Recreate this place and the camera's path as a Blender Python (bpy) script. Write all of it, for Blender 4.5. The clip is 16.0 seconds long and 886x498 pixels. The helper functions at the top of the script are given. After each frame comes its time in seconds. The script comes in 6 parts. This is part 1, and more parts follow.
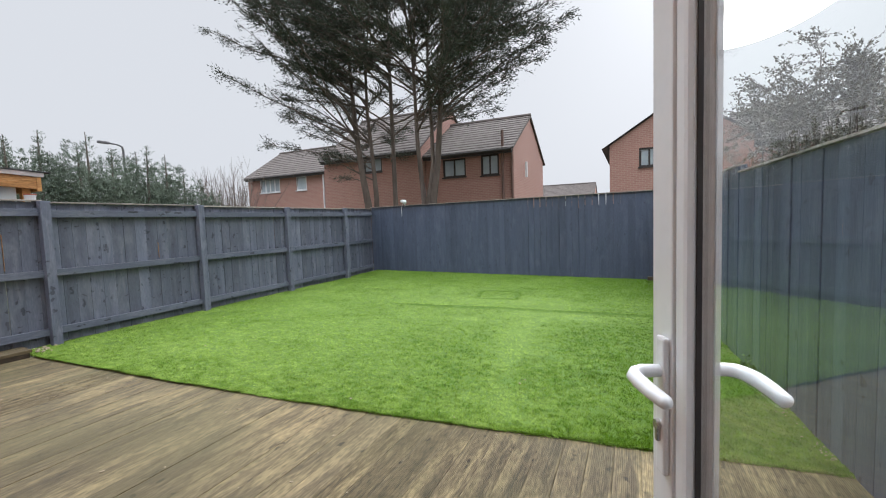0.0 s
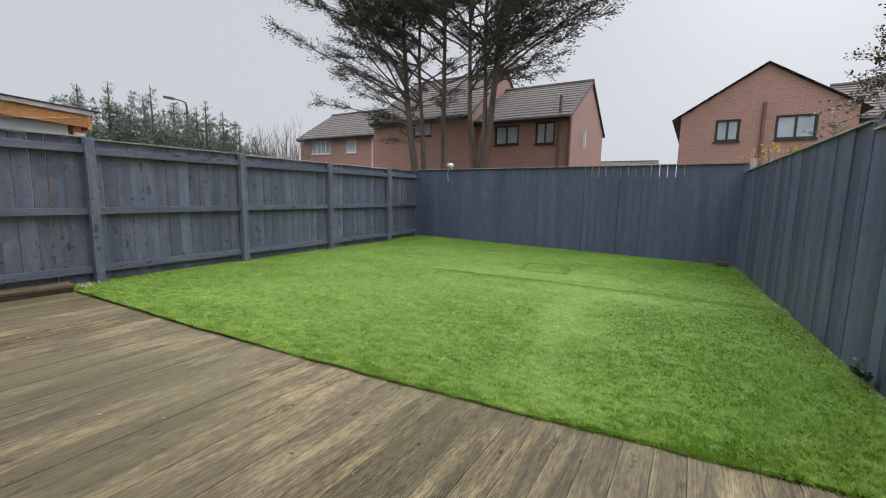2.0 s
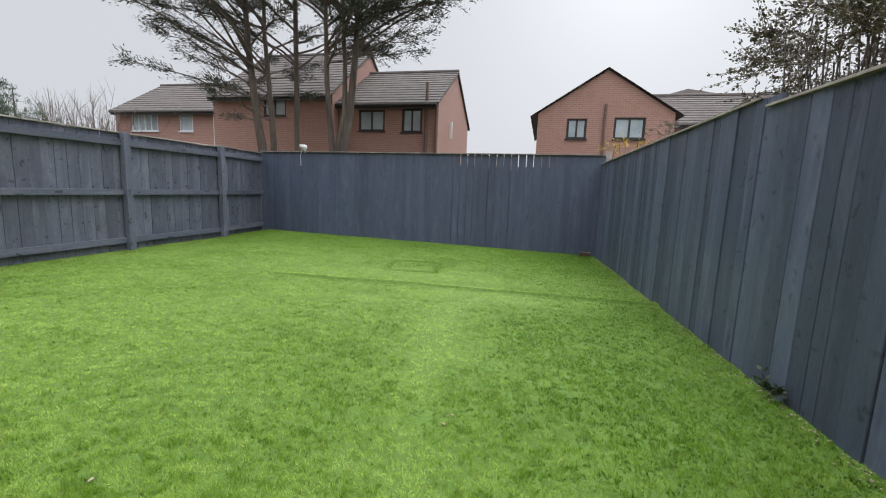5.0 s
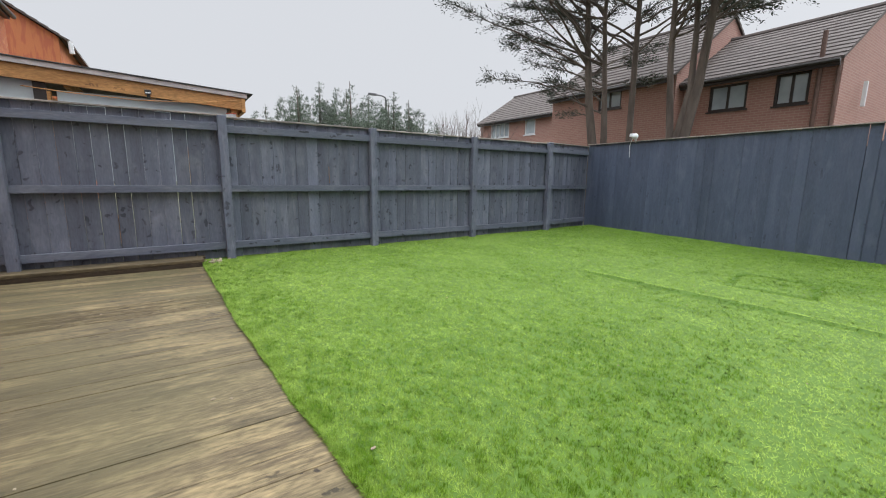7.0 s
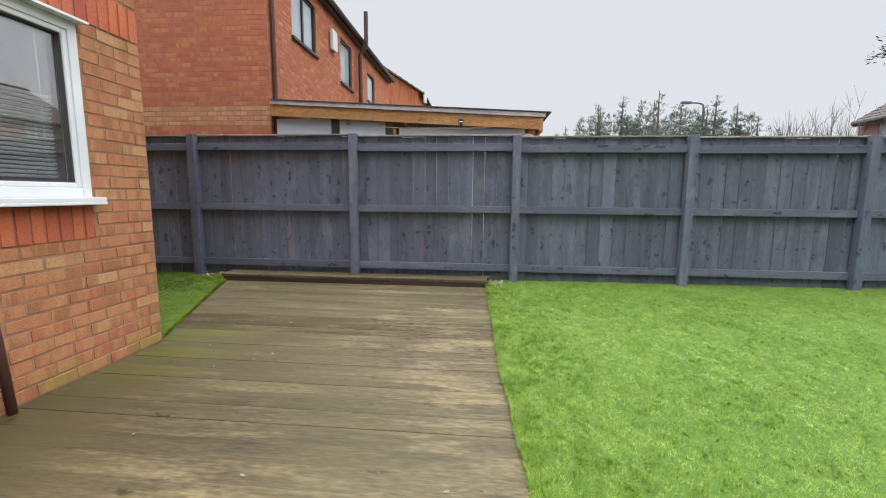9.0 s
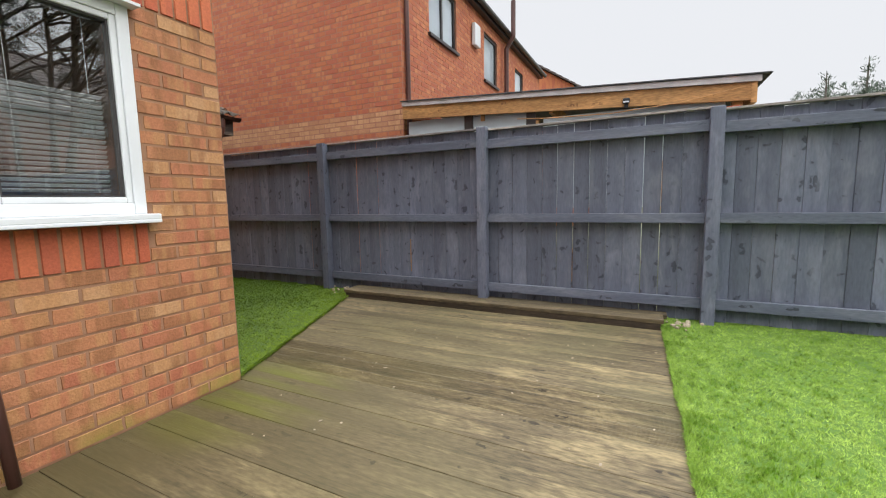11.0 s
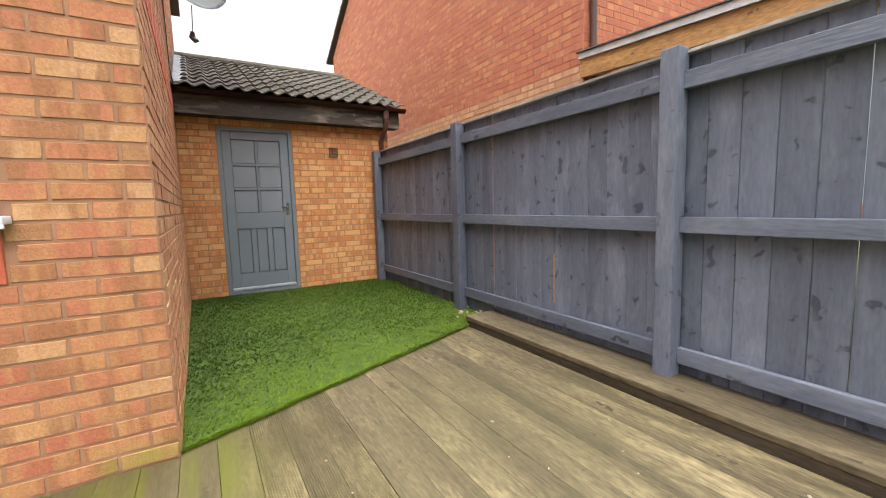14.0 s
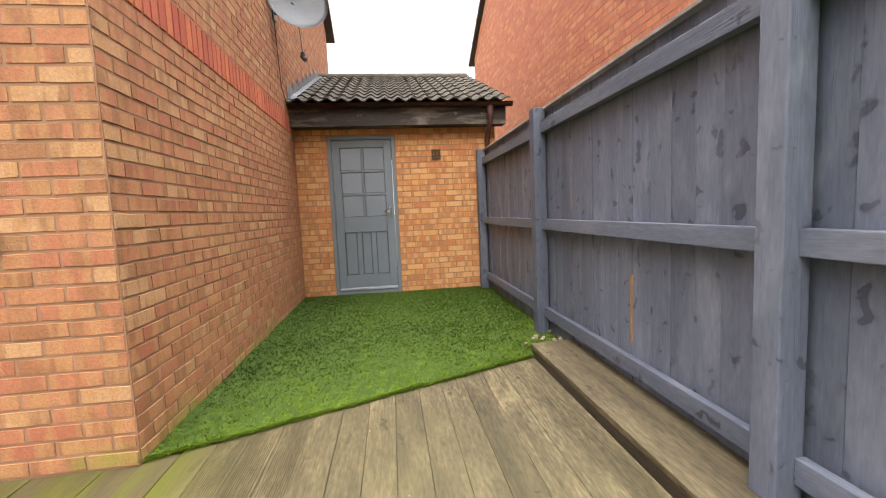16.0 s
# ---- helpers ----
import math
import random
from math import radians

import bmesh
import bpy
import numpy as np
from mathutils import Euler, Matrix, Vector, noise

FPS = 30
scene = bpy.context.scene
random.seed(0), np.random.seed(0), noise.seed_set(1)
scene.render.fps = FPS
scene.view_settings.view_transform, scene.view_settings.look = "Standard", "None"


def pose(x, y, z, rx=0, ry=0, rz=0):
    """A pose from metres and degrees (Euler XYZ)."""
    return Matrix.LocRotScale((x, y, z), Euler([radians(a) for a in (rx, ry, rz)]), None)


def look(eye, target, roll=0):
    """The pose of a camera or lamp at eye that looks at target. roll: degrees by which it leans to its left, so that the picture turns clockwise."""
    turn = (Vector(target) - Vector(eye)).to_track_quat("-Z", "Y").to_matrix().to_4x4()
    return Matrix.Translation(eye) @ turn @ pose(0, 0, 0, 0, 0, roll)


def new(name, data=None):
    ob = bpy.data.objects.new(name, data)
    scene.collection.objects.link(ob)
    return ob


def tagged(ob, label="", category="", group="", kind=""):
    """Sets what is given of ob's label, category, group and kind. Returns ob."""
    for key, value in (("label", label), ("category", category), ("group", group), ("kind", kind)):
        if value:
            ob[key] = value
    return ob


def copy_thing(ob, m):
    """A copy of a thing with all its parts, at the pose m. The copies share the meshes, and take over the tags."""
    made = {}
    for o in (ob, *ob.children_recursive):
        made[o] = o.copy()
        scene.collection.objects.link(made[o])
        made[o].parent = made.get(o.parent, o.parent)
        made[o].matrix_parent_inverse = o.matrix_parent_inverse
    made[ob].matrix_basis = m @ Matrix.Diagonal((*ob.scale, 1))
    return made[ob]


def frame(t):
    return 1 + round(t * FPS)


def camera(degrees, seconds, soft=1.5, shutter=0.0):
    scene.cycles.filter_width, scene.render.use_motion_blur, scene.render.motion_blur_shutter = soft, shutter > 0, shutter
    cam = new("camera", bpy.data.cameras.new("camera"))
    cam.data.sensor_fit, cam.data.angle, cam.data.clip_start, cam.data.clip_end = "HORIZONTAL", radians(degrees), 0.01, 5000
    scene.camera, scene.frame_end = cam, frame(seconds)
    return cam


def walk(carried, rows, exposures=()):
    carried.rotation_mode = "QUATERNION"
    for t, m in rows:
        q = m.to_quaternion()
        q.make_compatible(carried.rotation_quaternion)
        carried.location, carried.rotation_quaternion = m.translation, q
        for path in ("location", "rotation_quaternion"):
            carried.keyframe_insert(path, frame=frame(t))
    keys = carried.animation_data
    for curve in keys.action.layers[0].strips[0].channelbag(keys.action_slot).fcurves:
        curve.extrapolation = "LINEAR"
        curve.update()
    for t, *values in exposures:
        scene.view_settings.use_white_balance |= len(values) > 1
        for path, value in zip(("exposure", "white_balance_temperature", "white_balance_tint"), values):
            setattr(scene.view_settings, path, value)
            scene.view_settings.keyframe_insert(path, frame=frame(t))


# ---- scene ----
cam = camera(94.0, 16.0, soft=1.1)
PATH = [
    (0, (0.226, 0.19, 1.408), (-0.611, 2.002, 1.273), -2.0),
    (0.5, (0.201, 0.243, 1.359), (-0.76, 1.989, 1.196), -1.5),
    (1, (0.156, 0.324, 1.312), (-0.889, 2.01, 1.06), -0.6),
    (1.5, (0.113, 0.434, 1.287), (-0.953, 2.104, 1.009), 0.3),
    (2, (0.043, 0.61, 1.236), (-0.979, 2.308, 0.97), 1.2),
    (2.5, (-0.045, 0.815, 1.205), (-0.913, 2.602, 0.962), 1.8),
    (3, (-0.075, 0.98, 1.217), (-0.688, 2.868, 0.977), 1.8),
    (3.2, (-0.098, 1.048, 1.235), (-0.606, 2.969, 0.995), 2.0),
    (4.25, (-0.2, 1.42, 1.185), (-0.44, 3.39, 0.92), 2.2),
    (5.3, (-0.287, 1.791, 1.142), (-0.915, 3.667, 0.844), 2.1),
    (5.5, (-0.321, 1.833, 1.152), (-1.081, 3.657, 0.844), 1.9),
    (6, (-0.459, 1.936, 1.118), (-1.562, 3.573, 0.792), 1.5),
    (6.5, (-0.468, 2.069, 1.112), (-1.874, 3.45, 0.772), 1.2),
    (7, (-0.421, 2.17, 1.1), (-2.065, 3.256, 0.759), 0.7),
    (7.5, (-0.507, 2.213, 1.1), (-2.325, 2.978, 0.771), 0.5),
    (8, (-0.678, 2.262, 1.109), (-2.607, 2.692, 0.802), 0.6),
    (8.5, (-0.955, 2.324, 1.101), (-2.931, 2.431, 0.817), 0.7),
    (9, (-1.208, 2.376, 1.108), (-3.183, 2.195, 0.847), 0.5),
    (9.5, (-1.476, 2.327, 1.105), (-3.417, 1.91, 0.86), 0.1),
    (9.7, (-1.58, 2.29, 1.116), (-3.504, 1.802, 0.873), -0.1),
    (12, (-2.906, 2.323, 1.074), (-4.532, 1.18, 0.849), -1.6),
    (12.5, (-3.215, 2.27, 1.053), (-4.747, 1.004, 0.825), -1.8),
    (13, (-3.534, 2.185, 1.059), (-4.954, 0.795, 0.827), -1.8),
    (13.5, (-3.854, 2.135, 1.052), (-5.13, 0.615, 0.81), -1.9),
    (14, (-4.146, 2.086, 1.072), (-5.154, 0.372, 0.859), -1.6),
    (14.5, (-4.409, 1.994, 1.07), (-5.208, 0.174, 0.851), -1.4),
    (15, (-4.657, 1.95, 1.063), (-5.235, 0.046, 0.861), -2.5),
    (15.5, (-4.922, 1.964, 1.082), (-5.281, 0.004, 0.907), -3.1),
    (16, (-5.162, 1.912, 1.07), (-5.407, -0.065, 0.887), -2.5),
]
EXPOSURES = [(0.0, 0.08, 6150, 10), (0.5, -0.04, 6150, 10), (1.5, -0.18, 6150, 10), (3.0, -0.12, 6200, 10), (6.0, -0.02, 6250, 10), (9.0, 0.14, 6250, 10), (12.0, 0.46, 6450, 10),
             (13.0, 0.7, 6500, 10), (14.0, 0.84, 6550, 10), (16.0, 0.94, 6650, 10)]
walk(cam, [(t, look(eye, target, roll)) for t, eye, target, roll in PATH], EXPOSURES)

# ---- world and sun: bright foggy overcast ----
world = bpy.data.worlds.new("overcast")
scene.world = world
world.use_nodes = True
wn, wl = world.node_tree.nodes, world.node_tree.links
wn.clear()
sky = wn.new("ShaderNodeTexSky")
sky.sky_type, sky.sun_disc = "NISHITA", False
sky.sun_elevation, sky.sun_rotation = radians(32), radians(10)
sky.air_density, sky.dust_density, sky.ozone_density = 1.0, 6.0, 1.0
fog = wn.new("ShaderNodeHueSaturation")
fog.inputs["Saturation"].default_value = 0.12
veil = wn.new("ShaderNodeMix")
veil.data_type = "RGBA"
veil.inputs[0].default_value = 0.96
# overcast: the cloud brightens smoothly from the horizon to the zenith
wco, wsep, wmap, wscale = wn.new("ShaderNodeTexCoord"), wn.new("ShaderNodeSeparateXYZ"), wn.new("ShaderNodeMapRange"), wn.new("ShaderNodeVectorMath")
wl.new(wco.outputs["Generated"], wsep.inputs[0])
wl.new(wsep.outputs["Z"], wmap.inputs["Value"])
wmap.interpolation_type = "SMOOTHSTEP"
wmap.inputs["From Min"].default_value, wmap.inputs["From Max"].default_value = 0.45, 1.0
wmap.inputs["To Min"].default_value, wmap.inputs["To Max"].default_value = 6.1, 49.0
wscale.operation = "SCALE"
wscale.inputs[0].default_value = (0.985, 0.995, 1.02)
wl.new(wmap.outputs[0], wscale.inputs["Scale"])
wl.new(wscale.outputs[0], veil.inputs[7])
back = wn.new("ShaderNodeBackground")
back.inputs["Strength"].default_value = 0.118
wout = wn.new("ShaderNodeOutputWorld")
wl.new(sky.outputs[0], fog.inputs["Color"])
wl.new(fog.outputs[0], veil.inputs[6])
wl.new(veil.outputs[2], back.inputs["Color"])
wl.new(back.outputs[0], wout.inputs["Surface"])
sun = new("sun", bpy.data.lights.new("sun", "SUN"))
sun.data.energy, sun.data.angle, sun.data.color = 1.5, radians(30), (1.0, 0.96, 0.9)
sun.matrix_world = look((1.6, 9, 5.8), (0, 0, 0))


# ---- materials ----
def mat(name, colour, rough=0.7, second=None, scale=6.0, stretch=(1, 1, 1), third=None, fine=60.0, bump=0.3,
        vary=0.0, island=0.0, metal=0.0, detail=6.0, low=0.35, high=0.65, spec=0.5, dist=0.01, fine_mix=0.35):
    """Two-scale noise colour with bump; vary: brightness by object, island: by loose piece."""
    m = bpy.data.materials.new(name)
    m.use_nodes = True
    n, l = m.node_tree.nodes, m.node_tree.links
    b = n["Principled BSDF"]
    b.inputs["Roughness"].default_value = rough
    b.inputs["Metallic"].default_value = metal
    b.inputs["Specular IOR Level"].default_value = spec
    co = n.new("ShaderNodeTexCoord")
    geo = n.new("ShaderNodeNewGeometry")
    mp = n.new("ShaderNodeMapping")
    mp.inputs["Scale"].default_value = stretch
    l.new(geo.outputs["Position"], mp.inputs["Vector"])
    nz = n.new("ShaderNodeTexNoise")
    nz.inputs["Scale"].default_value, nz.inputs["Detail"].default_value = scale, detail
    l.new(mp.outputs[0], nz.inputs["Vector"])
    nf = n.new("ShaderNodeTexNoise")
    nf.inputs["Scale"].default_value, nf.inputs["Detail"].default_value = fine, 3
    l.new(mp.outputs[0], nf.inputs["Vector"])
    second = second or tuple(c * 0.7 for c in colour)
    rp = n.new("ShaderNodeValToRGB")
    rp.color_ramp.elements[0].position, rp.color_ramp.elements[1].position = low, high
    rp.color_ramp.elements[0].color, rp.color_ramp.elements[1].color = (*second, 1), (*colour, 1)
    l.new(nz.outputs["Fac"], rp.inputs["Fac"])
    mx = n.new("ShaderNodeMix")
    mx.data_type = "RGBA"
    third = third or tuple(c * 0.75 for c in colour)
    mx.inputs[7].default_value = (*third, 1)
    rf = n.new("ShaderNodeMapRange")
    rf.inputs["From Min"].default_value, rf.inputs["From Max"].default_value = 0.45, 0.75
    rf.inputs["To Max"].default_value = fine_mix * 2
    l.new(nf.outputs["Fac"], rf.inputs["Value"])
    l.new(rf.outputs[0], mx.inputs[0])
    l.new(rp.outputs[0], mx.inputs[6])
    last = mx.outputs[2]
    if vary or island:
        hs = n.new("ShaderNodeHueSaturation")
        r = n.new("ShaderNodeMapRange")
        a = vary or island
        r.inputs["To Min"].default_value, r.inputs["To Max"].default_value = 1 - a, 1 + a
        if vary:
            oi = n.new("ShaderNodeObjectInfo")
            l.new(oi.outputs["Random"], r.inputs["Value"])
        else:
            l.new(geo.outputs["Random Per Island"], r.inputs["Value"])
        l.new(r.outputs[0], hs.inputs["Value"])
        l.new(last, hs.inputs["Color"])
        last = hs.outputs[0]
    l.new(last, b.inputs["Base Color"])
    if bump:
        bp = n.new("ShaderNodeBump")
        bp.inputs["Strength"].default_value, bp.inputs["Distance"].default_value = bump, dist
        l.new(nf.outputs["Fac"], bp.inputs["Height"])
        l.new(bp.outputs[0], b.inputs["Normal"])
    return m


def brick_mat(name, colours, rough=0.85, blotch=None, by_object=False, moss=False, buff=None):
    """Brick colour picked per brick, darker burnt patches and fine sanded relief."""
    m = mat(name, colours[0], rough, bump=0.6, fine=120, dist=0.004)
    n, l = m.node_tree.nodes, m.node_tree.links
    b = n["Principled BSDF"]
    geo = n.new("ShaderNodeNewGeometry")
    if by_object:
        pick = n.new("ShaderNodeObjectInfo").outputs["Random"]
    else:
        pick = geo.outputs["Random Per Island"]
    rp = n.new("ShaderNodeValToRGB")
    while len(rp.color_ramp.elements) < len(colours):
        rp.color_ramp.elements.new(0.5)
    for i, c in enumerate(colours):
        rp.color_ramp.elements[i].position = i / len(colours)
        rp.color_ramp.elements[i].color = (*c, 1)
    rp.color_ramp.interpolation = "CONSTANT" if len(colours) > 2 else "LINEAR"
    l.new(pick, rp.inputs["Fac"])
    nz = n.new("ShaderNodeTexNoise")
    nz.inputs["Scale"].default_value, nz.inputs["Detail"].default_value, nz.inputs["Distortion"].default_value = 10, 3, 0.4
    bands = n.new("ShaderNodeMapping")
    bands.inputs["Scale"].default_value = (1, 1, 0.16)
    bands.inputs["Rotation"].default_value = (0.05, 0.04, 0)
    own = n.new("ShaderNodeVectorMath")  # each brick has bands of its own
    own.operation = "MULTIPLY_ADD"
    three = n.new("ShaderNodeCombineXYZ")
    for k in range(3):
        l.new(pick, three.inputs[k])
    l.new(three.outputs[0], own.inputs[0])
    own.inputs[1].default_value = (19, 31, 47)
    l.new(geo.outputs["Position"], own.inputs[2])
    l.new(own.outputs[0], bands.inputs["Vector"])
    l.new(bands.outputs[0], nz.inputs["Vector"])
    r = n.new("ShaderNodeMapRange")
    r.inputs["From Min"].default_value, r.inputs["From Max"].default_value = 0.49, 0.57
    r.inputs["To Max"].default_value = 0.75
    l.new(nz.outputs["Fac"], r.inputs["Value"])
    mx = n.new("ShaderNodeMix")
    mx.data_type = "RGBA"
    l.new(r.outputs[0], mx.inputs[0])
    l.new(rp.outputs[0], mx.inputs[6])
    mx.inputs[7].default_value = (*(blotch or colours[0]), 1)
    if buff:
        nb = n.new("ShaderNodeTexNoise")
        nb.inputs["Scale"].default_value, nb.inputs["Detail"].default_value = 13, 2
        shifted = n.new("ShaderNodeVectorMath")
        shifted.inputs[1].default_value = (5, 9, 3)
        l.new(bands.outputs[0], shifted.inputs[0])
        l.new(shifted.outputs[0], nb.inputs["Vector"])
        rb = n.new("ShaderNodeMapRange")
        rb.inputs["From Min"].default_value, rb.inputs["From Max"].default_value = 0.5, 0.6
        rb.inputs["To Max"].default_value = 0.7
        l.new(nb.outputs["Fac"], rb.inputs["Value"])
        before = mx
        mx = n.new("ShaderNodeMix")
        mx.data_type = "RGBA"
        l.new(rb.outputs[0], mx.inputs[0])
        l.new(before.outputs[2], mx.inputs[6])
        mx.inputs[7].default_value = (*buff, 1)
    nf = n.new("ShaderNodeTexNoise")
    nf.inputs["Scale"].default_value, nf.inputs["Detail"].default_value = 90, 4
    l.new(geo.outputs["Position"], nf.inputs["Vector"])
    r2 = n.new("ShaderNodeMapRange")
    r2.inputs["From Min"].default_value, r2.inputs["From Max"].default_value = 0.3, 0.7
    r2.inputs["To Min"].default_value, r2.inputs["To Max"].default_value = 0.85, 1.13
    l.new(nf.outputs["Fac"], r2.inputs["Value"])
    hs = n.new("ShaderNodeHueSaturation")
    l.new(r2.outputs[0], hs.inputs["Value"])
    l.new(mx.outputs[2], hs.inputs["Color"])
    last = hs.outputs[0]
    if moss:  # green algae on the lowest courses, in patches
        sep = n.new("ShaderNodeSeparateXYZ")
        l.new(geo.outputs["Position"], sep.inputs[0])
        rz = n.new("ShaderNodeMapRange")
        rz.inputs["From Min"].default_value, rz.inputs["From Max"].default_value = 0.14, 0.03
        l.new(sep.outputs["Z"], rz.inputs["Value"])
        mm = n.new("ShaderNodeMath")
        mm.operation = "MULTIPLY"
        l.new(rz.outputs[0], mm.inputs[0])
        ns = n.new("ShaderNodeTexNoise")
        ns.inputs["Scale"].default_value = 3.5
        l.new(geo.outputs["Position"], ns.inputs["Vector"])
        rn = n.new("ShaderNodeMapRange")
        rn.inputs["From Min"].default_value, rn.inputs["From Max"].default_value = 0.42, 0.72
        l.new(ns.outputs["Fac"], rn.inputs["Value"])
        l.new(rn.outputs[0], mm.inputs[1])
        mg = n.new("ShaderNodeMix")
        mg.data_type = "RGBA"
        l.new(mm.outputs[0], mg.inputs[0])
        l.new(last, mg.inputs[6])
        mg.inputs[7].default_value = (0.2, 0.21, 0.03, 1)
        last = mg.outputs[2]
    l.new(last, b.inputs["Base Color"])
    return m


def wood_mat(name, colour, dark, knot, rough=0.6, along="z", vary=0.18, grain=1.0, wear=None, moss=False, spec=0.4, knot_size=0.13, speckle=0.28, soft=0.045, ringed=False):
    """Painted or weathered timber: long grain, knots, wear; tone varies by board."""
    m = bpy.data.materials.new(name)
    m.use_nodes = True
    n, l = m.node_tree.nodes, m.node_tree.links
    b = n["Principled BSDF"]
    b.inputs["Roughness"].default_value = rough
    b.inputs["Specular IOR Level"].default_value = spec
    geo, oi = n.new("ShaderNodeNewGeometry"), n.new("ShaderNodeObjectInfo")
    shift = n.new("ShaderNodeVectorMath")
    shift.operation = "MULTIPLY_ADD"
    comb = n.new("ShaderNodeCombineXYZ")
    for k in range(3):
        l.new(oi.outputs["Random"], comb.inputs[k])
    l.new(comb.outputs[0], shift.inputs[0])
    shift.inputs[1].default_value = (37, 53, 71)
    l.new(geo.outputs["Position"], shift.inputs[2])
    mp = n.new("ShaderNodeMapping")
    st = {"x": (0.06, 1, 1), "y": (1, 0.06, 1), "z": (1, 1, 0.06)}[along]
    mp.inputs["Scale"].default_value = st
    l.new(shift.outputs[0], mp.inputs["Vector"])
    g = n.new("ShaderNodeTexNoise")
    g.inputs["Scale"].default_value, g.inputs["Detail"].default_value, g.inputs["Distortion"].default_value = 85, 8, 0.9
    l.new(mp.outputs[0], g.inputs["Vector"])
    w = n.new("ShaderNodeTexNoise")
    w.inputs["Scale"].default_value, w.inputs["Detail"].default_value = 9, 4
    l.new(mp.outputs[0], w.inputs["Vector"])
    rp = n.new("ShaderNodeValToRGB")
    rp.color_ramp.elements[0].position, rp.color_ramp.elements[1].position = 0.37, 0.64
    rp.color_ramp.elements[0].color, rp.color_ramp.elements[1].color = (*dark, 1), (*colour, 1)
    add = n.new("ShaderNodeMath")
    add.operation = "MULTIPLY_ADD"
    add.inputs[1].default_value = 0.45 * grain
    l.new(g.outputs["Fac"], add.inputs[0])
    sc = n.new("ShaderNodeMath")
    sc.operation = "MULTIPLY"
    sc.inputs[1].default_value = 1 - 0.45 * grain
    l.new(w.outputs["Fac"], sc.inputs[0])
    l.new(sc.outputs[0], add.inputs[2])
    l.new(add.outputs[0], rp.inputs["Fac"])
    # knots, laid over the board's face
    tw = n.new("ShaderNodeTexNoise")
    tw.inputs["Scale"].default_value = 8 if ringed else 14
    l.new(shift.outputs[0], tw.inputs["Vector"])
    ks = n.new("ShaderNodeSeparateXYZ")
    l.new(shift.outputs[0], ks.inputs[0])
    kc = n.new("ShaderNodeCombineXYZ")
    first, other, third = {"x": ("X", "Y", "Z"), "y": ("Y", "X", "Z"), "z": ("Z", "X", "Y")}[along]
    sm = n.new("ShaderNodeMath")
    l.new(ks.outputs[other], sm.inputs[0])
    l.new(ks.outputs[third], sm.inputs[1])
    kl = n.new("ShaderNodeMath")
    kl.operation = "MULTIPLY"
    kl.inputs[1].default_value = 0.95 if ringed else 0.6
    l.new(ks.outputs[first], kl.inputs[0])
    kt = n.new("ShaderNodeMath")
    kt.operation = "MULTIPLY_ADD"
    kt.inputs[1].default_value = 0.3 if ringed else 0.2
    l.new(tw.outputs["Fac"], kt.inputs[0])
    l.new(kl.outputs[0], kt.inputs[2])
    tx = n.new("ShaderNodeTexNoise")
    tx.inputs["Scale"].default_value, tx.inputs["Detail"].default_value = 17, 3
    l.new(shift.outputs[0], tx.inputs["Vector"])
    ka = n.new("ShaderNodeMath")
    ka.operation = "MULTIPLY_ADD"
    ka.inputs[1].default_value = 0.1 if ringed else 0.05
    l.new(tx.outputs["Fac"], ka.inputs[0])
    l.new(sm.outputs[0], ka.inputs[2])
    l.new(ka.outputs[0], kc.inputs[0])
    l.new(kt.outputs[0], kc.inputs[1])
    vo = n.new("ShaderNodeTexVoronoi")
    vo.voronoi_dimensions = "2D"
    vo.inputs["Scale"].default_value = 7.5 if ringed else 6.5
    l.new(kc.outputs[0], vo.inputs["Vector"])
    vs_ = n.new("ShaderNodeSeparateColor")
    l.new(vo.outputs["Color"], vs_.inputs[0])
    rad = n.new("ShaderNodeMapRange")
    rad.inputs["From Min"].default_value, rad.inputs["From Max"].default_value = 0.25, 1.0
    rad.inputs["To Min"].default_value, rad.inputs["To Max"].default_value = -0.02, knot_size
    l.new(vs_.outputs[0], rad.inputs["Value"])
    kd = n.new("ShaderNodeMath")
    kd.operation = "SUBTRACT"
    l.new(vo.outputs["Distance"], kd.inputs[0])
    l.new(rad.outputs[0], kd.inputs[1])
    rk = n.new("ShaderNodeMapRange")
    rk.inputs["From Min"].default_value, rk.inputs["From Max"].default_value = soft, -0.01 if not ringed else -0.07
    rk.inputs["To Max"].default_value = 0.95
    l.new(kd.outputs[0], rk.inputs["Value"])
    mx = n.new("ShaderNodeMix")
    mx.data_type = "RGBA"
    if ringed:  # dark rim and smeared halo round a paler heart
        kr = n.new("ShaderNodeValToRGB")
        kr.color_ramp.elements.new(0.45)
        kr.color_ramp.elements.new(0.66)
        for e, (at, v) in zip(kr.color_ramp.elements, ((0.0, 0.0), (0.35, 0.2), (0.62, 0.8), (0.95, 0.7))):
            e.position, e.color = at, (v, v, v, 1)
        l.new(rk.outputs[0], kr.inputs["Fac"])
        l.new(kr.outputs[0], mx.inputs[0])
    else:
        l.new(rk.outputs[0], mx.inputs[0])
    l.new(rp.outputs[0], mx.inputs[6])
    mx.inputs[7].default_value = (*knot, 1)
    worn = n.new("ShaderNodeTexNoise")
    worn.inputs["Scale"].default_value, worn.inputs["Detail"].default_value, worn.inputs["Distortion"].default_value = 7, 4, 0.8
    mw = n.new("ShaderNodeMapping")
    mw.inputs["Scale"].default_value = {"x": (0.2, 1, 1), "y": (1, 0.2, 1), "z": (1, 1, 0.3)}[along]
    l.new(shift.outputs[0], mw.inputs["Vector"])
    l.new(mw.outputs[0], worn.inputs["Vector"])
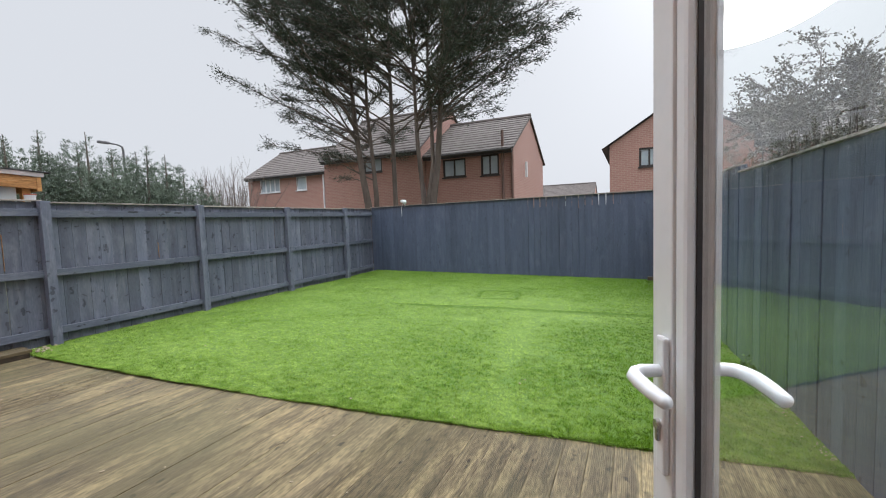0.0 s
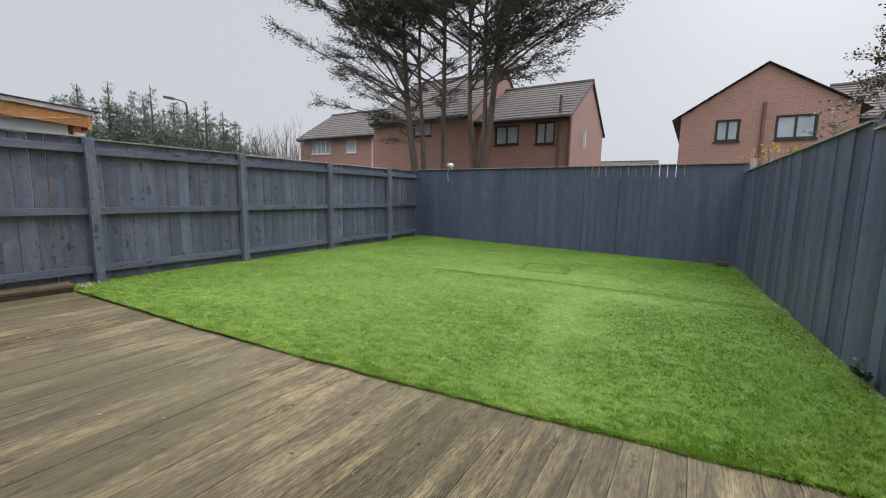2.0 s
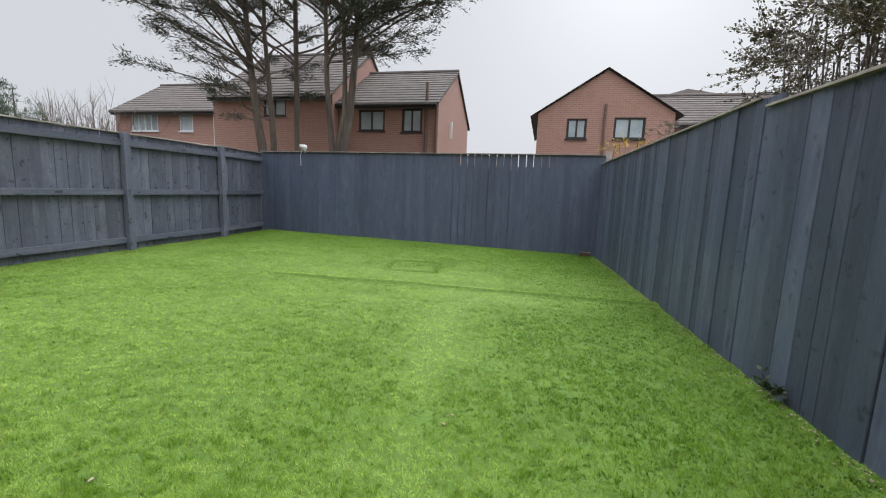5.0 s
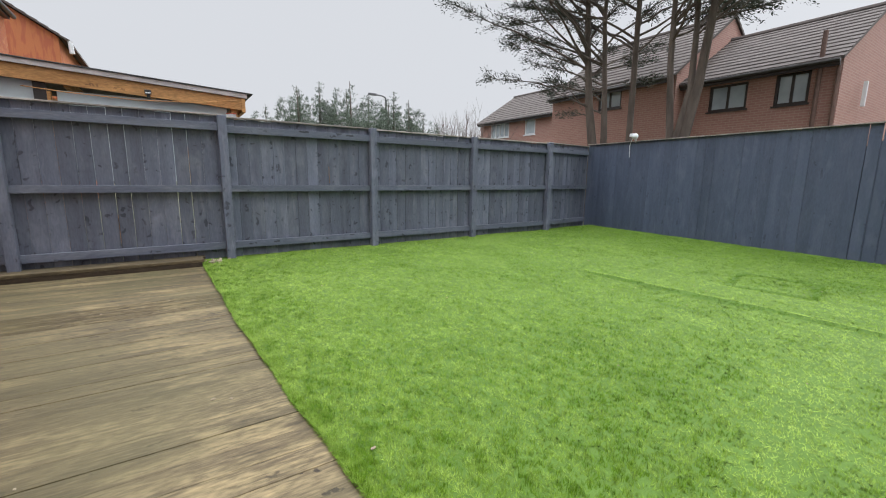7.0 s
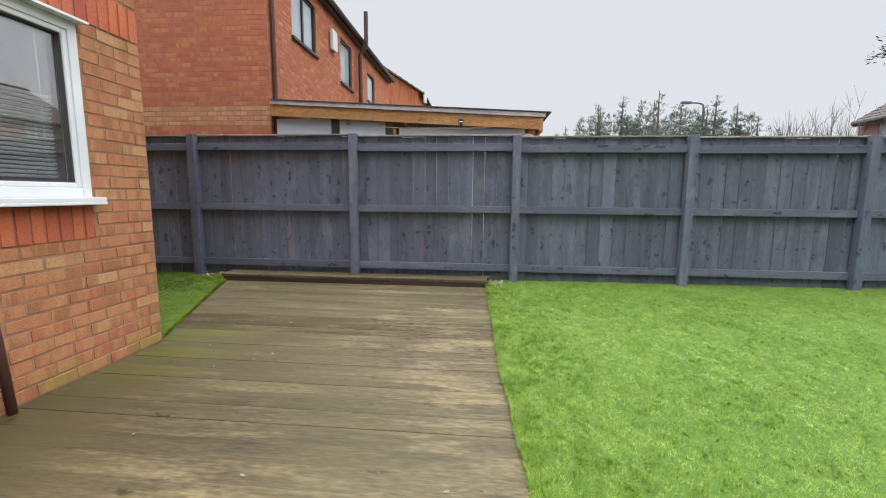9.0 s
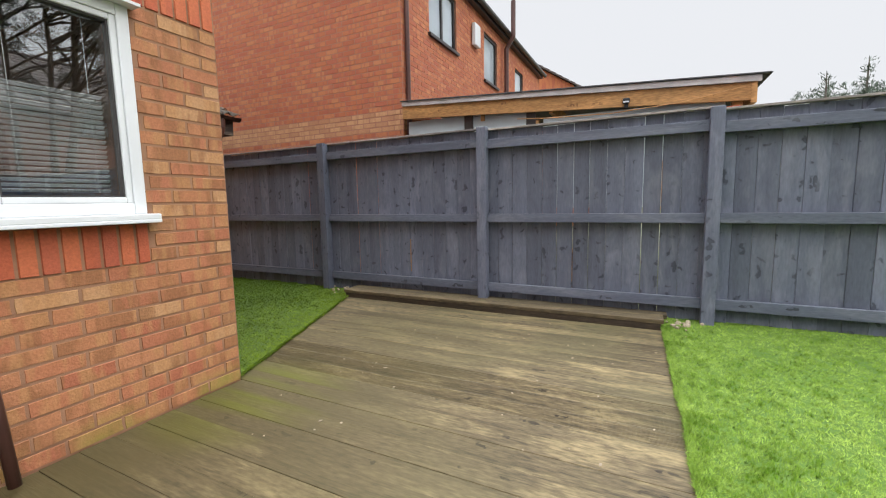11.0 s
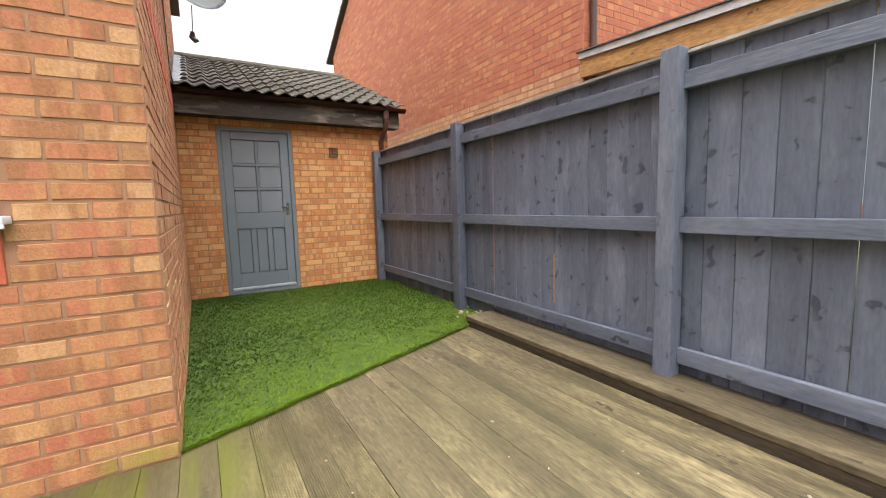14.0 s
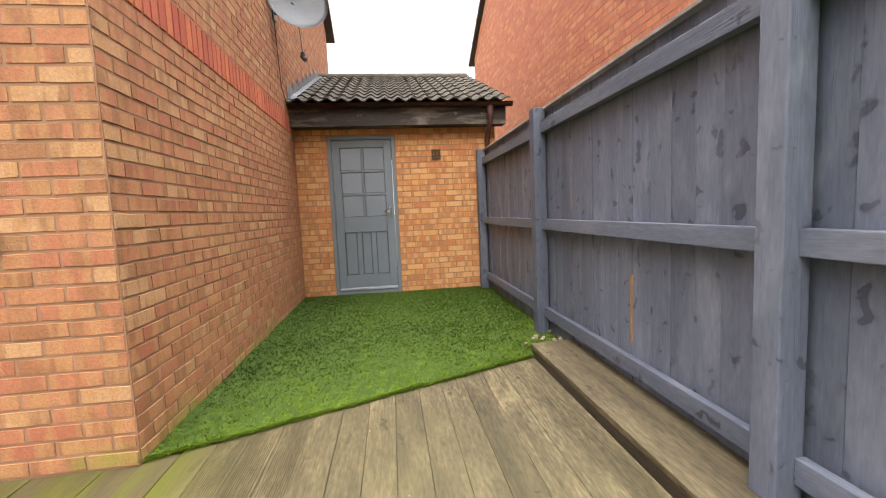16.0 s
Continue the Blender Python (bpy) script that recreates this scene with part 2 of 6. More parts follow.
    rw = n.new("ShaderNodeMapRange")
    rw.inputs["From Min"].default_value, rw.inputs["From Max"].default_value = 0.5, 0.72
    rw.inputs["To Max"].default_value = 0.75
    l.new(worn.outputs["Fac"], rw.inputs["Value"])
    mo = n.new("ShaderNodeMix")
    mo.data_type = "RGBA"
    l.new(rw.outputs[0], mo.inputs[0])
    l.new(mx.outputs[2], mo.inputs[6])
    mo.inputs[7].default_value = (*(wear or tuple(c * 1.35 for c in colour)), 1)
    hs = n.new("ShaderNodeHueSaturation")
    r = n.new("ShaderNodeMapRange")
    r.inputs["To Min"].default_value, r.inputs["To Max"].default_value = 1 - vary, 1 + vary
    l.new(oi.outputs["Random"], r.inputs["Value"])
    l.new(r.outputs[0], hs.inputs["Value"])
    speck = n.new("ShaderNodeTexNoise")
    speck.inputs["Scale"].default_value, speck.inputs["Detail"].default_value = 70, 6
    ms = n.new("ShaderNodeMapping")
    ms.inputs["Scale"].default_value = {"x": (0.25, 1, 1), "y": (1, 0.25, 1), "z": (1, 1, 0.25)}[along]
    l.new(shift.outputs[0], ms.inputs["Vector"])
    l.new(ms.outputs[0], speck.inputs["Vector"])
    rs = n.new("ShaderNodeMapRange")
    rs.inputs["From Min"].default_value, rs.inputs["From Max"].default_value = 0.3, 0.7
    rs.inputs["To Min"].default_value, rs.inputs["To Max"].default_value = 1 - speckle, 1 + speckle
    l.new(speck.outputs["Fac"], rs.inputs["Value"])
    vm = n.new("ShaderNodeVectorMath")
    vm.operation = "SCALE"
    l.new(mo.outputs[2], vm.inputs[0])
    l.new(rs.outputs[0], vm.inputs["Scale"])
    l.new(vm.outputs[0], hs.inputs["Color"])
    last = hs.outputs[0]
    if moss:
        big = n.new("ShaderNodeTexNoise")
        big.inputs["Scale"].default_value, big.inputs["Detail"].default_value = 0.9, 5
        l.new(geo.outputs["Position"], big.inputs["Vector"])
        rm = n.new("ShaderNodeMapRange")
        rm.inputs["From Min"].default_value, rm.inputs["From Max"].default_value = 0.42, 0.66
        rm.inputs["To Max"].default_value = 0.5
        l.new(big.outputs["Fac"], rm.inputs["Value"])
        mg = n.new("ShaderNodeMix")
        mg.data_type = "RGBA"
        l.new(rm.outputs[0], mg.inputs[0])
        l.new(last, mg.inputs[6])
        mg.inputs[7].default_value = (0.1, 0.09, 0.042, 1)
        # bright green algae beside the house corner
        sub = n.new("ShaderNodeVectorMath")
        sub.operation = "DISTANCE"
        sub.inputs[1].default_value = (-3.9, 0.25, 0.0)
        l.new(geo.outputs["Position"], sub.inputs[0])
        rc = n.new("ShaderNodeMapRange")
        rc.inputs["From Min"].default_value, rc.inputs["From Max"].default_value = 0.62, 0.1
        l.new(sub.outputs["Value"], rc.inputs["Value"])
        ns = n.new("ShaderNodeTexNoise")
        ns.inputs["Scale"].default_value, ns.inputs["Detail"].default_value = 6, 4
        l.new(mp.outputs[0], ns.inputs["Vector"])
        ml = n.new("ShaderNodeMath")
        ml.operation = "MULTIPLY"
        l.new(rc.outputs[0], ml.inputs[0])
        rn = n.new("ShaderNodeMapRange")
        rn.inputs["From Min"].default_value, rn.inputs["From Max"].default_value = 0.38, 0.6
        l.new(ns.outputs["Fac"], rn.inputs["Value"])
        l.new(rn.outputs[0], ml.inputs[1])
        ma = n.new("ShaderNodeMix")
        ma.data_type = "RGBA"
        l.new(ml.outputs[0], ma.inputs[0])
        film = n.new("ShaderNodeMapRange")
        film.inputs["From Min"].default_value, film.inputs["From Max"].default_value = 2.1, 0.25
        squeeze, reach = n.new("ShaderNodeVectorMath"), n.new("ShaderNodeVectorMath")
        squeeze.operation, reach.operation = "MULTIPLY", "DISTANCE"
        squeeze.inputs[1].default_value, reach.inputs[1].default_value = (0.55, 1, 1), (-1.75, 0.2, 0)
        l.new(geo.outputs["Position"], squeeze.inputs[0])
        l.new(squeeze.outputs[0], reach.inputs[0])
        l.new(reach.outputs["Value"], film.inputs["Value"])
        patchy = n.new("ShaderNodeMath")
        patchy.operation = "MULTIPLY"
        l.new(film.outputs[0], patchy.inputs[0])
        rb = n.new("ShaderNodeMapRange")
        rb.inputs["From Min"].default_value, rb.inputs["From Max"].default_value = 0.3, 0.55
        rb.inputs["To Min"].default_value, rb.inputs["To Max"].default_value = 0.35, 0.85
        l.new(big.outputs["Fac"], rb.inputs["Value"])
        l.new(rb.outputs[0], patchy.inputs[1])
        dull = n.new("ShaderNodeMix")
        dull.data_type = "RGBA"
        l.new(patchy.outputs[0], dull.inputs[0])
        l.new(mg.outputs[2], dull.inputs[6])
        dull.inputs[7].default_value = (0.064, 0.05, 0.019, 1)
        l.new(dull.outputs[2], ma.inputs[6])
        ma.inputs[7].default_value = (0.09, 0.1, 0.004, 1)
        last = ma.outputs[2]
    l.new(last, b.inputs["Base Color"])
    bp = n.new("ShaderNodeBump")
    bp.inputs["Strength"].default_value, bp.inputs["Distance"].default_value = 0.5, 0.004
    l.new(g.outputs["Fac"], bp.inputs["Height"])
    out = bp.outputs[0]
    l.new(out, b.inputs["Normal"])
    return m


def glass_mat(name, tint=(0.95, 0.98, 0.97), rough=0.0):
    m = bpy.data.materials.new(name)
    m.use_nodes = True
    b = m.node_tree.nodes["Principled BSDF"]
    b.inputs["Base Color"].default_value = (*tint, 1)
    b.inputs["Transmission Weight"].default_value = 1
    b.inputs["Roughness"].default_value, b.inputs["IOR"].default_value = rough, 1.45
    return m


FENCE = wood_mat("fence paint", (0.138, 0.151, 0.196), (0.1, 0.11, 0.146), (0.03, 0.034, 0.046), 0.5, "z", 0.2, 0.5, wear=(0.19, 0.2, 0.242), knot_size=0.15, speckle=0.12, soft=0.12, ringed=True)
# back and right fences: darker base tones than FENCE
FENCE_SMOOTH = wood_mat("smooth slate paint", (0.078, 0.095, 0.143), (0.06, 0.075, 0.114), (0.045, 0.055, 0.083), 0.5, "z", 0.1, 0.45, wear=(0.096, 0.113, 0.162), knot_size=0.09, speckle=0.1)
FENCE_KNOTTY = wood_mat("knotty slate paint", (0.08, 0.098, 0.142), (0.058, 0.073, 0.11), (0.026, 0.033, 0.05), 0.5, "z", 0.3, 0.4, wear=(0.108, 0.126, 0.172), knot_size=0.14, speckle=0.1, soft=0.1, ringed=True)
BARE = wood_mat("bare orange timber", (0.4, 0.23, 0.12), (0.28, 0.15, 0.075), (0.1, 0.05, 0.02), 0.7, "z", 0.15)
FENCE_RAIL = wood_mat("fence rail paint", (0.13, 0.144, 0.186), (0.095, 0.105, 0.14), (0.04, 0.044, 0.056), 0.5, "y", 0.1, 0.7, wear=(0.17, 0.18, 0.215), speckle=0.13)
CAPPING = wood_mat("weathered capping", (0.36, 0.32, 0.29), (0.2, 0.18, 0.17), (0.12, 0.1, 0.09), 0.8, "y", 0.15)
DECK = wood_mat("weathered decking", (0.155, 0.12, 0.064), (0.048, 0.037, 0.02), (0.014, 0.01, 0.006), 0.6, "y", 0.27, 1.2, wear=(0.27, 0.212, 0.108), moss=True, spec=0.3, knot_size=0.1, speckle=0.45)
SLEEPER = wood_mat("step timber", (0.118, 0.09, 0.047), (0.048, 0.035, 0.019), (0.03, 0.02, 0.012), 0.75, "y", 0.2)
PINE = wood_mat("pale pine", (0.46, 0.24, 0.085), (0.33, 0.16, 0.052), (0.16, 0.07, 0.025), 0.6, "y", 0.1)
FASCIA = wood_mat("peeling brown fascia", (0.05, 0.034, 0.027), (0.022, 0.016, 0.014), (0.13, 0.1, 0.08), 0.7, "x", 0.1, wear=(0.3, 0.25, 0.2))
HOUSE_BRICKS = [(0.372, 0.144, 0.067), (0.391, 0.166, 0.076), (0.363, 0.132, 0.065), (0.381, 0.158, 0.071), (0.428, 0.233, 0.11), (0.372, 0.14, 0.067), (0.344, 0.116, 0.058), (0.391, 0.167, 0.078)]
BRICK = brick_mat("buff brick", HOUSE_BRICKS, blotch=(0.25, 0.108, 0.044), by_object=True, moss=True, buff=(0.4, 0.2, 0.08))
BRICK_ISLAND = brick_mat("buff brick joined", HOUSE_BRICKS, blotch=(0.25, 0.108, 0.044), moss=True, buff=(0.4, 0.2, 0.08))
GARAGE_BRICKS = [(0.53, 0.22, 0.078), (0.58, 0.28, 0.103), (0.49, 0.18, 0.068), (0.62, 0.33, 0.144), (0.53, 0.21, 0.078)]
BRICK_GARAGE = brick_mat("orange buff brick", GARAGE_BRICKS, blotch=(0.4, 0.17, 0.065), by_object=True, buff=(0.6, 0.33, 0.14))
RED_BRICKS = [(0.44, 0.14, 0.058), (0.48, 0.172, 0.07), (0.39, 0.115, 0.05), (0.5, 0.2, 0.084), (0.44, 0.145, 0.06)]
BRICK_RED = brick_mat("red brick", RED_BRICKS, blotch=(0.38, 0.105, 0.058))
BRICK_SOLDIER = brick_mat("soldier brick", [(0.42, 0.1, 0.045), (0.48, 0.13, 0.055), (0.36, 0.075, 0.04)], blotch=(0.4, 0.1, 0.05))
BRICK_BAND = brick_mat("buff band brick", [(0.48, 0.25, 0.12), (0.54, 0.3, 0.15), (0.42, 0.2, 0.1)], blotch=(0.44, 0.22, 0.11))
MORTAR = mat("mortar", (0.33, 0.178, 0.105), 0.95, (0.23, 0.12, 0.068), 5, fine=200, bump=0.5, dist=0.003)
MORTAR_RED = mat("red wall mortar", (0.4, 0.19, 0.125), 0.95, (0.33, 0.15, 0.1), 5, fine=200, bump=0.5, dist=0.003)
MORTAR_GARAGE = mat("garage mortar", (0.36, 0.2, 0.1), 0.95, (0.27, 0.145, 0.072), 5, fine=200, bump=0.5, dist=0.003)
UPVC = mat("white upvc", (0.68, 0.7, 0.715), 0.3, (0.63, 0.65, 0.665), 3, fine=40, bump=0.02, fine_mix=0.05)
GASKET = mat("dark gasket", (0.05, 0.045, 0.045), 0.6, bump=0.1)
BEAD = mat("greyed bead", (0.6, 0.57, 0.55), 0.4, (0.5, 0.47, 0.45), 8, bump=0.05)
GLASS = glass_mat("clear glass")
GLASS.node_tree.nodes["Principled BSDF"].inputs["IOR"].default_value = 1.75
GLASS_WIN = glass_mat("coated window glass")
GLASS_WIN.node_tree.nodes["Principled BSDF"].inputs["IOR"].default_value = 2.4
BROWN_PVC = mat("brown pvc", (0.09, 0.035, 0.028), 0.4, (0.06, 0.025, 0.02), 6, bump=0.05)
BLACK_PVC = mat("black pvc", (0.02, 0.02, 0.022), 0.4, bump=0.05)
DOOR_PAINT = mat("grey blue gloss paint", (0.17, 0.192, 0.222), 0.35, (0.152, 0.173, 0.2), 2.5, fine=50, bump=0.05, fine_mix=0.08)
# door grey lightened, so the panes' sheen is in the colour
DOOR_PANE = mat("painted over pane", (0.215, 0.235, 0.265), 0.15, (0.195, 0.215, 0.245), 2.5, bump=0.02, fine_mix=0.05)
METAL = mat("chrome", (0.6, 0.6, 0.6), 0.25, metal=1.0, bump=0.02)
LEAD = mat("lead flashing", (0.5, 0.52, 0.55), 0.45, (0.3, 0.31, 0.33), 12, metal=0.5, bump=0.3)
TILE = mat("concrete roof tile", (0.085, 0.075, 0.062), 0.9, (0.045, 0.04, 0.034), 7, third=(0.1, 0.1, 0.05), fine=80, bump=0.6, island=0.2)
TILE_FAR = mat("brown roof tile", (0.1, 0.084, 0.077), 0.9, (0.07, 0.058, 0.053), 3, fine=30, bump=0.4, island=0.15)
# shaded copy of TURF for the side lawn
TURF_SHADED = mat("dark turf backing", (0.04, 0.08, 0.003), 0.9, (0.03, 0.065, 0.002), 2.2, fine=160, bump=0.6, dist=0.005)
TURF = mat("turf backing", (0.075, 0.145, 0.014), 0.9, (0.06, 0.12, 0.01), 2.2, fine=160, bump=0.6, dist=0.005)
GROUND = mat("rough grass ground", (0.08, 0.1, 0.04), 0.95, (0.12, 0.1, 0.07), 0.8, fine=20, bump=0.6)
BARK = mat("grey brown bark", (0.15, 0.122, 0.102), 0.95, (0.075, 0.06, 0.05), 5, (1, 1, 0.25), fine=30, bump=0.9, dist=0.03)
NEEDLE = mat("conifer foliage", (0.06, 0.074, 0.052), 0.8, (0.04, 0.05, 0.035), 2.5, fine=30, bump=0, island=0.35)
# hedge row: fog haze painted in as a paler, bluer green than NEEDLE
NEEDLE_HAZED = mat("hedge conifer foliage", (0.12, 0.155, 0.115), 0.8, (0.09, 0.12, 0.085), 1.5, fine=12, bump=0, island=0.3)
# riser: darker browns than SLEEPER
RISER = wood_mat("damp riser", (0.06, 0.042, 0.026), (0.028, 0.02, 0.013), (0.018, 0.012, 0.008), 0.6, "y", 0.1)
# copy of UPVC lightened, making up for the light the door lacks
DOOR_UPVC = mat("bright white upvc", (0.86, 0.89, 0.92), 0.28, (0.83, 0.86, 0.89), 3, fine=40, bump=0.02, fine_mix=0.05)
LEAF = mat("shrub leaf", (0.12, 0.105, 0.065), 0.35, (0.07, 0.066, 0.036), 6, fine=40, bump=0, island=0.4)
BLOSSOM = mat("yellow blossom", (0.7, 0.5, 0.05), 0.7, bump=0, island=0.2)
TWIG = mat("bare twig", (0.2, 0.16, 0.14), 0.9, bump=0.2)
SATELLITE = mat("grey dish", (0.27, 0.28, 0.3), 0.45, (0.22, 0.23, 0.25), 4, bump=0.03)
GREYMETAL = mat("dark grey metal", (0.12, 0.12, 0.13), 0.5, bump=0.05)
FELT = mat("roofing felt", (0.1, 0.1, 0.105), 0.9, fine=90, bump=0.5)
POLY = mat("frosted sheet", (0.5, 0.56, 0.57), 0.3, (0.42, 0.48, 0.5), 2, bump=0.02, fine_mix=0.1)
ROOM = mat("room plaster", (0.6, 0.58, 0.55), 0.9, bump=0.05)
ROOM_FLOOR = mat("grey carpet", (0.2, 0.19, 0.18), 0.95, fine=200, bump=0.5)
BLIND = mat("grey blind slat", (0.78, 0.8, 0.8), 0.5, bump=0.02)
SCREEN_DARK = mat("dark window frame", (0.035, 0.03, 0.028), 0.4, bump=0.05)
# pale base colour stands in for the sky reflected in far panes
FAR_GLASS_SKY = mat("far window glass", (0.42, 0.48, 0.52), 0.05, (0.26, 0.31, 0.34), 0.9, bump=0, fine_mix=0.1, spec=0.8)
SHED = wood_mat("shed boards", (0.06, 0.085, 0.095), (0.035, 0.05, 0.058), (0.02, 0.03, 0.035), 0.7, "y", 0.1)
STONE = mat("rubble", (0.34, 0.28, 0.21), 0.95, (0.22, 0.18, 0.13), 12, bump=0.6, island=0.2)
COBBLE = mat("soil", (0.1, 0.075, 0.05), 0.95, bump=0.6)


# ---- mesh helpers ----
def part(name, bm, material, parent=None, label="", smooth=False):
    me = bpy.data.meshes.new(name)
    bm.to_mesh(me)
    bm.free()
    me.materials.append(material)
    if smooth:
        me.shade_smooth()
    ob = new(name, me)
    if parent is not None:
        ob.parent = parent
    if label:
        ob["label"] = label
    return ob


def sheet(name, verts, faces, material, parent=None, label=""):
    me = bpy.data.meshes.new(name)
    me.from_pydata(verts, [], faces)
    me.materials.append(material)
    ob = new(name, me)
    if parent is not None:
        ob.parent = parent
    if label:
        ob["label"] = label
    return ob


def empty(name, label, category, group="", kind="", at=(0, 0, 0)):
    ob = new(name)
    ob.empty_display_size = 0.1
    ob.location = at
    return tagged(ob, label, category, group, kind)


def box(bm, x0, x1, y0, y1, z0, z1, m=None, bevel=0.0):
    r = bmesh.ops.create_cube(bm, size=1)
    vs = r["verts"]
    t = Matrix.Translation(((x0 + x1) / 2, (y0 + y1) / 2, (z0 + z1) / 2)) @ Matrix.Diagonal((abs(x1 - x0), abs(y1 - y0), abs(z1 - z0), 1))
    bmesh.ops.transform(bm, matrix=t, verts=vs)
    if bevel:
        es = list({e for v in vs for e in v.link_edges})
        out = bmesh.ops.bevel(bm, geom=es, offset=bevel, segments=2, affect="EDGES", profile=0.6)
        vs = list({v for f in out["faces"] for v in f.verts} | {v for v in vs if v.is_valid})
    if m is not None:
        bmesh.ops.transform(bm, matrix=m, verts=vs)
    return vs


def boxed(*a, **k):
    bm = bmesh.new()
    box(bm, *a, **k)
    return bm


def tube(bm, pts, radii, sides=8, cap=True):
    pts = [Vector(p) for p in pts]
    if not isinstance(radii, (list, tuple)):
        radii = [radii] * len(pts)
    rings = []
    for i, p in enumerate(pts):
        d = (pts[min(i + 1, len(pts) - 1)] - pts[max(i - 1, 0)]).normalized()
        a = d.orthogonal().normalized() if i == 0 else (a - d * a.dot(d)).normalized()
        b = d.cross(a)
        rings.append([bm.verts.new(p + radii[i] * (math.cos(k * math.tau / sides) * a + math.sin(k * math.tau / sides) * b)) for k in range(sides)])
    for r0, r1 in zip(rings, rings[1:]):
        for k in range(sides):
            bm.faces.new((r0[k], r0[(k + 1) % sides], r1[(k + 1) % sides], r1[k]))
    if cap:
        bm.faces.new(rings[0][::-1])
        bm.faces.new(rings[-1])


def tubed(*a, **k):
    bm = bmesh.new()
    tube(bm, *a, **k)
    return bm


def panel_wall(origin, u, n, width, height, holes, thick):
    """A slab behind the face plane, with rectangular openings (a0, a1, b0, b1) cut through it."""
    o, u, n = Vector(origin), Vector(u), Vector(n)
    m = Matrix.Translation(o) @ Matrix((u, -n, (0, 0, 1))).transposed().to_4x4()
    bm = bmesh.new()
    cs = sorted({0, width, *[h[0] for h in holes], *[h[1] for h in holes]})
    rs = sorted({0, height, *[h[2] for h in holes], *[h[3] for h in holes]})
    full = {(i, k) for i in range(len(cs) - 1) for k in range(len(rs) - 1)
            if not any(h[0] < (cs[i] + cs[i + 1]) / 2 < h[1] and h[2] < (rs[k] + rs[k + 1]) / 2 < h[3] for h in holes)}
    made = {}

    def corner(i, k, d):
        if (i, k, d) not in made:
            made[i, k, d] = bm.verts.new(m @ Vector((cs[i], d * thick, rs[k])))
        return made[i, k, d]

    for i, k in sorted(full):
        bm.faces.new([corner(*p, 0) for p in ((i, k), (i + 1, k), (i + 1, k + 1), (i, k + 1))])
        bm.faces.new([corner(*p, 1) for p in ((i, k + 1), (i + 1, k + 1), (i + 1, k), (i, k))])
        for (di, dk), p, q in (((-1, 0), (i, k + 1), (i, k)), ((1, 0), (i + 1, k), (i + 1, k + 1)), ((0, -1), (i, k), (i + 1, k)), ((0, 1), (i + 1, k + 1), (i, k + 1))):
            if (i + di, k + dk) not in full:
                bm.faces.new([corner(*q, 0), corner(*p, 0), corner(*p, 1), corner(*q, 1)])
    return bm


def brick_rows(width, height, holes, start=0, row0=0.0, top=None, course=0.075, length=0.225):
    """Stretcher bond: (a0, a1, b0, b1) for each brick, cut at openings and at the wall's ends."""
    out = []
    joint = 0.0095
    k = 0
    while row0 + k * course < height - 0.02:
        b0 = row0 + k * course + joint / 2
        b1 = min(b0 + course - joint, height)
        a = -length / 2 if (k + start) % 2 else 0.0
        while a < width:
            spans = [(max(a, 0), min(a + length, width))]
            for h in holes:
                if h[2] < (b0 + b1) / 2 < h[3]:
                    cut = []
                    for s0, s1 in spans:
                        cut += [(s0, min(s1, h[0])), (max(s0, h[1]), s1)]
                    spans = cut
            for s0, s1 in spans:
                if s1 - s0 > 0.035 and (top is None or (b0 + b1) / 2 < top((s0 + s1) / 2) - 0.03):
                    out.append((s0 + joint / 2, s1 - joint / 2, b0, b1))
            a += length
        k += 1
    return out


def worn_brick(w, h, depth, rng):
    """One brick face with eight uneven corners, its arrises worn back."""
    i, back, front = 0.003, [], []
    for fx, fy in ((0, 0), (0.5, 0), (1, 0), (1, 0.5), (1, 1), (0.5, 1), (0, 1), (0, 0.5)):
        back.append((w * fx, h * fy, -0.004))
        front.append((lerp(i, w - i, fx) + rng.gauss(0, 0.0016), lerp(i, h - i, fy) + rng.gauss(0, 0.0015), depth + rng.uniform(-0.0008, 0.0008)))
    faces = [tuple(range(8, 16))] + [(k, (k + 1) % 8, 8 + (k + 1) % 8, 8 + k) for k in range(8)]
    return back + front, faces


def brick_verts(a0, a1, b0, b1, depth, inset=0.004):
    i = inset
    base = [(a0, b0, -0.004), (a1, b0, -0.004), (a1, b1, -0.004), (a0, b1, -0.004)]
    front = [(a0 + i, b0 + i, depth), (a1 - i, b0 + i, depth), (a1 - i, b1 - i, depth), (a0 + i, b1 - i, depth)]
    return base + front


BRICK_FACES = [(4, 5, 6, 7), (0, 1, 5, 4), (1, 2, 6, 5), (2, 3, 7, 6), (3, 0, 4, 7)]


def joined_bricks(name, bricks, origin, u, n, material, parent, label="", proud=0.006):
    o, u, n = Vector(origin), Vector(u), Vector(n)
    vs, fs = [], []
    rng = random.Random(len(bricks))
    for b in bricks:
        k = len(vs)
        for a, c, d in brick_verts(*b, proud * 0.6 + rng.uniform(-0.0015, 0.0015)):
            vs.append(o + u * a + Vector((0, 0, c)) + n * d)
        fs += [tuple(k + j for j in f) for f in BRICK_FACES]
    ob = sheet(name, vs, fs, material, parent, label)
    ob["kind"] = "stuff"
    return ob


BRICK_MESHES = {}


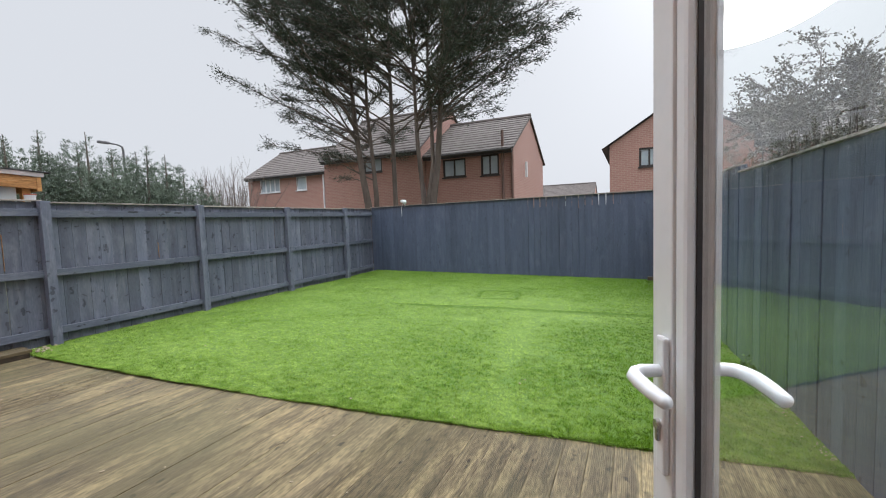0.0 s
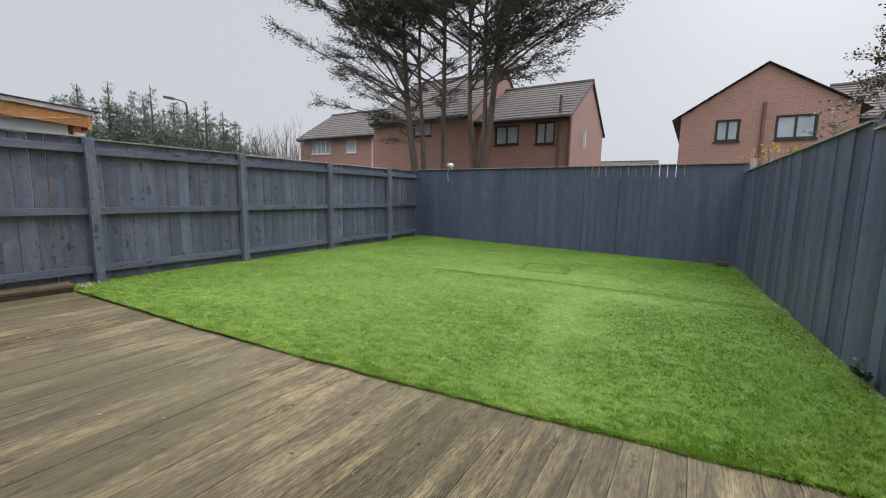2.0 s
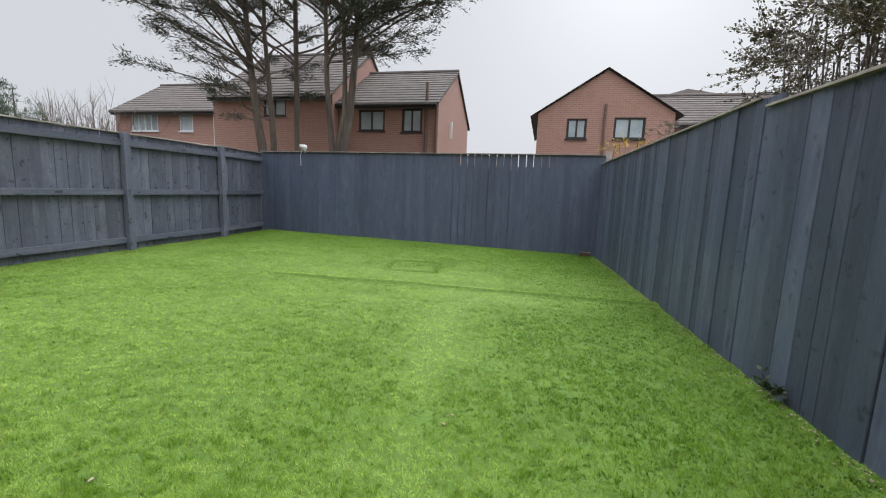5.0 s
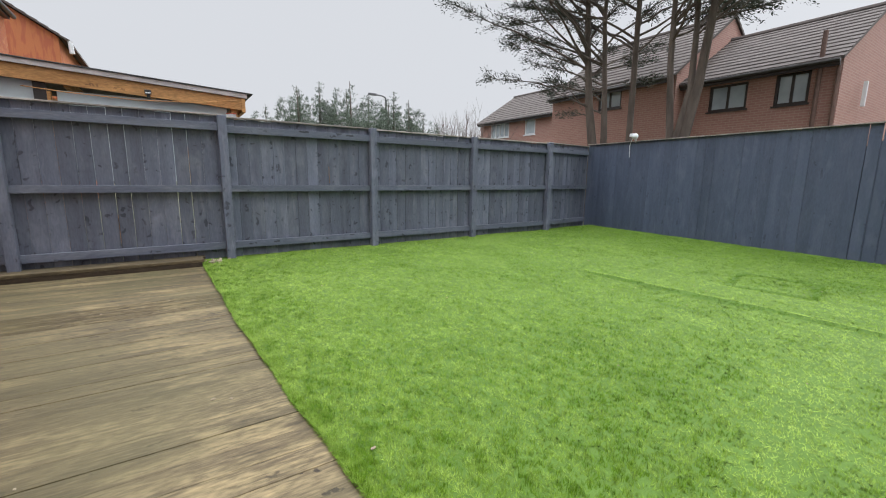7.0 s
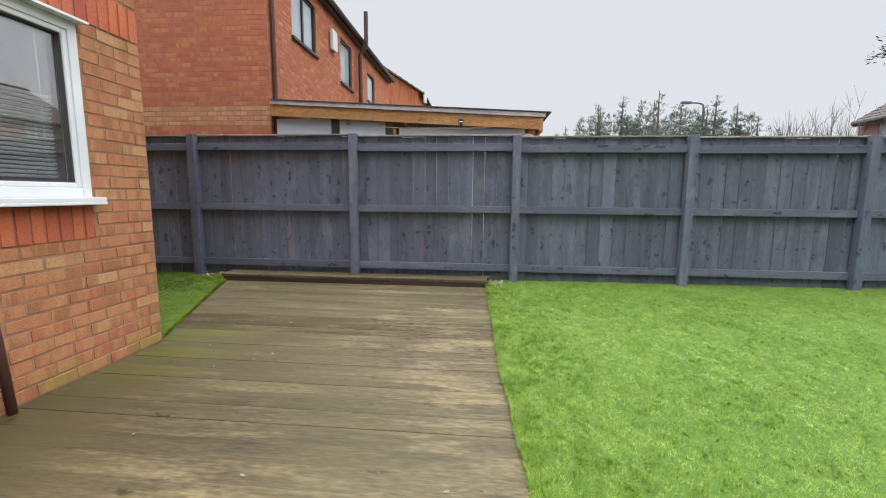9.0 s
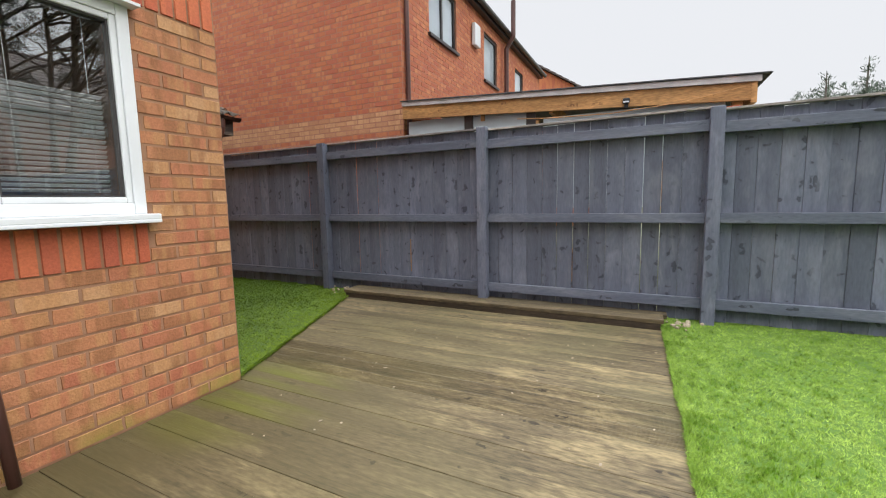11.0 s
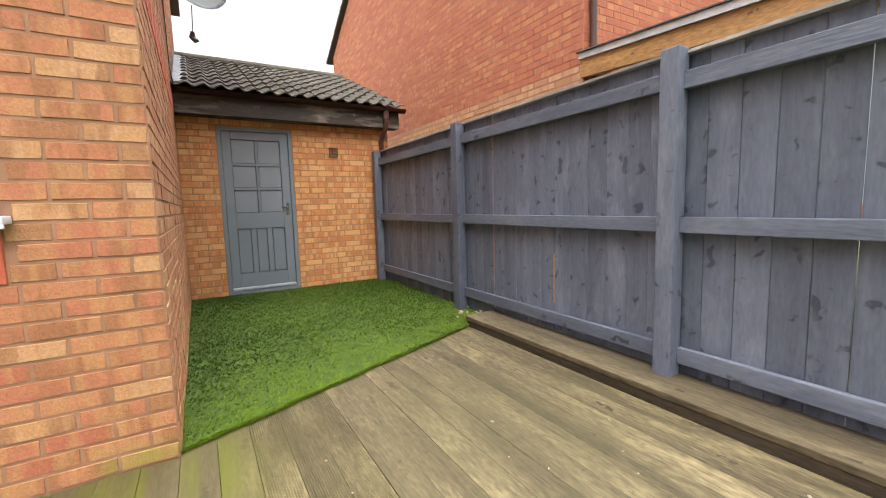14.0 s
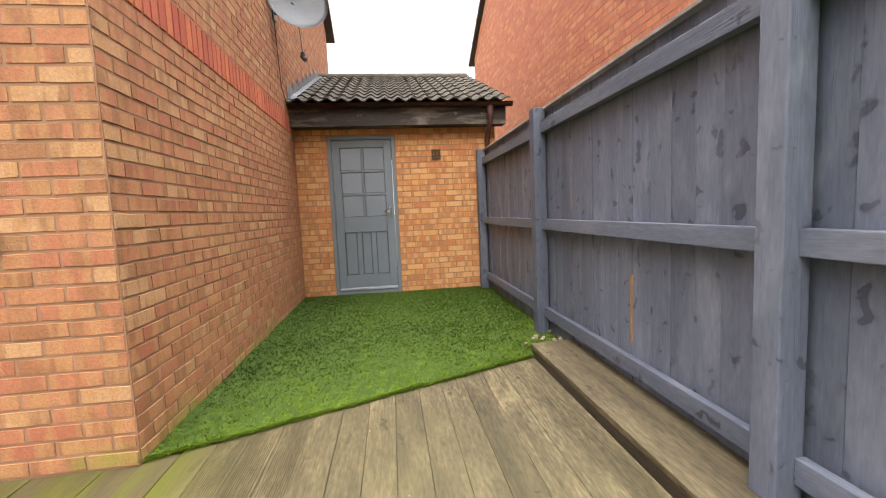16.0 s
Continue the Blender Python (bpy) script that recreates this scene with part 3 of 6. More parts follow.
def single_bricks(bricks, origin, u, n, material, parent):
    """Each brick an object of its own on shared meshes."""
    o, u, n = Vector(origin), Vector(u), Vector(n)
    turn = Matrix((u, Vector((0, 0, 1)), n)).transposed().to_4x4()
    rng = random.Random(5)
    for a0, a1, b0, b1 in bricks:
        key = (round(a1 - a0, 3), round(b1 - b0, 3), rng.randrange(6), material.name)
        me = BRICK_MESHES.get(key)
        if me is None:
            me = bpy.data.meshes.new("brick")
            vs, fs = worn_brick(a1 - a0, b1 - b0, 0.0022 + 0.0006 * key[2], random.Random(str(key)))
            me.from_pydata(vs, [], fs)
            me.materials.append(material)
            BRICK_MESHES[key] = me
        ob = new("brick", me)
        ob.parent = parent
        ob.matrix_local = Matrix.Translation(o + u * a0 + Vector((0, 0, b0))) @ turn


def lerp(a, b, t):
    return a + (b - a) * t


def table(x, pairs):
    """Straight-line reading of a short table."""
    if x <= pairs[0][0]:
        return pairs[0][1]
    for (x0, y0), (x1, y1) in zip(pairs, pairs[1:]):
        if x <= x1:
            return lerp(y0, y1, (x - x0) / (x1 - x0))
    return pairs[-1][1]


# ---- the plan ----
CORNER_X, GARAGE_Y = -4.0, -3.64          # house corner at (CORNER_X, 0), wall along y = 0
FENCE_X, BACK_Y = -6.45, 10.24
POSTS = [(-3.5, 1.84), (-1.38, 1.85), (0.76, 1.85), (2.79, 1.82), (4.81, 1.81), (6.74, 1.80), (8.66, 1.81)]


def lawn_edge(x):
    return table(x, [(-6.5, 2.44), (-3.7, 2.52), (-1.5, 2.66), (0.4, 2.86), (1.4, 2.95)])


def right_fence_x(y):
    return 0.8 + (10.24 - y) * 0.066


def turf_z(x, y):
    z = 0.016 + 0.012 * (-x - 3) * max(y, 0) / 10
    z += 0.01 * noise.noise((x * 0.9, y * 0.9, 0)) + 0.004 * noise.noise((x * 3, y * 3, 4))
    if y > 3:
        ex, ey = abs(x + 2.05 + 0.2 * (y - 7.5)), abs(y - 7.5 - 0.15 * (x + 2))  # sunken joint round a covered drain
        z -= 0.03 * math.exp(-((max(ex - 0.36, ey - 0.4)) / 0.035) ** 2)
        z += 0.03 * math.exp(-((y - 6.33 - 0.06 * (x + 2)) / 0.05) ** 2) * max(0, min(1, (x + 3.6) * 2))  # seam between two rolls
    return z


def soft_noise(x, y, size, seed):
    """Smooth random values 0 to 1 over the plan, with patches of about the given size."""
    grid = np.random.default_rng(seed).random((256, 256))
    u, v = x / size + 500.0, y / size + 500.0
    i, j = np.floor(u).astype(int), np.floor(v).astype(int)
    f, g = u - i, v - j
    f, g = f * f * (3 - 2 * f), g * g * (3 - 2 * g)
    i0, i1, j0, j1 = i % 256, (i + 1) % 256, j % 256, (j + 1) % 256
    return (grid[i0, j0] * (1 - f) + grid[i1, j0] * f) * (1 - g) + (grid[i0, j1] * (1 - f) + grid[i1, j1] * f) * g


def trodden_main(x, y):
    """How flat the pile lies on the main lawn: trodden lines and patches against fluffy pile by the side fence. The
    blade colour follows it, pale for sheen and dark for shade.
    """
    f = 0.36 + 0.13 / (1 + np.exp((x + 2.4) * 2.5)) - 0.34 / (1 + np.exp(-(x + 0.1) * 2.5)) - 0.22 / (1 + np.exp((8.8 - y) * 3))
    way = -0.8 + 0.25 * np.sin(y * 0.9)
    f += 0.5 * np.exp(-((x - way) / 0.22) ** 2) * np.exp(-((y - 4.7) / 1.5) ** 2)
    f += 0.6 * np.exp(-((x + 1.95) / 0.4) ** 2 - ((y - 5.55) / 0.13) ** 2) + 0.55 * np.exp(-((x + 0.3) / 0.9) ** 2 - ((y - 6.1) / 0.3) ** 2)
    f += 0.3 * np.exp(-((y - 6.9) / 0.5) ** 2) * (x > -3.2)
    # seam: shadow side painted darker, ridge paler, by way of the blade colour
    seam = y - 6.33 - 0.06 * (x + 2)
    f += (0.35 * np.exp(-((seam - 0.05) / 0.05) ** 2) - 0.6 * np.exp(-((seam + 0.04) / 0.03) ** 2)) * np.clip((x + 3.6) * 2, 0, 1)
    # shade in the drain's joint, darkened in the blade colour
    ex, ey = np.abs(x + 2.05 + 0.2 * (y - 7.5)), np.abs(y - 7.5 - 0.15 * (x + 2))
    f -= 0.7 * np.exp(-(np.maximum(ex - 0.36, ey - 0.4) / 0.04) ** 2)
    return f + 0.36 * (soft_noise(x + 0.5 * y, y * 1.4 - 0.4 * x, 0.8, 3) - 0.5) + 0.22 * (soft_noise(x, y * 1.5, 0.22, 5) - 0.5) + 0.7 * (soft_noise(x, y * 1.6, 0.05, 6) - 0.5) + 0.25 * (soft_noise(x, y * 1.3, 0.11, 8) - 0.5)


def trodden_side(x, y):
    """The side lawn: rubbed flat and painted paler towards the deck, fluffy and coloured for shade by the walls."""
    edge = (x - CORNER_X) * 0.4 - y
    f = 0.62 * np.exp(-(edge / 0.75) ** 2) + 0.3 * np.exp(-((x + 5.0) / 0.5) ** 2) - 0.05
    return f + 0.2 * (soft_noise(x, y, 0.4, 13) - 0.5) + 0.4 * (soft_noise(x, y, 0.05, 15) - 0.5)


# ---- ground and lawns ----
bm = bmesh.new()
bmesh.ops.create_grid(bm, x_segments=40, y_segments=40, size=400)
for v in bm.verts:
    v.co.z = -0.16
tagged(part("ground", bm, GROUND), "rough grassy ground around the gardens", "ground", kind="structure")


def lawn(name, label, x0, x1, y0, y1, edge_fn, count, seed, trodden, near_bias, front, blade, backing):
    """Turf sheet with a matted pile of separate blades; front: 0 or 1, the end of the plan that meets the deck."""
    nx, ny = max(8, int((x1 - x0) / 0.06)), max(8, int((y1 - y0) / 0.06))
    grid = np.zeros((ny + 1, nx + 1, 3))
    fs = []
    for j in range(ny + 1):
        for i in range(nx + 1):
            x, y = edge_fn(i / nx, j / ny)
            grid[j, i] = x, y, turf_z(x, y)
    for j in range(ny):
        for i in range(nx):
            k = j * (nx + 1) + i
            fs.append((k, k + 1, k + nx + 2, k + nx + 1))
    ob = sheet(name, grid.reshape(-1, 3).tolist(), fs, backing)
    tagged(ob, label, "lawn", kind="structure")
    rng = np.random.default_rng(seed)

    def on_sheet(u, v):
        a, b = u * nx, v * ny
        i, j = np.minimum(a.astype(int), nx - 1), np.minimum(b.astype(int), ny - 1)
        f, g = (a - i)[:, None], (b - j)[:, None]
        return (grid[j, i] * (1 - f) + grid[j, i + 1] * f) * (1 - g) + (grid[j + 1, i] * (1 - f) + grid[j + 1, i + 1] * f) * g

    # tufts of five blades that share their lean, denser towards the deck
    tufts, per = count // 5, 5
    v = rng.random(tufts) ** near_bias
    p = on_sheet(rng.random(tufts), v if front == 0 else 1 - v)
    x, y = p[:, 0], p[:, 1]
    flat = np.clip(trodden(x, y) + rng.normal(0, 0.14, tufts), 0, 1)
    scuff = np.clip((soft_noise(x * 0.5, y * 1.6, 0.13, seed + 20) - 0.87) * 10, 0, 1) * (front == 0)
    # scuffs also get the darker blade colour, as shade in the dents
    flat = flat * (1 - 0.7 * scuff)
    turn = 2.4 + 1.0 * (soft_noise(x, y, 1.1, seed + 30) - 0.5) + 0.9 * (soft_noise(x, y, 0.07, seed + 40) - 0.5) + rng.normal(0, 1.1, tufts)
    P = np.repeat(p, per, 0) + np.concatenate([rng.normal(0, 0.005, (tufts * per, 2)), np.full((tufts * per, 1), -0.004)], 1)
    flat, turn, scuff = np.repeat(flat, per), np.repeat(turn, per) + rng.normal(0, 0.5, tufts * per), np.repeat(scuff, per)
    rise = np.radians(48 - 30 * flat + rng.normal(0, 12, tufts * per)).clip(0.08, 1.5)
    long = rng.uniform(0.016, 0.03, tufts * per) * (1 - 0.55 * scuff)
    # the fringe that hangs over the deck
    edge_n = int((x1 - x0) * 2600)
    E = on_sheet(rng.random(edge_n), np.full(edge_n, float(front)) + (1 - 2 * front) * rng.random(edge_n) * 0.004)
    P = np.concatenate([P, E])
    out = -math.pi / 2 if front == 0 else math.pi / 2
    turn = np.concatenate([turn, out + rng.normal(0, 0.7, edge_n)])
    rise = np.concatenate([rise, rng.uniform(-0.85, 0.6, edge_n)])
    long = np.concatenate([long, rng.uniform(0.012, 0.028, edge_n)])
    n = len(P)
    w = rng.uniform(0.0013, 0.003, n)[:, None]
    way = np.stack([np.cos(turn), np.sin(turn)], 1)
    side = np.stack([-way[:, 1], way[:, 0], rng.normal(0, 0.25, n)], 1) * w
    tip = np.concatenate([way * (np.cos(rise) * long)[:, None], (np.sin(rise) * long)[:, None]], 1)
    co = np.stack([P - side, P + side, P + tip], 1).astype(np.float32)
    me = bpy.data.meshes.new("turf_pile")
    me.vertices.add(n * 3)
    me.vertices.foreach_set("co", co.ravel())
    me.loops.add(n * 3)
    me.loops.foreach_set("vertex_index", np.arange(n * 3, dtype=np.int32))
    me.polygons.add(n)
    me.polygons.foreach_set("loop_start", np.arange(0, n * 3, 3, dtype=np.int32))
    me.update(calc_edges=True)
    # per blade: paints the pile's sheen and shade into its colour
    worn = me.attributes.new("worn", "FLOAT", "FACE")
    worn.data.foreach_set("value", np.concatenate([flat, np.full(edge_n, 0.3)]).astype(np.float32))
    me.materials.append(blade)
    pile = new("turf_pile", me)
    pile.parent = ob
    pile["kind"] = "stuff"
    return ob


def blade_mat(name, erect, pale):
    """Plastic grass: sheen of flattened fibres painted paler, shade among standing ones a deeper green; each blade a
    tone of its own.
    """
    m = mat(name, (1, 1, 1), 0.55, (0.86, 0.9, 0.8), 3.5, third=(0.8, 0.84, 0.7), fine=40, bump=0, island=0.3, spec=0.18, fine_mix=0.2)
    n, l = m.node_tree.nodes, m.node_tree.links
    b = n["Principled BSDF"]
    tone = b.inputs["Base Color"].links[0].from_socket
    worn = n.new("ShaderNodeAttribute")
    worn.attribute_name = "worn"
    mx = n.new("ShaderNodeMix")
    mx.data_type = "RGBA"
    mx.inputs[6].default_value, mx.inputs[7].default_value = (*erect, 1), (*pale, 1)
    l.new(worn.outputs["Fac"], mx.inputs[0])
    both = n.new("ShaderNodeMix")
    both.data_type, both.blend_type = "RGBA", "MULTIPLY"
    both.inputs[0].default_value = 1.0
    l.new(mx.outputs[2], both.inputs[6])
    l.new(tone, both.inputs[7])
    l.new(both.outputs[2], b.inputs["Base Color"])
    return m


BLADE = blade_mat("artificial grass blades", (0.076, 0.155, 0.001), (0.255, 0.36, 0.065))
# copy of BLADE with the side lawn's shade put into darker greens
BLADE_SHADED = blade_mat("dark green grass blades", (0.045, 0.085, 0.0005), (0.19, 0.27, 0.012))


def main_edge(a, b):
    # left fence, right fence, deck edge, back fence
    y = lerp(0, BACK_Y, b)
    x0, x1 = -6.52, right_fence_x(y) - 0.01
    x = lerp(x0, x1, a)
    wob = 0.018 * noise.noise((x * 2.3, 0, 7)) + 0.008 * noise.noise((x * 9, 0, 2))
    return x, lerp(lawn_edge(x) + wob, BACK_Y, b)


lawn("lawn_main", "bright green artificial turf lawn with brushed patches, their sheen coloured in", -6.5, 1.2, 2.5, BACK_Y, main_edge, 1150000, 1, trodden_main, 1.45, 0, BLADE, TURF)


def small_edge(a, b):
    x = lerp(-6.5, CORNER_X + 0.03, a)
    wob = 0.012 * noise.noise((x * 4, 0, 9))
    y1 = lerp(-1.02, 0.0, a) + wob
    return x, lerp(GARAGE_Y + 0.0, y1, b)


lawn("lawn_side", "artificial turf between house and fence, its shade painted as darker green", -6.5, -4.0, GARAGE_Y, -0.5, small_edge, 160000, 2, trodden_side, 1.3, 1, BLADE_SHADED, TURF_SHADED)

# ---- own house ----
DOOR_X0, DOOR_X1, DOOR_TOP = -0.36, 0.72, 2.12
WIN_X0, WIN_X1, WIN_Z0, WIN_Z1 = -3.535, -1.75, 1.075, 2.07
HOUSE_TOP = 5.0
EAST_X = 1.5


def along(x):
    """Distance from the right-hand end of the rear wall, as seen from the garden side."""
    return EAST_X - x


REAR_HOLES = [(along(DOOR_X1), along(DOOR_X0), 0.0, DOOR_TOP + 0.15), (along(WIN_X1), along(WIN_X0), WIN_Z0 + 0.15, WIN_Z1 + 0.15)]
REAR_O, REAR_U, REAR_N = (EAST_X, 0, -0.15), (-1, 0, 0), (0, 1, 0)
REAR_W = along(CORNER_X)
wall_rear = tagged(part("wall_rear", panel_wall(REAR_O, REAR_U, REAR_N, REAR_W, HOUSE_TOP + 0.15, REAR_HOLES, 0.28), MORTAR),
                   "buff multi-tone brick rear wall of the house", "wall", kind="structure")
SIDE_O, SIDE_U, SIDE_N = (CORNER_X, -0.0, -0.15), (0, -1, 0), (-1, 0, 0)
SIDE_W = 7.6
bm = panel_wall((CORNER_X, -0.28, -0.15), SIDE_U, SIDE_N, SIDE_W - 0.28, HOUSE_TOP + 0.15, [], 0.28)
wall_side = tagged(part("wall_side", bm, MORTAR), "buff brick side wall of the house with a red band", "wall", kind="structure")
# the closed rest of the house
tagged(part("wall_east", boxed(EAST_X - 0.28, EAST_X, -7.6, -0.28, -0.15, HOUSE_TOP), MORTAR), "plain end wall of the house", "wall", kind="structure")
tagged(part("wall_front", boxed(CORNER_X + 0.28, EAST_X - 0.28, -7.6, -7.32, -0.15, HOUSE_TOP), MORTAR), "plain front wall of the house", "wall", kind="structure")
tagged(part("floor_inside", boxed(CORNER_X + 0.28, EAST_X - 0.28, -7.32, -0.28, -0.15, 0.02), ROOM_FLOOR), "grey carpeted floor inside the house", "floor", kind="structure")
tagged(part("ceiling_inside", boxed(CORNER_X + 0.28, EAST_X - 0.28, -7.32, -0.28, 2.4, 2.5), ROOM), "plain white ceiling inside the house", "ceiling", kind="structure")
tagged(part("wall_inside", boxed(CORNER_X + 0.28, EAST_X - 0.28, -3.6, -3.5, 0.02, 2.4), ROOM), "plain inner wall of the room", "wall", kind="structure")

house_roof = empty("house_roof", "dark tiled pitched roof of the house", "roof", kind="structure")
bm = bmesh.new()
ym, zr = -3.8, 7.4
for s in (0, 1):
    y0 = 0.3 if s == 0 else -7.9
    z0 = HOUSE_TOP - 0.1
    v = [bm.verts.new(p) for p in [(CORNER_X - 0.15, y0, z0), (EAST_X + 0.15, y0, z0), (EAST_X + 0.15, ym, zr), (CORNER_X - 0.15, ym, zr)]]
    v2 = [bm.verts.new((p.co.x, p.co.y, p.co.z + 0.08)) for p in v]
    bm.faces.new(v)
    bm.faces.new(v2[::-1])
    for i in range(4):
        bm.faces.new((v[i], v[(i + 1) % 4], v2[(i + 1) % 4], v2[i]))
part("roof_slope", bm, TILE_FAR, house_roof)
bm = bmesh.new()
for x0, x1 in ((CORNER_X + 0.0, CORNER_X + 0.25), (EAST_X - 0.25, EAST_X)):
    a = [bm.verts.new(p) for p in [(x0, -7.6, HOUSE_TOP), (x0, 0, HOUSE_TOP), (x0, ym, zr - 0.1)]]
    b = [bm.verts.new(p) for p in [(x1, -7.6, HOUSE_TOP), (x1, 0, HOUSE_TOP), (x1, ym, zr - 0.1)]]
    bm.faces.new(a)
    bm.faces.new(b[::-1])
    for i in range(3):
        bm.faces.new((a[i], b[i], b[(i + 1) % 3], a[(i + 1) % 3]))
part("gable", bm, MORTAR, house_roof)


def casement(bm_list, x0, x1, z0, z1, y, parent, frame_mat, sash=0.06, depth=0.07):
    """One framed light: outer frame bars and a pane."""
    bm = bmesh.new()
    for a in ((x0, x0 + sash, z0, z1), (x1 - sash, x1, z0, z1), (x0 + sash, x1 - sash, z0, z0 + sash), (x0 + sash, x1 - sash, z1 - sash, z1)):
        box(bm, a[0], a[1], y - depth, y, a[2], a[3], bevel=0.006)
    part("window_frame", bm, frame_mat, parent)
    bm = bmesh.new()
    g = 0.008
    for a in ((x0 + sash, x0 + sash + g, z0 + sash, z1 - sash), (x1 - sash - g, x1 - sash, z0 + sash, z1 - sash),
              (x0 + sash + g, x1 - sash - g, z0 + sash, z0 + sash + g), (x0 + sash + g, x1 - sash - g, z1 - sash - g, z1 - sash)):
        box(bm, a[0], a[1], y - depth + 0.02, y - 0.012, a[2], a[3])
    part("gasket", bm, GASKET, parent)
    p = part("pane", boxed(x0 + sash, x1 - sash, y - 0.04, y - 0.034, z0 + sash, z1 - sash), GLASS_WIN, parent, "clear reflective glass pane")
    p.visible_shadow = False
    q = part("pane", boxed(x0 + sash, x1 - sash, y - 0.062, y - 0.056, z0 + sash, z1 - sash), GLASS_WIN, parent, "clear inner glass pane")
    q.visible_shadow = False
    return p


window = empty("window_1", "white upvc kitchen window with a half-lowered venetian blind", "window", kind="structure")
FY = 0.02
bm = bmesh.new()
for a in ((WIN_X0, WIN_X0 + 0.055, WIN_Z0, WIN_Z1), (WIN_X1 - 0.055, WIN_X1, WIN_Z0, WIN_Z1), (WIN_X0 + 0.055, WIN_X1 - 0.055, WIN_Z0, WIN_Z0 + 0.055),
          (WIN_X0 + 0.055, WIN_X1 - 0.055, WIN_Z1 - 0.055, WIN_Z1), (-2.98, -2.9, WIN_Z0 + 0.055, WIN_Z1 - 0.055), (-2.4, -2.32, WIN_Z0 + 0.055, WIN_Z1 - 0.055)):
    box(bm, a[0], a[1], -0.06, FY, a[2], a[3], bevel=0.006)
part("outer_frame", bm, UPVC, window, "white upvc outer frame")
for a0, a1, grow in ((WIN_X0 + 0.055, -2.98, 0), (-2.9, -2.4, 0.014), (-2.32, WIN_X1 - 0.055, 0)):
    casement(None, a0, a1, WIN_Z0 + 0.055, WIN_Z1 - 0.055, FY - 0.008 + grow, window, UPVC, 0.028 if grow == 0 else 0.055)
bm = bmesh.new()
box(bm, WIN_X0 - 0.03, WIN_X1 + 0.04, -0.05, 0.085, WIN_Z0 - 0.03, WIN_Z0, bevel=0.006)
box(bm, WIN_X0 - 0.03, WIN_X1 + 0.04, 0.07, 0.087, WIN_Z0 - 0.045, WIN_Z0 - 0.028, bevel=0.004)
part("window_sill", bm, UPVC, window, "white projecting sill")
part("drip_strip", boxed(WIN_X0 - 0.03, WIN_X1 + 0.02, 0.0, 0.075, WIN_Z1, WIN_Z1 + 0.014), UPVC, window)

blind = empty("venetian_blind", "grey venetian blind behind the kitchen window", "blind")
bm = boxed(WIN_X0 + 0.1, WIN_X1 - 0.06, -0.125, -0.075, 2.0, 2.04, bevel=0.004)
part("headrail", bm, BLIND, blind)
slat_me = None
z = 1.19
while z < 1.66:
    if slat_me is None:
        s = part("slat", boxed(WIN_X0 + 0.1, WIN_X1 - 0.06, -0.0125, 0.0125, -0.001, 0.001), BLIND, blind)
        slat_me = s.data
    else:
        s = new("slat", slat_me)
        s.parent = blind
    s.matrix_local = pose(0, -0.1, z, 30)
    z += 0.0235
for x in (-3.38, -3.1, -2.2):
    part("cord", tubed([(x, -0.085, 1.18), (x, -0.085, 2.03)], 0.0018, 5), UPVC, blind)

# soldier courses: over and under the window, and the band on the side wall
def soldiers(name, a0, a1, b0, b1, o, u, n, parent):
    bricks, a = [], a0
    while a < a1 - 0.04:
        bricks.append((a + 0.005, min(a + 0.07, a1), b0 + 0.005, b1 - 0.005))
        a += 0.075
    return joined_bricks(name, bricks, o, u, n, BRICK_SOLDIER, parent, "red soldier bricks", 0.013)


soldiers("soldier_course", along(WIN_X1) - 0.0, along(WIN_X0), 0.82 + 0.15, 1.03 + 0.15, REAR_O, REAR_U, REAR_N, wall_rear)
soldiers("soldier_lintel", along(WIN_X1) - 0.08, along(CORNER_X), 2.1 + 0.15, 2.32 + 0.15, REAR_O, REAR_U, REAR_N, wall_rear)
soldiers("soldier_band", 0.02, 3.55, 2.1 + 0.15, 2.32 + 0.15, SIDE_O, SIDE_U, SIDE_N, wall_side)

# ---- open glazed door ----
frame_ob = empty("door_1", "white upvc outer frame of the open garden door", "door frame", kind="structure")
bm = bmesh.new()
box(bm, DOOR_X0, DOOR_X0 + 0.06, -0.1, 0.0, 0.0, DOOR_TOP, bevel=0.005)
box(bm, DOOR_X1 - 0.004, DOOR_X1 + 0.056, -0.1, -0.004, 0.0, DOOR_TOP, bevel=0.005)
box(bm, DOOR_X0 + 0.06, DOOR_X1 - 0.004, -0.1, 0.0, DOOR_TOP - 0.06, DOOR_TOP, bevel=0.005)
box(bm, DOOR_X0 + 0.06, DOOR_X1 - 0.004, -0.1, 0.0, 0.0, 0.05, bevel=0.005)
part("frame", bm, UPVC, frame_ob)

LEAF_W, LEAF_H = 1.0, 1.98
leaf = empty("glazed_door", "white upvc glazed garden door standing open outwards", "door")
leaf.matrix_basis = pose(0.687, 0.093, 0.07, 0, 0, 112)
# local: x runs from the hinge to the free edge, y is the thickness, the room side is +y
T, ST, BD = 0.06, 0.068, 0.036


def ring(bm, inset, width, y0, y1, bevel):
    """Four bars round the leaf."""
    a0, a1, z0, z1 = inset, LEAF_W - inset, inset, LEAF_H - inset
    box(bm, a0, a0 + width, y0, y1, z0, z1, bevel=bevel)
    box(bm, a1 - width, a1, y0, y1, z0, z1, bevel=bevel)
    box(bm, a0 + width, a1 - width, y0, y1, z0, z0 + width, bevel=bevel)
    box(bm, a0 + width, a1 - width, y0, y1, z1 - width, z1, bevel=bevel)
    return bm


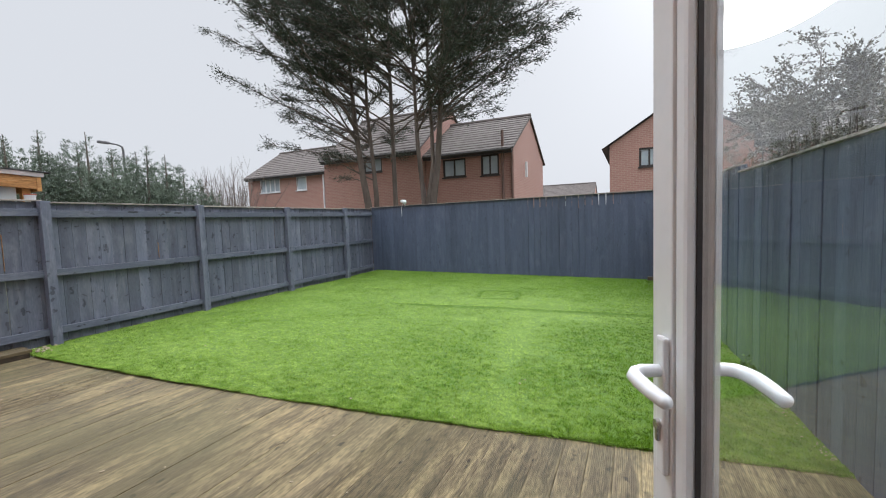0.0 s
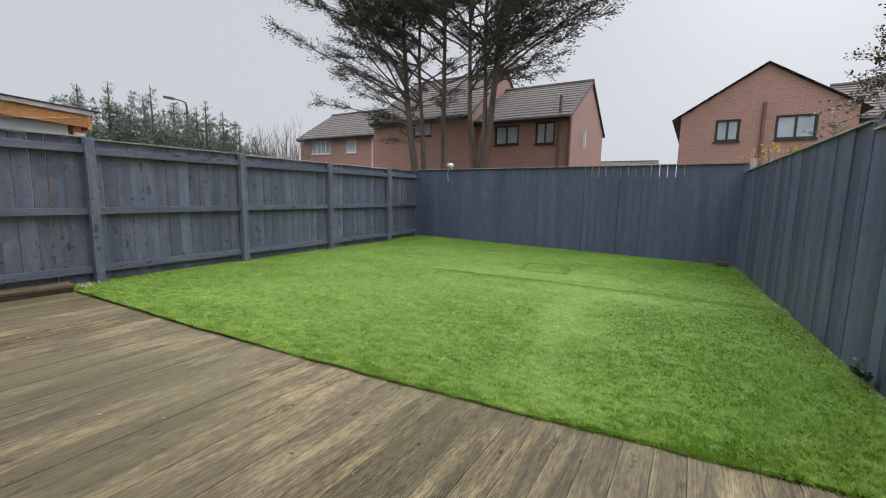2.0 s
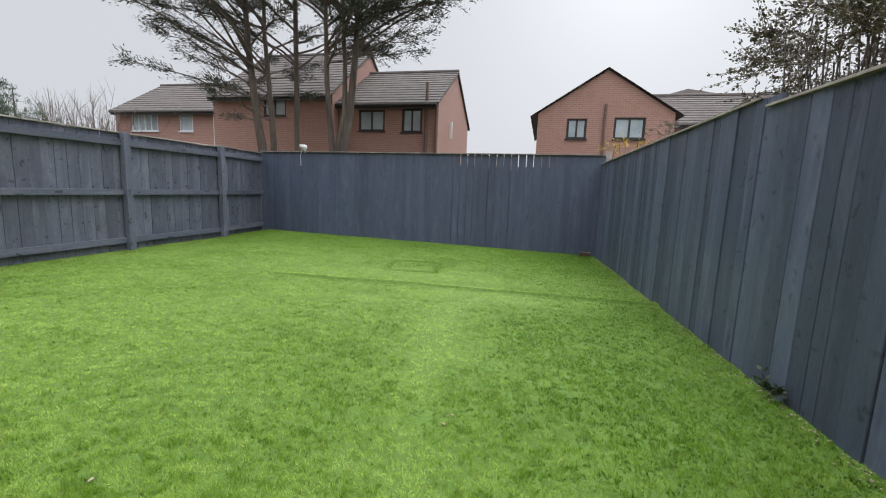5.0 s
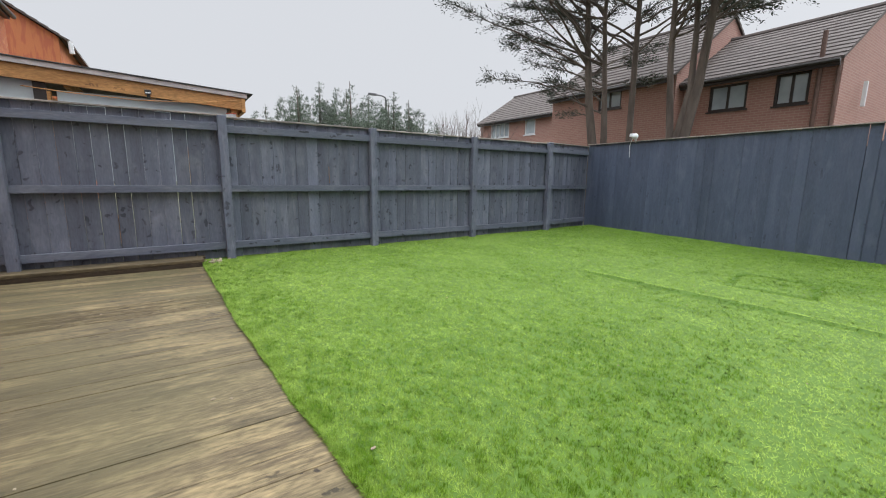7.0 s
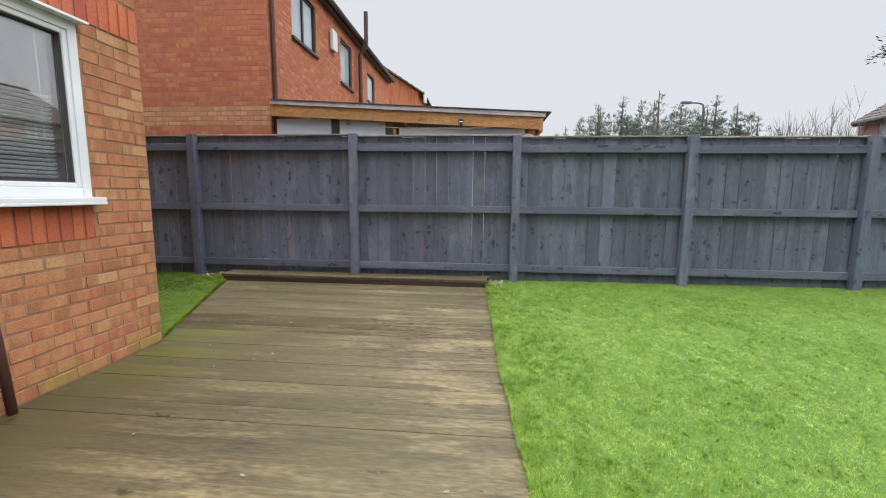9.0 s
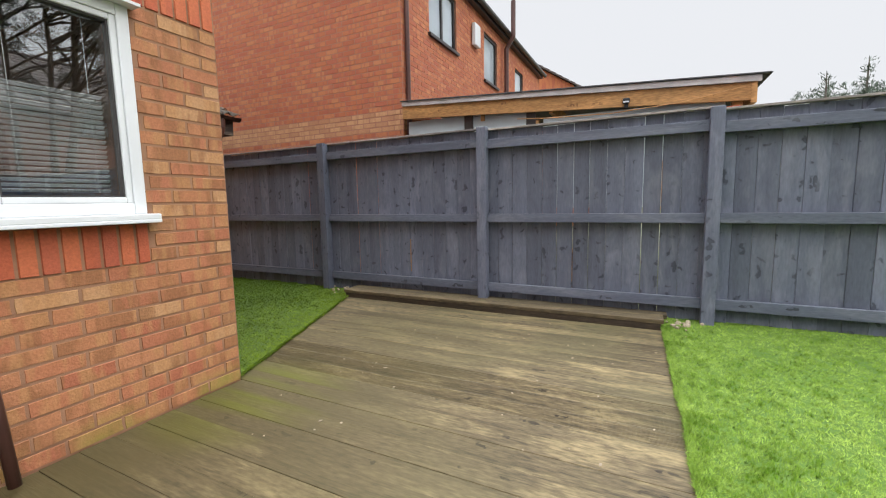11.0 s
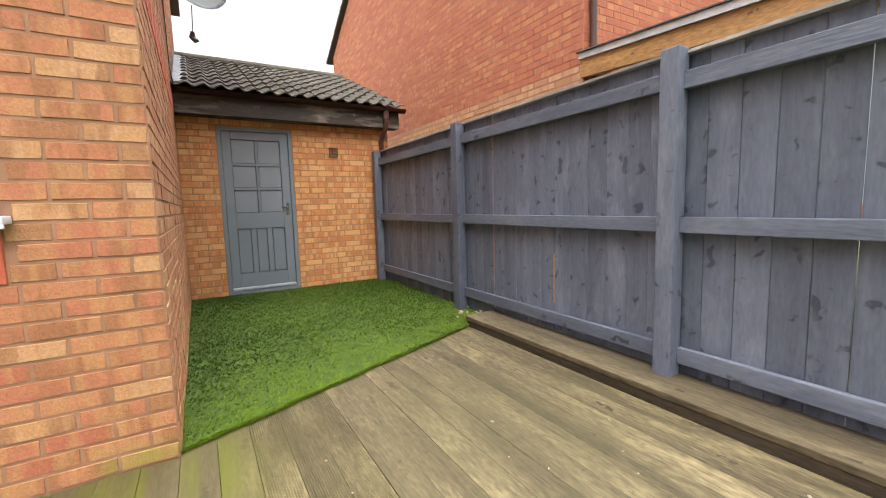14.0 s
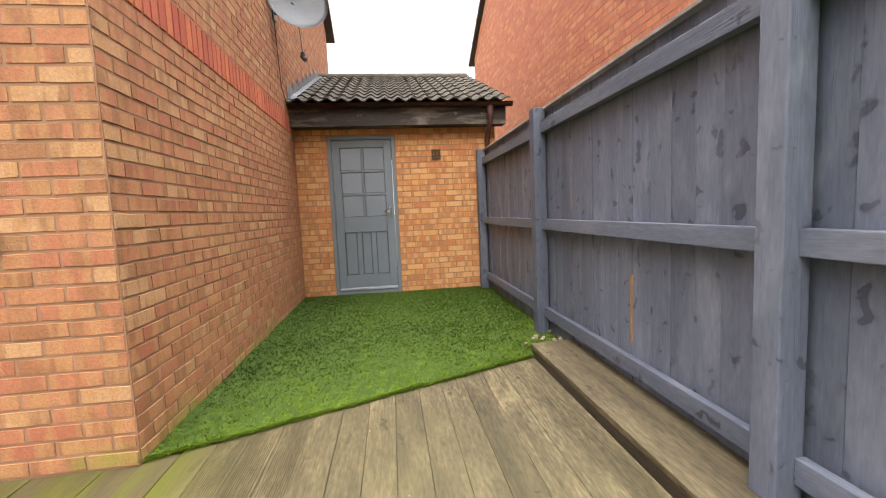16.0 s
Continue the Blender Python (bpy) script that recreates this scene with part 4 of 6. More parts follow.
part("stile_frame", ring(bmesh.new(), 0, ST, 0, T, 0.004), DOOR_UPVC, leaf, "white upvc sash frame")
part("glazing_bead", ring(bmesh.new(), ST, BD, 0.036, T - 0.003, 0.009), DOOR_UPVC, leaf, "white rounded glazing bead")
part("outer_bead", ring(bmesh.new(), ST, BD - 0.004, 0.002, 0.028, 0.004), BEAD, leaf, "light grey outer bead")
part("outer_trim", ring(bmesh.new(), ST + BD - 0.004, 0.004, 0.002, 0.01, 0), DOOR_UPVC, leaf, "white outer edge trim")
part("gasket", ring(bmesh.new(), ST + BD, 0.003, 0.0355, 0.043, 0), GASKET, leaf, "dark rubber gasket")
p = part("pane", boxed(ST + 0.01, LEAF_W - ST - 0.01, 0.029, 0.035, ST + 0.01, LEAF_H - ST - 0.01), GLASS, leaf, "clear double-glazed pane")
p.visible_shadow = False


def lever(side, name):
    """Lever handle on its long plate; side +1 faces the room side, -1 the garden side."""
    y0 = T if side > 0 else 0.0
    bm = boxed(LEAF_W - 0.062, LEAF_W - 0.034, min(y0, y0 + side * 0.011), max(y0, y0 + side * 0.011), 0.90, 1.135, bevel=0.005)
    plate = part("handle_plate", bm, DOOR_UPVC, leaf, "white handle plate")
    x, z = LEAF_W - 0.048, 1.077
    pts = [(x, y0, z), (x, y0 + side * 0.04, z), (x - 0.006, y0 + side * 0.052, z), (x - 0.02, y0 + side * 0.06, z - 0.001),
           (x - 0.043, y0 + side * 0.061, z - 0.001), (x - 0.08, y0 + side * 0.058, z - 0.003), (x - 0.11, y0 + side * 0.053, z - 0.005), (x - 0.116, y0 + side * 0.051, z - 0.005)]
    part(name, tubed(pts, [0.0105, 0.011, 0.0112, 0.0116, 0.0118, 0.0113, 0.0105, 0.007], 14), DOOR_UPVC, plate, "white curved lever handle", smooth=True)
    bm = tubed([(x, y0, 0.985), (x, y0 + side * 0.018, 0.985)], 0.0085, 14)
    box(bm, x - 0.005, x + 0.005, min(y0, y0 + side * 0.017), max(y0, y0 + side * 0.017), 0.957, 0.98, bevel=0.002)
    part("lock_cylinder", bm, METAL, plate, "steel lock cylinder")


lever(1, "lever_handle")
lever(-1, "lever_handle")

# ---- waste pipe by the wall ----
pipe = empty("waste_pipe", "brown plastic waste pipe with a black elbow on the wall", "pipe")
part("brown_pipe", tubed([(-2.860, -0.02, 0.53), (-2.860, 0.06, 0.53), (-2.870, 0.1, 0.515), (-2.875, 0.115, 0.48), (-2.900, 0.12, 0.03)], 0.022, 12), BROWN_PVC, pipe, smooth=True)
part("collar", tubed([(-2.860, 0.02, 0.53), (-2.860, 0.062, 0.53)], 0.028, 12), BROWN_PVC, pipe)
part("black_pipe", tubed([(-2.440, 0.06, 0.14), (-2.760, 0.065, 0.13), (-2.820, 0.07, 0.12), (-2.830, 0.07, 0.02)], 0.019, 10), BLACK_PVC, pipe, "black pipe and elbow", smooth=True)

# ---- satellite dish on the side wall ----
dish = empty("satellite_dish", "grey oval satellite dish on the side wall", "satellite dish")
bm = bmesh.new()
rows = []
for i in range(8):
    r = i / 7
    ring = [bm.verts.new((0.33 * r * math.cos(k * math.tau / 32), 0.37 * r * math.sin(k * math.tau / 32), 0.07 * r * r)) for k in range(32)] if i else [bm.verts.new((0, 0, 0))]
    rows.append(ring)
for k in range(32):
    bm.faces.new((rows[0][0], rows[1][k], rows[1][(k + 1) % 32]))
for a, b in zip(rows[1:], rows[2:]):
    for k in range(32):
        bm.faces.new((a[k], b[k], b[(k + 1) % 32], a[(k + 1) % 32]))
bmesh.ops.solidify(bm, geom=bm.faces[:], thickness=0.004)
DISH = Vector((-4.27, -3.0, 3.42))
d = part("reflector", bm, SATELLITE, dish, "perforated grey reflector", smooth=True)
d.matrix_local = look(DISH, DISH + Vector((0.35, -0.9, -0.28)))
part("wall_bracket", tubed([(-4.0, -3.05, 3.32), (-4.14, -3.05, 3.32), (-4.24, -2.97, 3.4)], 0.018, 8), GREYMETAL, dish)
part("bracket_plate", boxed(-4.02, -4.0, -3.1, -3.0, 3.24, 3.4, bevel=0.003), GREYMETAL, dish)
part("feed_arm", tubed([(-4.26, -3.1, 3.2), (-4.255, -3.2, 3.08), (-4.25, -3.28, 2.98)], 0.005, 8), GREYMETAL, dish)
part("receiver", tubed([(-4.25, -3.28, 3.0), (-4.245, -3.31, 2.95), (-4.27, -3.29, 2.91), (-4.3, -3.28, 2.92)], [0.02, 0.034, 0.026, 0.016], 10), GREYMETAL, dish, "dark receiver head")
part("cable", tubed([(-4.01, -3.05, 3.3), (-4.012, -3.08, 2.9), (-4.012, -3.15, 2.55), (-4.03, -3.25, 2.42)], 0.004, 6), BLACK_PVC, dish)

# ---- garage ----
G_X0, G_X1 = -6.75, -3.98                # left end of the roof and right end at the house
GW_X0, GW_X1 = -6.62, CORNER_X - 0.0
GD_X0, GD_X1, GD_TOP = -5.27, -4.405, 2.085
G_O, G_U, G_N = (GW_X1, GARAGE_Y, -0.15), (-1, 0, 0), (0, 1, 0)
G_HOLES = [(GW_X1 - GD_X1, GW_X1 - GD_X0, 0.0, GD_TOP + 0.15)]
wall_garage = tagged(part("wall_garage", panel_wall(G_O, G_U, G_N, GW_X1 - GW_X0, 2.45, G_HOLES, 0.2), MORTAR_GARAGE),
                     "orange buff brick garage wall under the eaves", "wall", kind="structure")
tagged(part("wall_garage_side", boxed(GW_X0, GW_X0 + 0.2, -8.2, GARAGE_Y - 0.2, -0.15, 2.3), MORTAR), "plain garage side wall", "wall", kind="structure")

gdoor = empty("garage_door", "closed grey-blue painted panelled door in the garage wall", "door")
YF = GARAGE_Y - 0.02
bm = bmesh.new()
box(bm, GD_X0, GD_X0 + 0.045, YF - 0.08, YF + 0.015, 0.0, GD_TOP, bevel=0.004)
box(bm, GD_X1 - 0.045, GD_X1, YF - 0.08, YF + 0.015, 0.0, GD_TOP, bevel=0.004)
box(bm, GD_X0 + 0.045, GD_X1 - 0.045, YF - 0.08, YF + 0.015, GD_TOP - 0.045, GD_TOP, bevel=0.004)
part("door_frame", bm, DOOR_PAINT, gdoor)
dx0, dx1, dz0, dz1 = GD_X0 + 0.05, GD_X1 - 0.05, 0.06, GD_TOP - 0.05
dw = dx1 - dx0
bm = bmesh.new()
yb, yf = YF - 0.05, YF - 0.004
bars_v = [(dx0, dx0 + 0.1), (dx1 - 0.1, dx1)]
rails = [(dz0, 0.27), (0.84, 1.04), (1.99 - 0.05, dz1)]
for a0, a1 in bars_v:
    box(bm, a0, a1, yb, yf, dz0, dz1, bevel=0.004)
for b0, b1 in rails:
    box(bm, dx0 + 0.1, dx1 - 0.1, yb, yf, b0, b1, bevel=0.004)
xm = (dx0 + dx1) / 2
box(bm, xm - 0.014, xm + 0.014, yb, yf - 0.003, 1.04, 1.94, bevel=0.004)
for z in (1.335, 1.635):
    box(bm, dx0 + 0.1, dx1 - 0.1, yb, yf - 0.004, z - 0.014, z + 0.014, bevel=0.004)
for x in (dx0 + 0.1 + (dw - 0.2) / 3, dx0 + 0.1 + 2 * (dw - 0.2) / 3):
    box(bm, x - 0.03, x + 0.03, yb, yf - 0.002, 0.27, 0.84, bevel=0.004)
part("door_leaf", bm, DOOR_PAINT, gdoor)
# dark board added behind the gaps to draw shadow lines round the panels
part("backing_board", boxed(dx0, dx1, yb - 0.03, yb - 0.006, dz0, dz1), mat("dark door backing", (0.05, 0.058, 0.068), 0.6, bump=0.05), gdoor)
for i in range(2):
    for z0, z1 in ((1.04, 1.32), (1.35, 1.62), (1.65, 1.94)):
        a0, a1 = (dx0 + 0.1, xm - 0.014) if i == 0 else (xm + 0.014, dx1 - 0.1)
        part("pane", boxed(a0 + 0.006, a1 - 0.006, yb + 0.002, yb + 0.03, z0 + 0.006, z1 - 0.006, bevel=0.002), DOOR_PANE, gdoor, "glass pane painted over grey, paled for sheen")
for i in range(3):
    a0 = dx0 + 0.1 + i * (dw - 0.2) / 3 + (0.03 if i else 0)
    a1 = dx0 + 0.1 + (i + 1) * (dw - 0.2) / 3 - (0.03 if i < 2 else 0)
    part("panel", boxed(a0 + 0.008, a1 - 0.008, yb - 0.005, yb + 0.03, 0.278, 0.832, bevel=0.004), DOOR_PAINT, gdoor)
part("weather_bar", boxed(dx0, dx1, yf, yf + 0.035, 0.065, 0.1, bevel=0.01), mat("worn light grey paint", (0.4, 0.42, 0.46), 0.4, (0.3, 0.32, 0.36), 9, bump=0.1), gdoor, "worn pale weather bar")
part("threshold", boxed(GD_X0, GD_X1, YF - 0.08, YF + 0.02, 0.0, 0.055, bevel=0.004), DOOR_PAINT, gdoor)
bm = boxed(dx0 + 0.03, dx0 + 0.065, yf, yf + 0.006, 1.0, 1.15, bevel=0.002)
plate = part("handle_plate", bm, METAL, gdoor, "chrome handle plate")
part("door_handle", tubed([(dx0 + 0.048, yf, 1.1), (dx0 + 0.048, yf + 0.045, 1.1), (dx0 + 0.06, yf + 0.05, 1.1), (dx0 + 0.13, yf + 0.048, 1.095)], 0.008, 10), METAL, plate, "chrome lever", smooth=True)

vent = empty("air_vent", "small brown plastic air vent in the garage wall", "vent")
bm = bmesh.new()
vx0, vx1, vz0, vz1, vy = -5.87, -5.75, 1.765, 1.89, GARAGE_Y + 0.004
for a in ((vx0, vx0 + 0.012, vz0, vz1), (vx1 - 0.012, vx1, vz0, vz1), (vx0, vx1, vz0, vz0 + 0.012), (vx0, vx1, vz1 - 0.012, vz1)):
    box(bm, a[0], a[1], vy - 0.01, vy + 0.022, a[2], a[3])
VENT = mat("brown vent plastic", (0.2, 0.115, 0.06), 0.6, bump=0.1)
part("frame", bm, VENT, vent)
for k in range(4):
    z = vz0 + 0.025 + k * 0.025
    s = part("slat", boxed(-0.05, 0.05, -0.008, 0.008, -0.002, 0.002), VENT, vent)
    s.matrix_local = pose((vx0 + vx1) / 2, vy + 0.012, z, -40)
part("backing", boxed(vx0, vx1, vy - 0.012, vy - 0.004, vz0, vz1), BLACK_PVC, vent)

g_roof = empty("garage_roof", "low garage roof of mossy dark pantiles", "roof")
EAVE_Y, EAVE_Z, RIDGE_Y, RIDGE_Z = -3.36, 2.42, -6.0, 3.52
slope = math.atan2(RIDGE_Z - EAVE_Z, EAVE_Y - RIDGE_Y)
run = math.hypot(RIDGE_Z - EAVE_Z, EAVE_Y - RIDGE_Y)
TILE_W, TILE_L = 0.172, 0.31
tile = bpy.data.meshes.new("roof_tile")
vs, fs, SEG = [], [], 8
for j, (yy, lift) in enumerate(((0, 0.022), (TILE_L * 1.12, 0.0))):
    for th in (0, 0.014):
        for i in range(SEG + 1):
            a = i / SEG
            zz = 0.02 * math.sin(a * math.tau + 0.5) + 0.004
            vs.append((a * TILE_W * 1.03, yy, zz + lift - th + 0.014))
R = SEG + 1
for i in range(SEG):
    fs.append((i, i + 1, 2 * R + i + 1, 2 * R + i))
    fs.append((i, R + i, R + i + 1, i + 1))
tile.from_pydata(vs, [], fs)
tile.materials.append(mat("mossy pantile", (0.07, 0.056, 0.042), 0.9, (0.036, 0.029, 0.022), 9, third=(0.085, 0.08, 0.045), fine=70, bump=0.6, vary=0.3))
ncol, nrow = int((G_X1 - G_X0) / TILE_W) + 1, int(run / TILE_L) + 1
slope_m = Matrix(((1, 0, 0), (0, -math.cos(slope), math.sin(slope)), (0, math.sin(slope), math.cos(slope)))).to_4x4()
for r in range(nrow):
    for c in range(ncol):
        x = G_X0 + c * TILE_W
        if x + TILE_W > G_X1 + 0.06:
            continue
        o = new("roof_tile", tile)
        o.parent = g_roof
        # mirrored axes keep the shared mesh's upper face outward
        o.matrix_local = Matrix.Translation((x, EAVE_Y + 0.05, EAVE_Z)) @ slope_m @ Matrix.Translation((0, r * TILE_L, 0.0))
bm = bmesh.new()
v = [bm.verts.new(p) for p in [(G_X0, EAVE_Y, EAVE_Z - 0.03), (CORNER_X, EAVE_Y, EAVE_Z - 0.03), (CORNER_X, RIDGE_Y, RIDGE_Z - 0.03), (G_X0, RIDGE_Y, RIDGE_Z - 0.03)]]
bm.faces.new(v)
v2 = [bm.verts.new(p) for p in [(G_X0, RIDGE_Y, RIDGE_Z - 0.03), (CORNER_X, RIDGE_Y, RIDGE_Z - 0.03), (CORNER_X, -8.6, 2.4), (G_X0, -8.6, 2.4)]]
bm.faces.new(v2)
bmesh.ops.solidify(bm, geom=bm.faces[:], thickness=0.03)
part("roof_deck", bm, TILE, g_roof)
bm = tubed([(G_X0 + 0.02, RIDGE_Y, RIDGE_Z + 0.02), (CORNER_X - 0.02, RIDGE_Y, RIDGE_Z + 0.02)], 0.085, 14)
part("ridge_tile", bm, TILE, g_roof, "dark rounded ridge tiles")
part("fascia", boxed(G_X0 + 0.03, CORNER_X - 0.002, EAVE_Y - 0.1, EAVE_Y - 0.075, 2.17, 2.405), FASCIA, g_roof, "dark brown fascia with peeling paint")
part("soffit", boxed(G_X0 + 0.03, CORNER_X - 0.002, GARAGE_Y + 0.012, EAVE_Y - 0.1, 2.17, 2.19), FASCIA, g_roof)
bm = bmesh.new()
for i in range(7):
    y0 = -3.42 - i * 0.36
    z0 = EAVE_Z + 0.05 + (EAVE_Y - y0) * math.tan(slope)
    z1 = z0 + 0.36 * math.tan(slope)
    v = [bm.verts.new(p) for p in [(CORNER_X - 0.012, y0, z0 + 0.1), (CORNER_X - 0.012, y0 - 0.36, z0 + 0.1), (CORNER_X - 0.015, y0 - 0.36, z1 + 0.02), (CORNER_X - 0.015, y0, z0 + 0.0)]]
    v[1].co.z = z0 + 0.22
    v[0].co.z = z0 + 0.2
    bm.faces.new(v)
    w = [v[3], v[2], bm.verts.new((CORNER_X - 0.17, y0 - 0.36, z1 + 0.015)), bm.verts.new((CORNER_X - 0.17, y0, z0 + 0.012))]
    bm.faces.new(w)
bmesh.ops.solidify(bm, geom=bm.faces[:], thickness=0.004)
part("flashing", bm, LEAD, g_roof, "stepped grey lead flashing")
gutter = empty("gutter", "brown plastic gutter and downpipe on the garage", "gutter")
bm = bmesh.new()
prof = [(-0.055 * math.cos(a), -0.055 * math.sin(a)) for a in [k * math.pi / 8 for k in range(9)]]
ra = [bm.verts.new((G_X0 - 0.04, EAVE_Y - 0.015 + p[0], 2.425 + p[1])) for p in prof]
rb = [bm.verts.new((CORNER_X - 0.02, EAVE_Y - 0.015 + p[0], 2.425 + p[1])) for p in prof]
for i in range(8):
    bm.faces.new((ra[i], ra[i + 1], rb[i + 1], rb[i]))
bm.faces.new(ra)
bmesh.ops.solidify(bm, geom=bm.faces[:], thickness=0.004)
part("trough", bm, BROWN_PVC, gutter, smooth=True)
part("downpipe", tubed([(-6.5, -3.38, 2.37), (-6.5, -3.38, 2.22), (-6.5, -3.44, 2.13), (-6.5, -3.55, 2.05), (-6.5, -3.585, 1.98), (-6.5, -3.585, 0.02)], 0.034, 12), BROWN_PVC, gutter, smooth=True)
part("collar", tubed([(-6.5, -3.38, 2.4), (-6.5, -3.38, 2.27)], 0.042, 12), BROWN_PVC, gutter)

# ---- neighbour's red brick house ----
NX, NY, NZ = -7.68, -0.97, 5.15
N_DEPTH, N_LONG = 8.6, 8.4
nb = empty("neighbour_house", "red brick two-storey neighbouring house with a buff band", "house")
bm = panel_wall((NX, NY - N_DEPTH, -0.15), (0, 1, 0), (1, 0, 0), N_DEPTH, NZ + 0.15, [], 0.25)
gable_mid, gable_h = N_DEPTH / 2, 2.6
a = [bm.verts.new((NX, NY - N_DEPTH + p[0], NZ + p[1])) for p in [(0, 0), (N_DEPTH, 0), (gable_mid, gable_h)]]
b = [bm.verts.new((NX - 0.25, v.co.y, v.co.z)) for v in a]
bm.faces.new(a)
bm.faces.new(b[::-1])
for i in range(3):
    bm.faces.new((a[i], b[i], b[(i + 1) % 3], a[(i + 1) % 3]))
gable_wall = part("gable_wall", bm, MORTAR_RED, nb, "red brick gable wall")


def gable_top(x):
    return NZ + 0.15 + gable_h * (1 - abs(x - gable_mid) / gable_mid)


NG = ((NX, NY - N_DEPTH, -0.15), (0, 1, 0), (1, 0, 0))
rows_all = brick_rows(N_DEPTH, NZ + gable_h, [], top=gable_top)
band = [r for r in rows_all if 2.3 < r[2] < 2.62]
rest = [r for r in rows_all if not 2.3 < r[2] < 2.62 and r[2] > 1.2]
joined_bricks("brickwork", rest, *NG, BRICK_RED, gable_wall, proud=0.004)
joined_bricks("buff_band", band, *NG, BRICK_BAND, gable_wall, "buff brick band", 0.004)
NR = ((NX, NY, -0.15), (-1, 0, 0), (0, 1, 0))
NWIN = [(0.88, 1.95, 3.83, 4.75), (3.4, 4.25, 3.72, 4.72), (5.7, 6.5, 3.8, 4.6)]
holes = [(w[0], w[1], w[2] + 0.15, w[3] + 0.15) for w in NWIN]
rear = part("rear_wall", panel_wall((NX - 0.25, NY, -0.15), NR[1], NR[2], N_LONG - 0.25, NZ + 0.15, [(h[0] - 0.25, h[1] - 0.25, h[2], h[3]) for h in holes], 0.25), MORTAR_RED, nb, "red brick rear wall")
joined_bricks("brickwork", [r for r in brick_rows(N_LONG, NZ + 0.15, holes) if r[2] > 1.2], *NR, BRICK_RED, rear, proud=0.006)
joined_bricks("buff_band", [r for r in brick_rows(N_LONG, NZ + 0.15, holes) if 2.3 < r[2] < 2.45], *NR, BRICK_BAND, rear, proud=0.012)
part("end_wall", boxed(NX - N_LONG, NX - N_LONG + 0.2, NY - N_DEPTH, NY - 0.25, -0.15, NZ), BRICK_RED, nb)
part("front_wall", boxed(NX - N_LONG + 0.2, NX - 0.25, NY - N_DEPTH, NY - N_DEPTH + 0.2, -0.15, NZ), BRICK_RED, nb)


def simple_window(parent, o, u, n, a0, a1, z0, z1, lights, frame_mat, sill=True, bar=0.055):
    """Framed window with a pane for each light, on any wall face."""
    o, u, n = Vector(o), Vector(u), Vector(n)
    m = Matrix.Translation(o) @ Matrix((u, -n, (0, 0, 1))).transposed().to_4x4()
    bm = bmesh.new()
    box(bm, a0, a0 + bar, 0.03, 0.1, z0, z1, m=m)
    box(bm, a1 - bar, a1, 0.03, 0.1, z0, z1, m=m)
    box(bm, a0 + bar, a1 - bar, 0.03, 0.1, z0, z0 + bar, m=m)
    box(bm, a0 + bar, a1 - bar, 0.03, 0.1, z1 - bar, z1, m=m)
    cuts = [lerp(a0 + bar, a1 - bar, i / lights) for i in range(lights + 1)]
    for c in cuts[1:-1]:
        box(bm, c - bar / 2, c + bar / 2, 0.03, 0.1, z0 + bar, z1 - bar, m=m)
    w = part("window", bm, frame_mat, parent, "framed window")
    for c0, c1 in zip(cuts, cuts[1:]):
        part("pane", boxed(c0 + bar / 4, c1 - bar / 4, 0.06, 0.075, z0 + bar / 2, z1 - bar / 2, m=m), FAR_GLASS_SKY, w)
    if sill:
        part("sill", boxed(a0 - 0.04, a1 + 0.04, -0.05, 0.06, z0 - 0.05, z0, m=m), frame_mat, w)
    return w


simple_window(nb, (NX, NY, 0), (-1, 0, 0), (0, 1, 0), *NWIN[0], 2, SCREEN_DARK)
simple_window(nb, (NX, NY, 0), (-1, 0, 0), (0, 1, 0), *NWIN[1], 1, SCREEN_DARK)
simple_window(nb, (NX, NY, 0), (-1, 0, 0), (0, 1, 0), *NWIN[2], 1, SCREEN_DARK)


def tiled_roof(name, parent, x0, x1, eave_y, eave_z, ridge_y, ridge_z, back_y, tile_mat, back_z=None, step=0.3):
    """Pitched roof in stepped courses of tiles, with overhang and thickness."""
    back_z = eave_z if back_z is None else back_z
    prof = []
    for ya, za, up in ((eave_y, eave_z, True), (back_y, back_z, False)):
        n = max(2, int(math.hypot(ridge_y - ya, ridge_z - za) / step))
        side = []
        for i in range(n):
            t0, t1 = i / n, (i + 1) / n
            side += [(lerp(ya, ridge_y, t0), lerp(za, ridge_z, t0) + 0.03), (lerp(ya, ridge_y, t1), lerp(za, ridge_z, t1))]
        prof += side if up else side[::-1]
    low = [(back_y, back_z - 0.05), (ridge_y, ridge_z - 0.1), (eave_y, eave_z - 0.05)]
    loop = prof + low
    m = len(loop)
    vs = [(x0, *p) for p in loop] + [(x1, *p) for p in loop]
    fs = [(i, (i + 1) % m, m + (i + 1) % m, m + i) for i in range(m)] + [tuple(range(m))[::-1], tuple(range(m, 2 * m))]
    r = sheet(name, vs, fs, tile_mat, parent, "dark tiled pitched roof")
    part("ridge", tubed([(x0, ridge_y, ridge_z), (x1, ridge_y, ridge_z)], 0.1, 8), tile_mat, r)
    return r


tiled_roof("roof", nb, NX - N_LONG, NX + 0.1, NY + 0.15, NZ - 0.02, NY - gable_mid, NZ + gable_h + 0.08, NY - N_DEPTH - 0.35, TILE_FAR)
part("eaves_board", boxed(NX - N_LONG, NX + 0.06, NY + 0.09, NY + 0.12, NZ - 0.2, NZ - 0.06), SCREEN_DARK, nb, "dark eaves board")
part("soffit", boxed(NX - N_LONG, NX + 0.06, NY + 0.012, NY + 0.09, NZ - 0.2, NZ - 0.18), SCREEN_DARK, nb)
part("eaves_gutter", tubed([(NX - N_LONG - 0.1, NY + 0.17, NZ - 0.1), (NX + 0.06, NY + 0.17, NZ - 0.1)], 0.055, 10), SCREEN_DARK, nb)
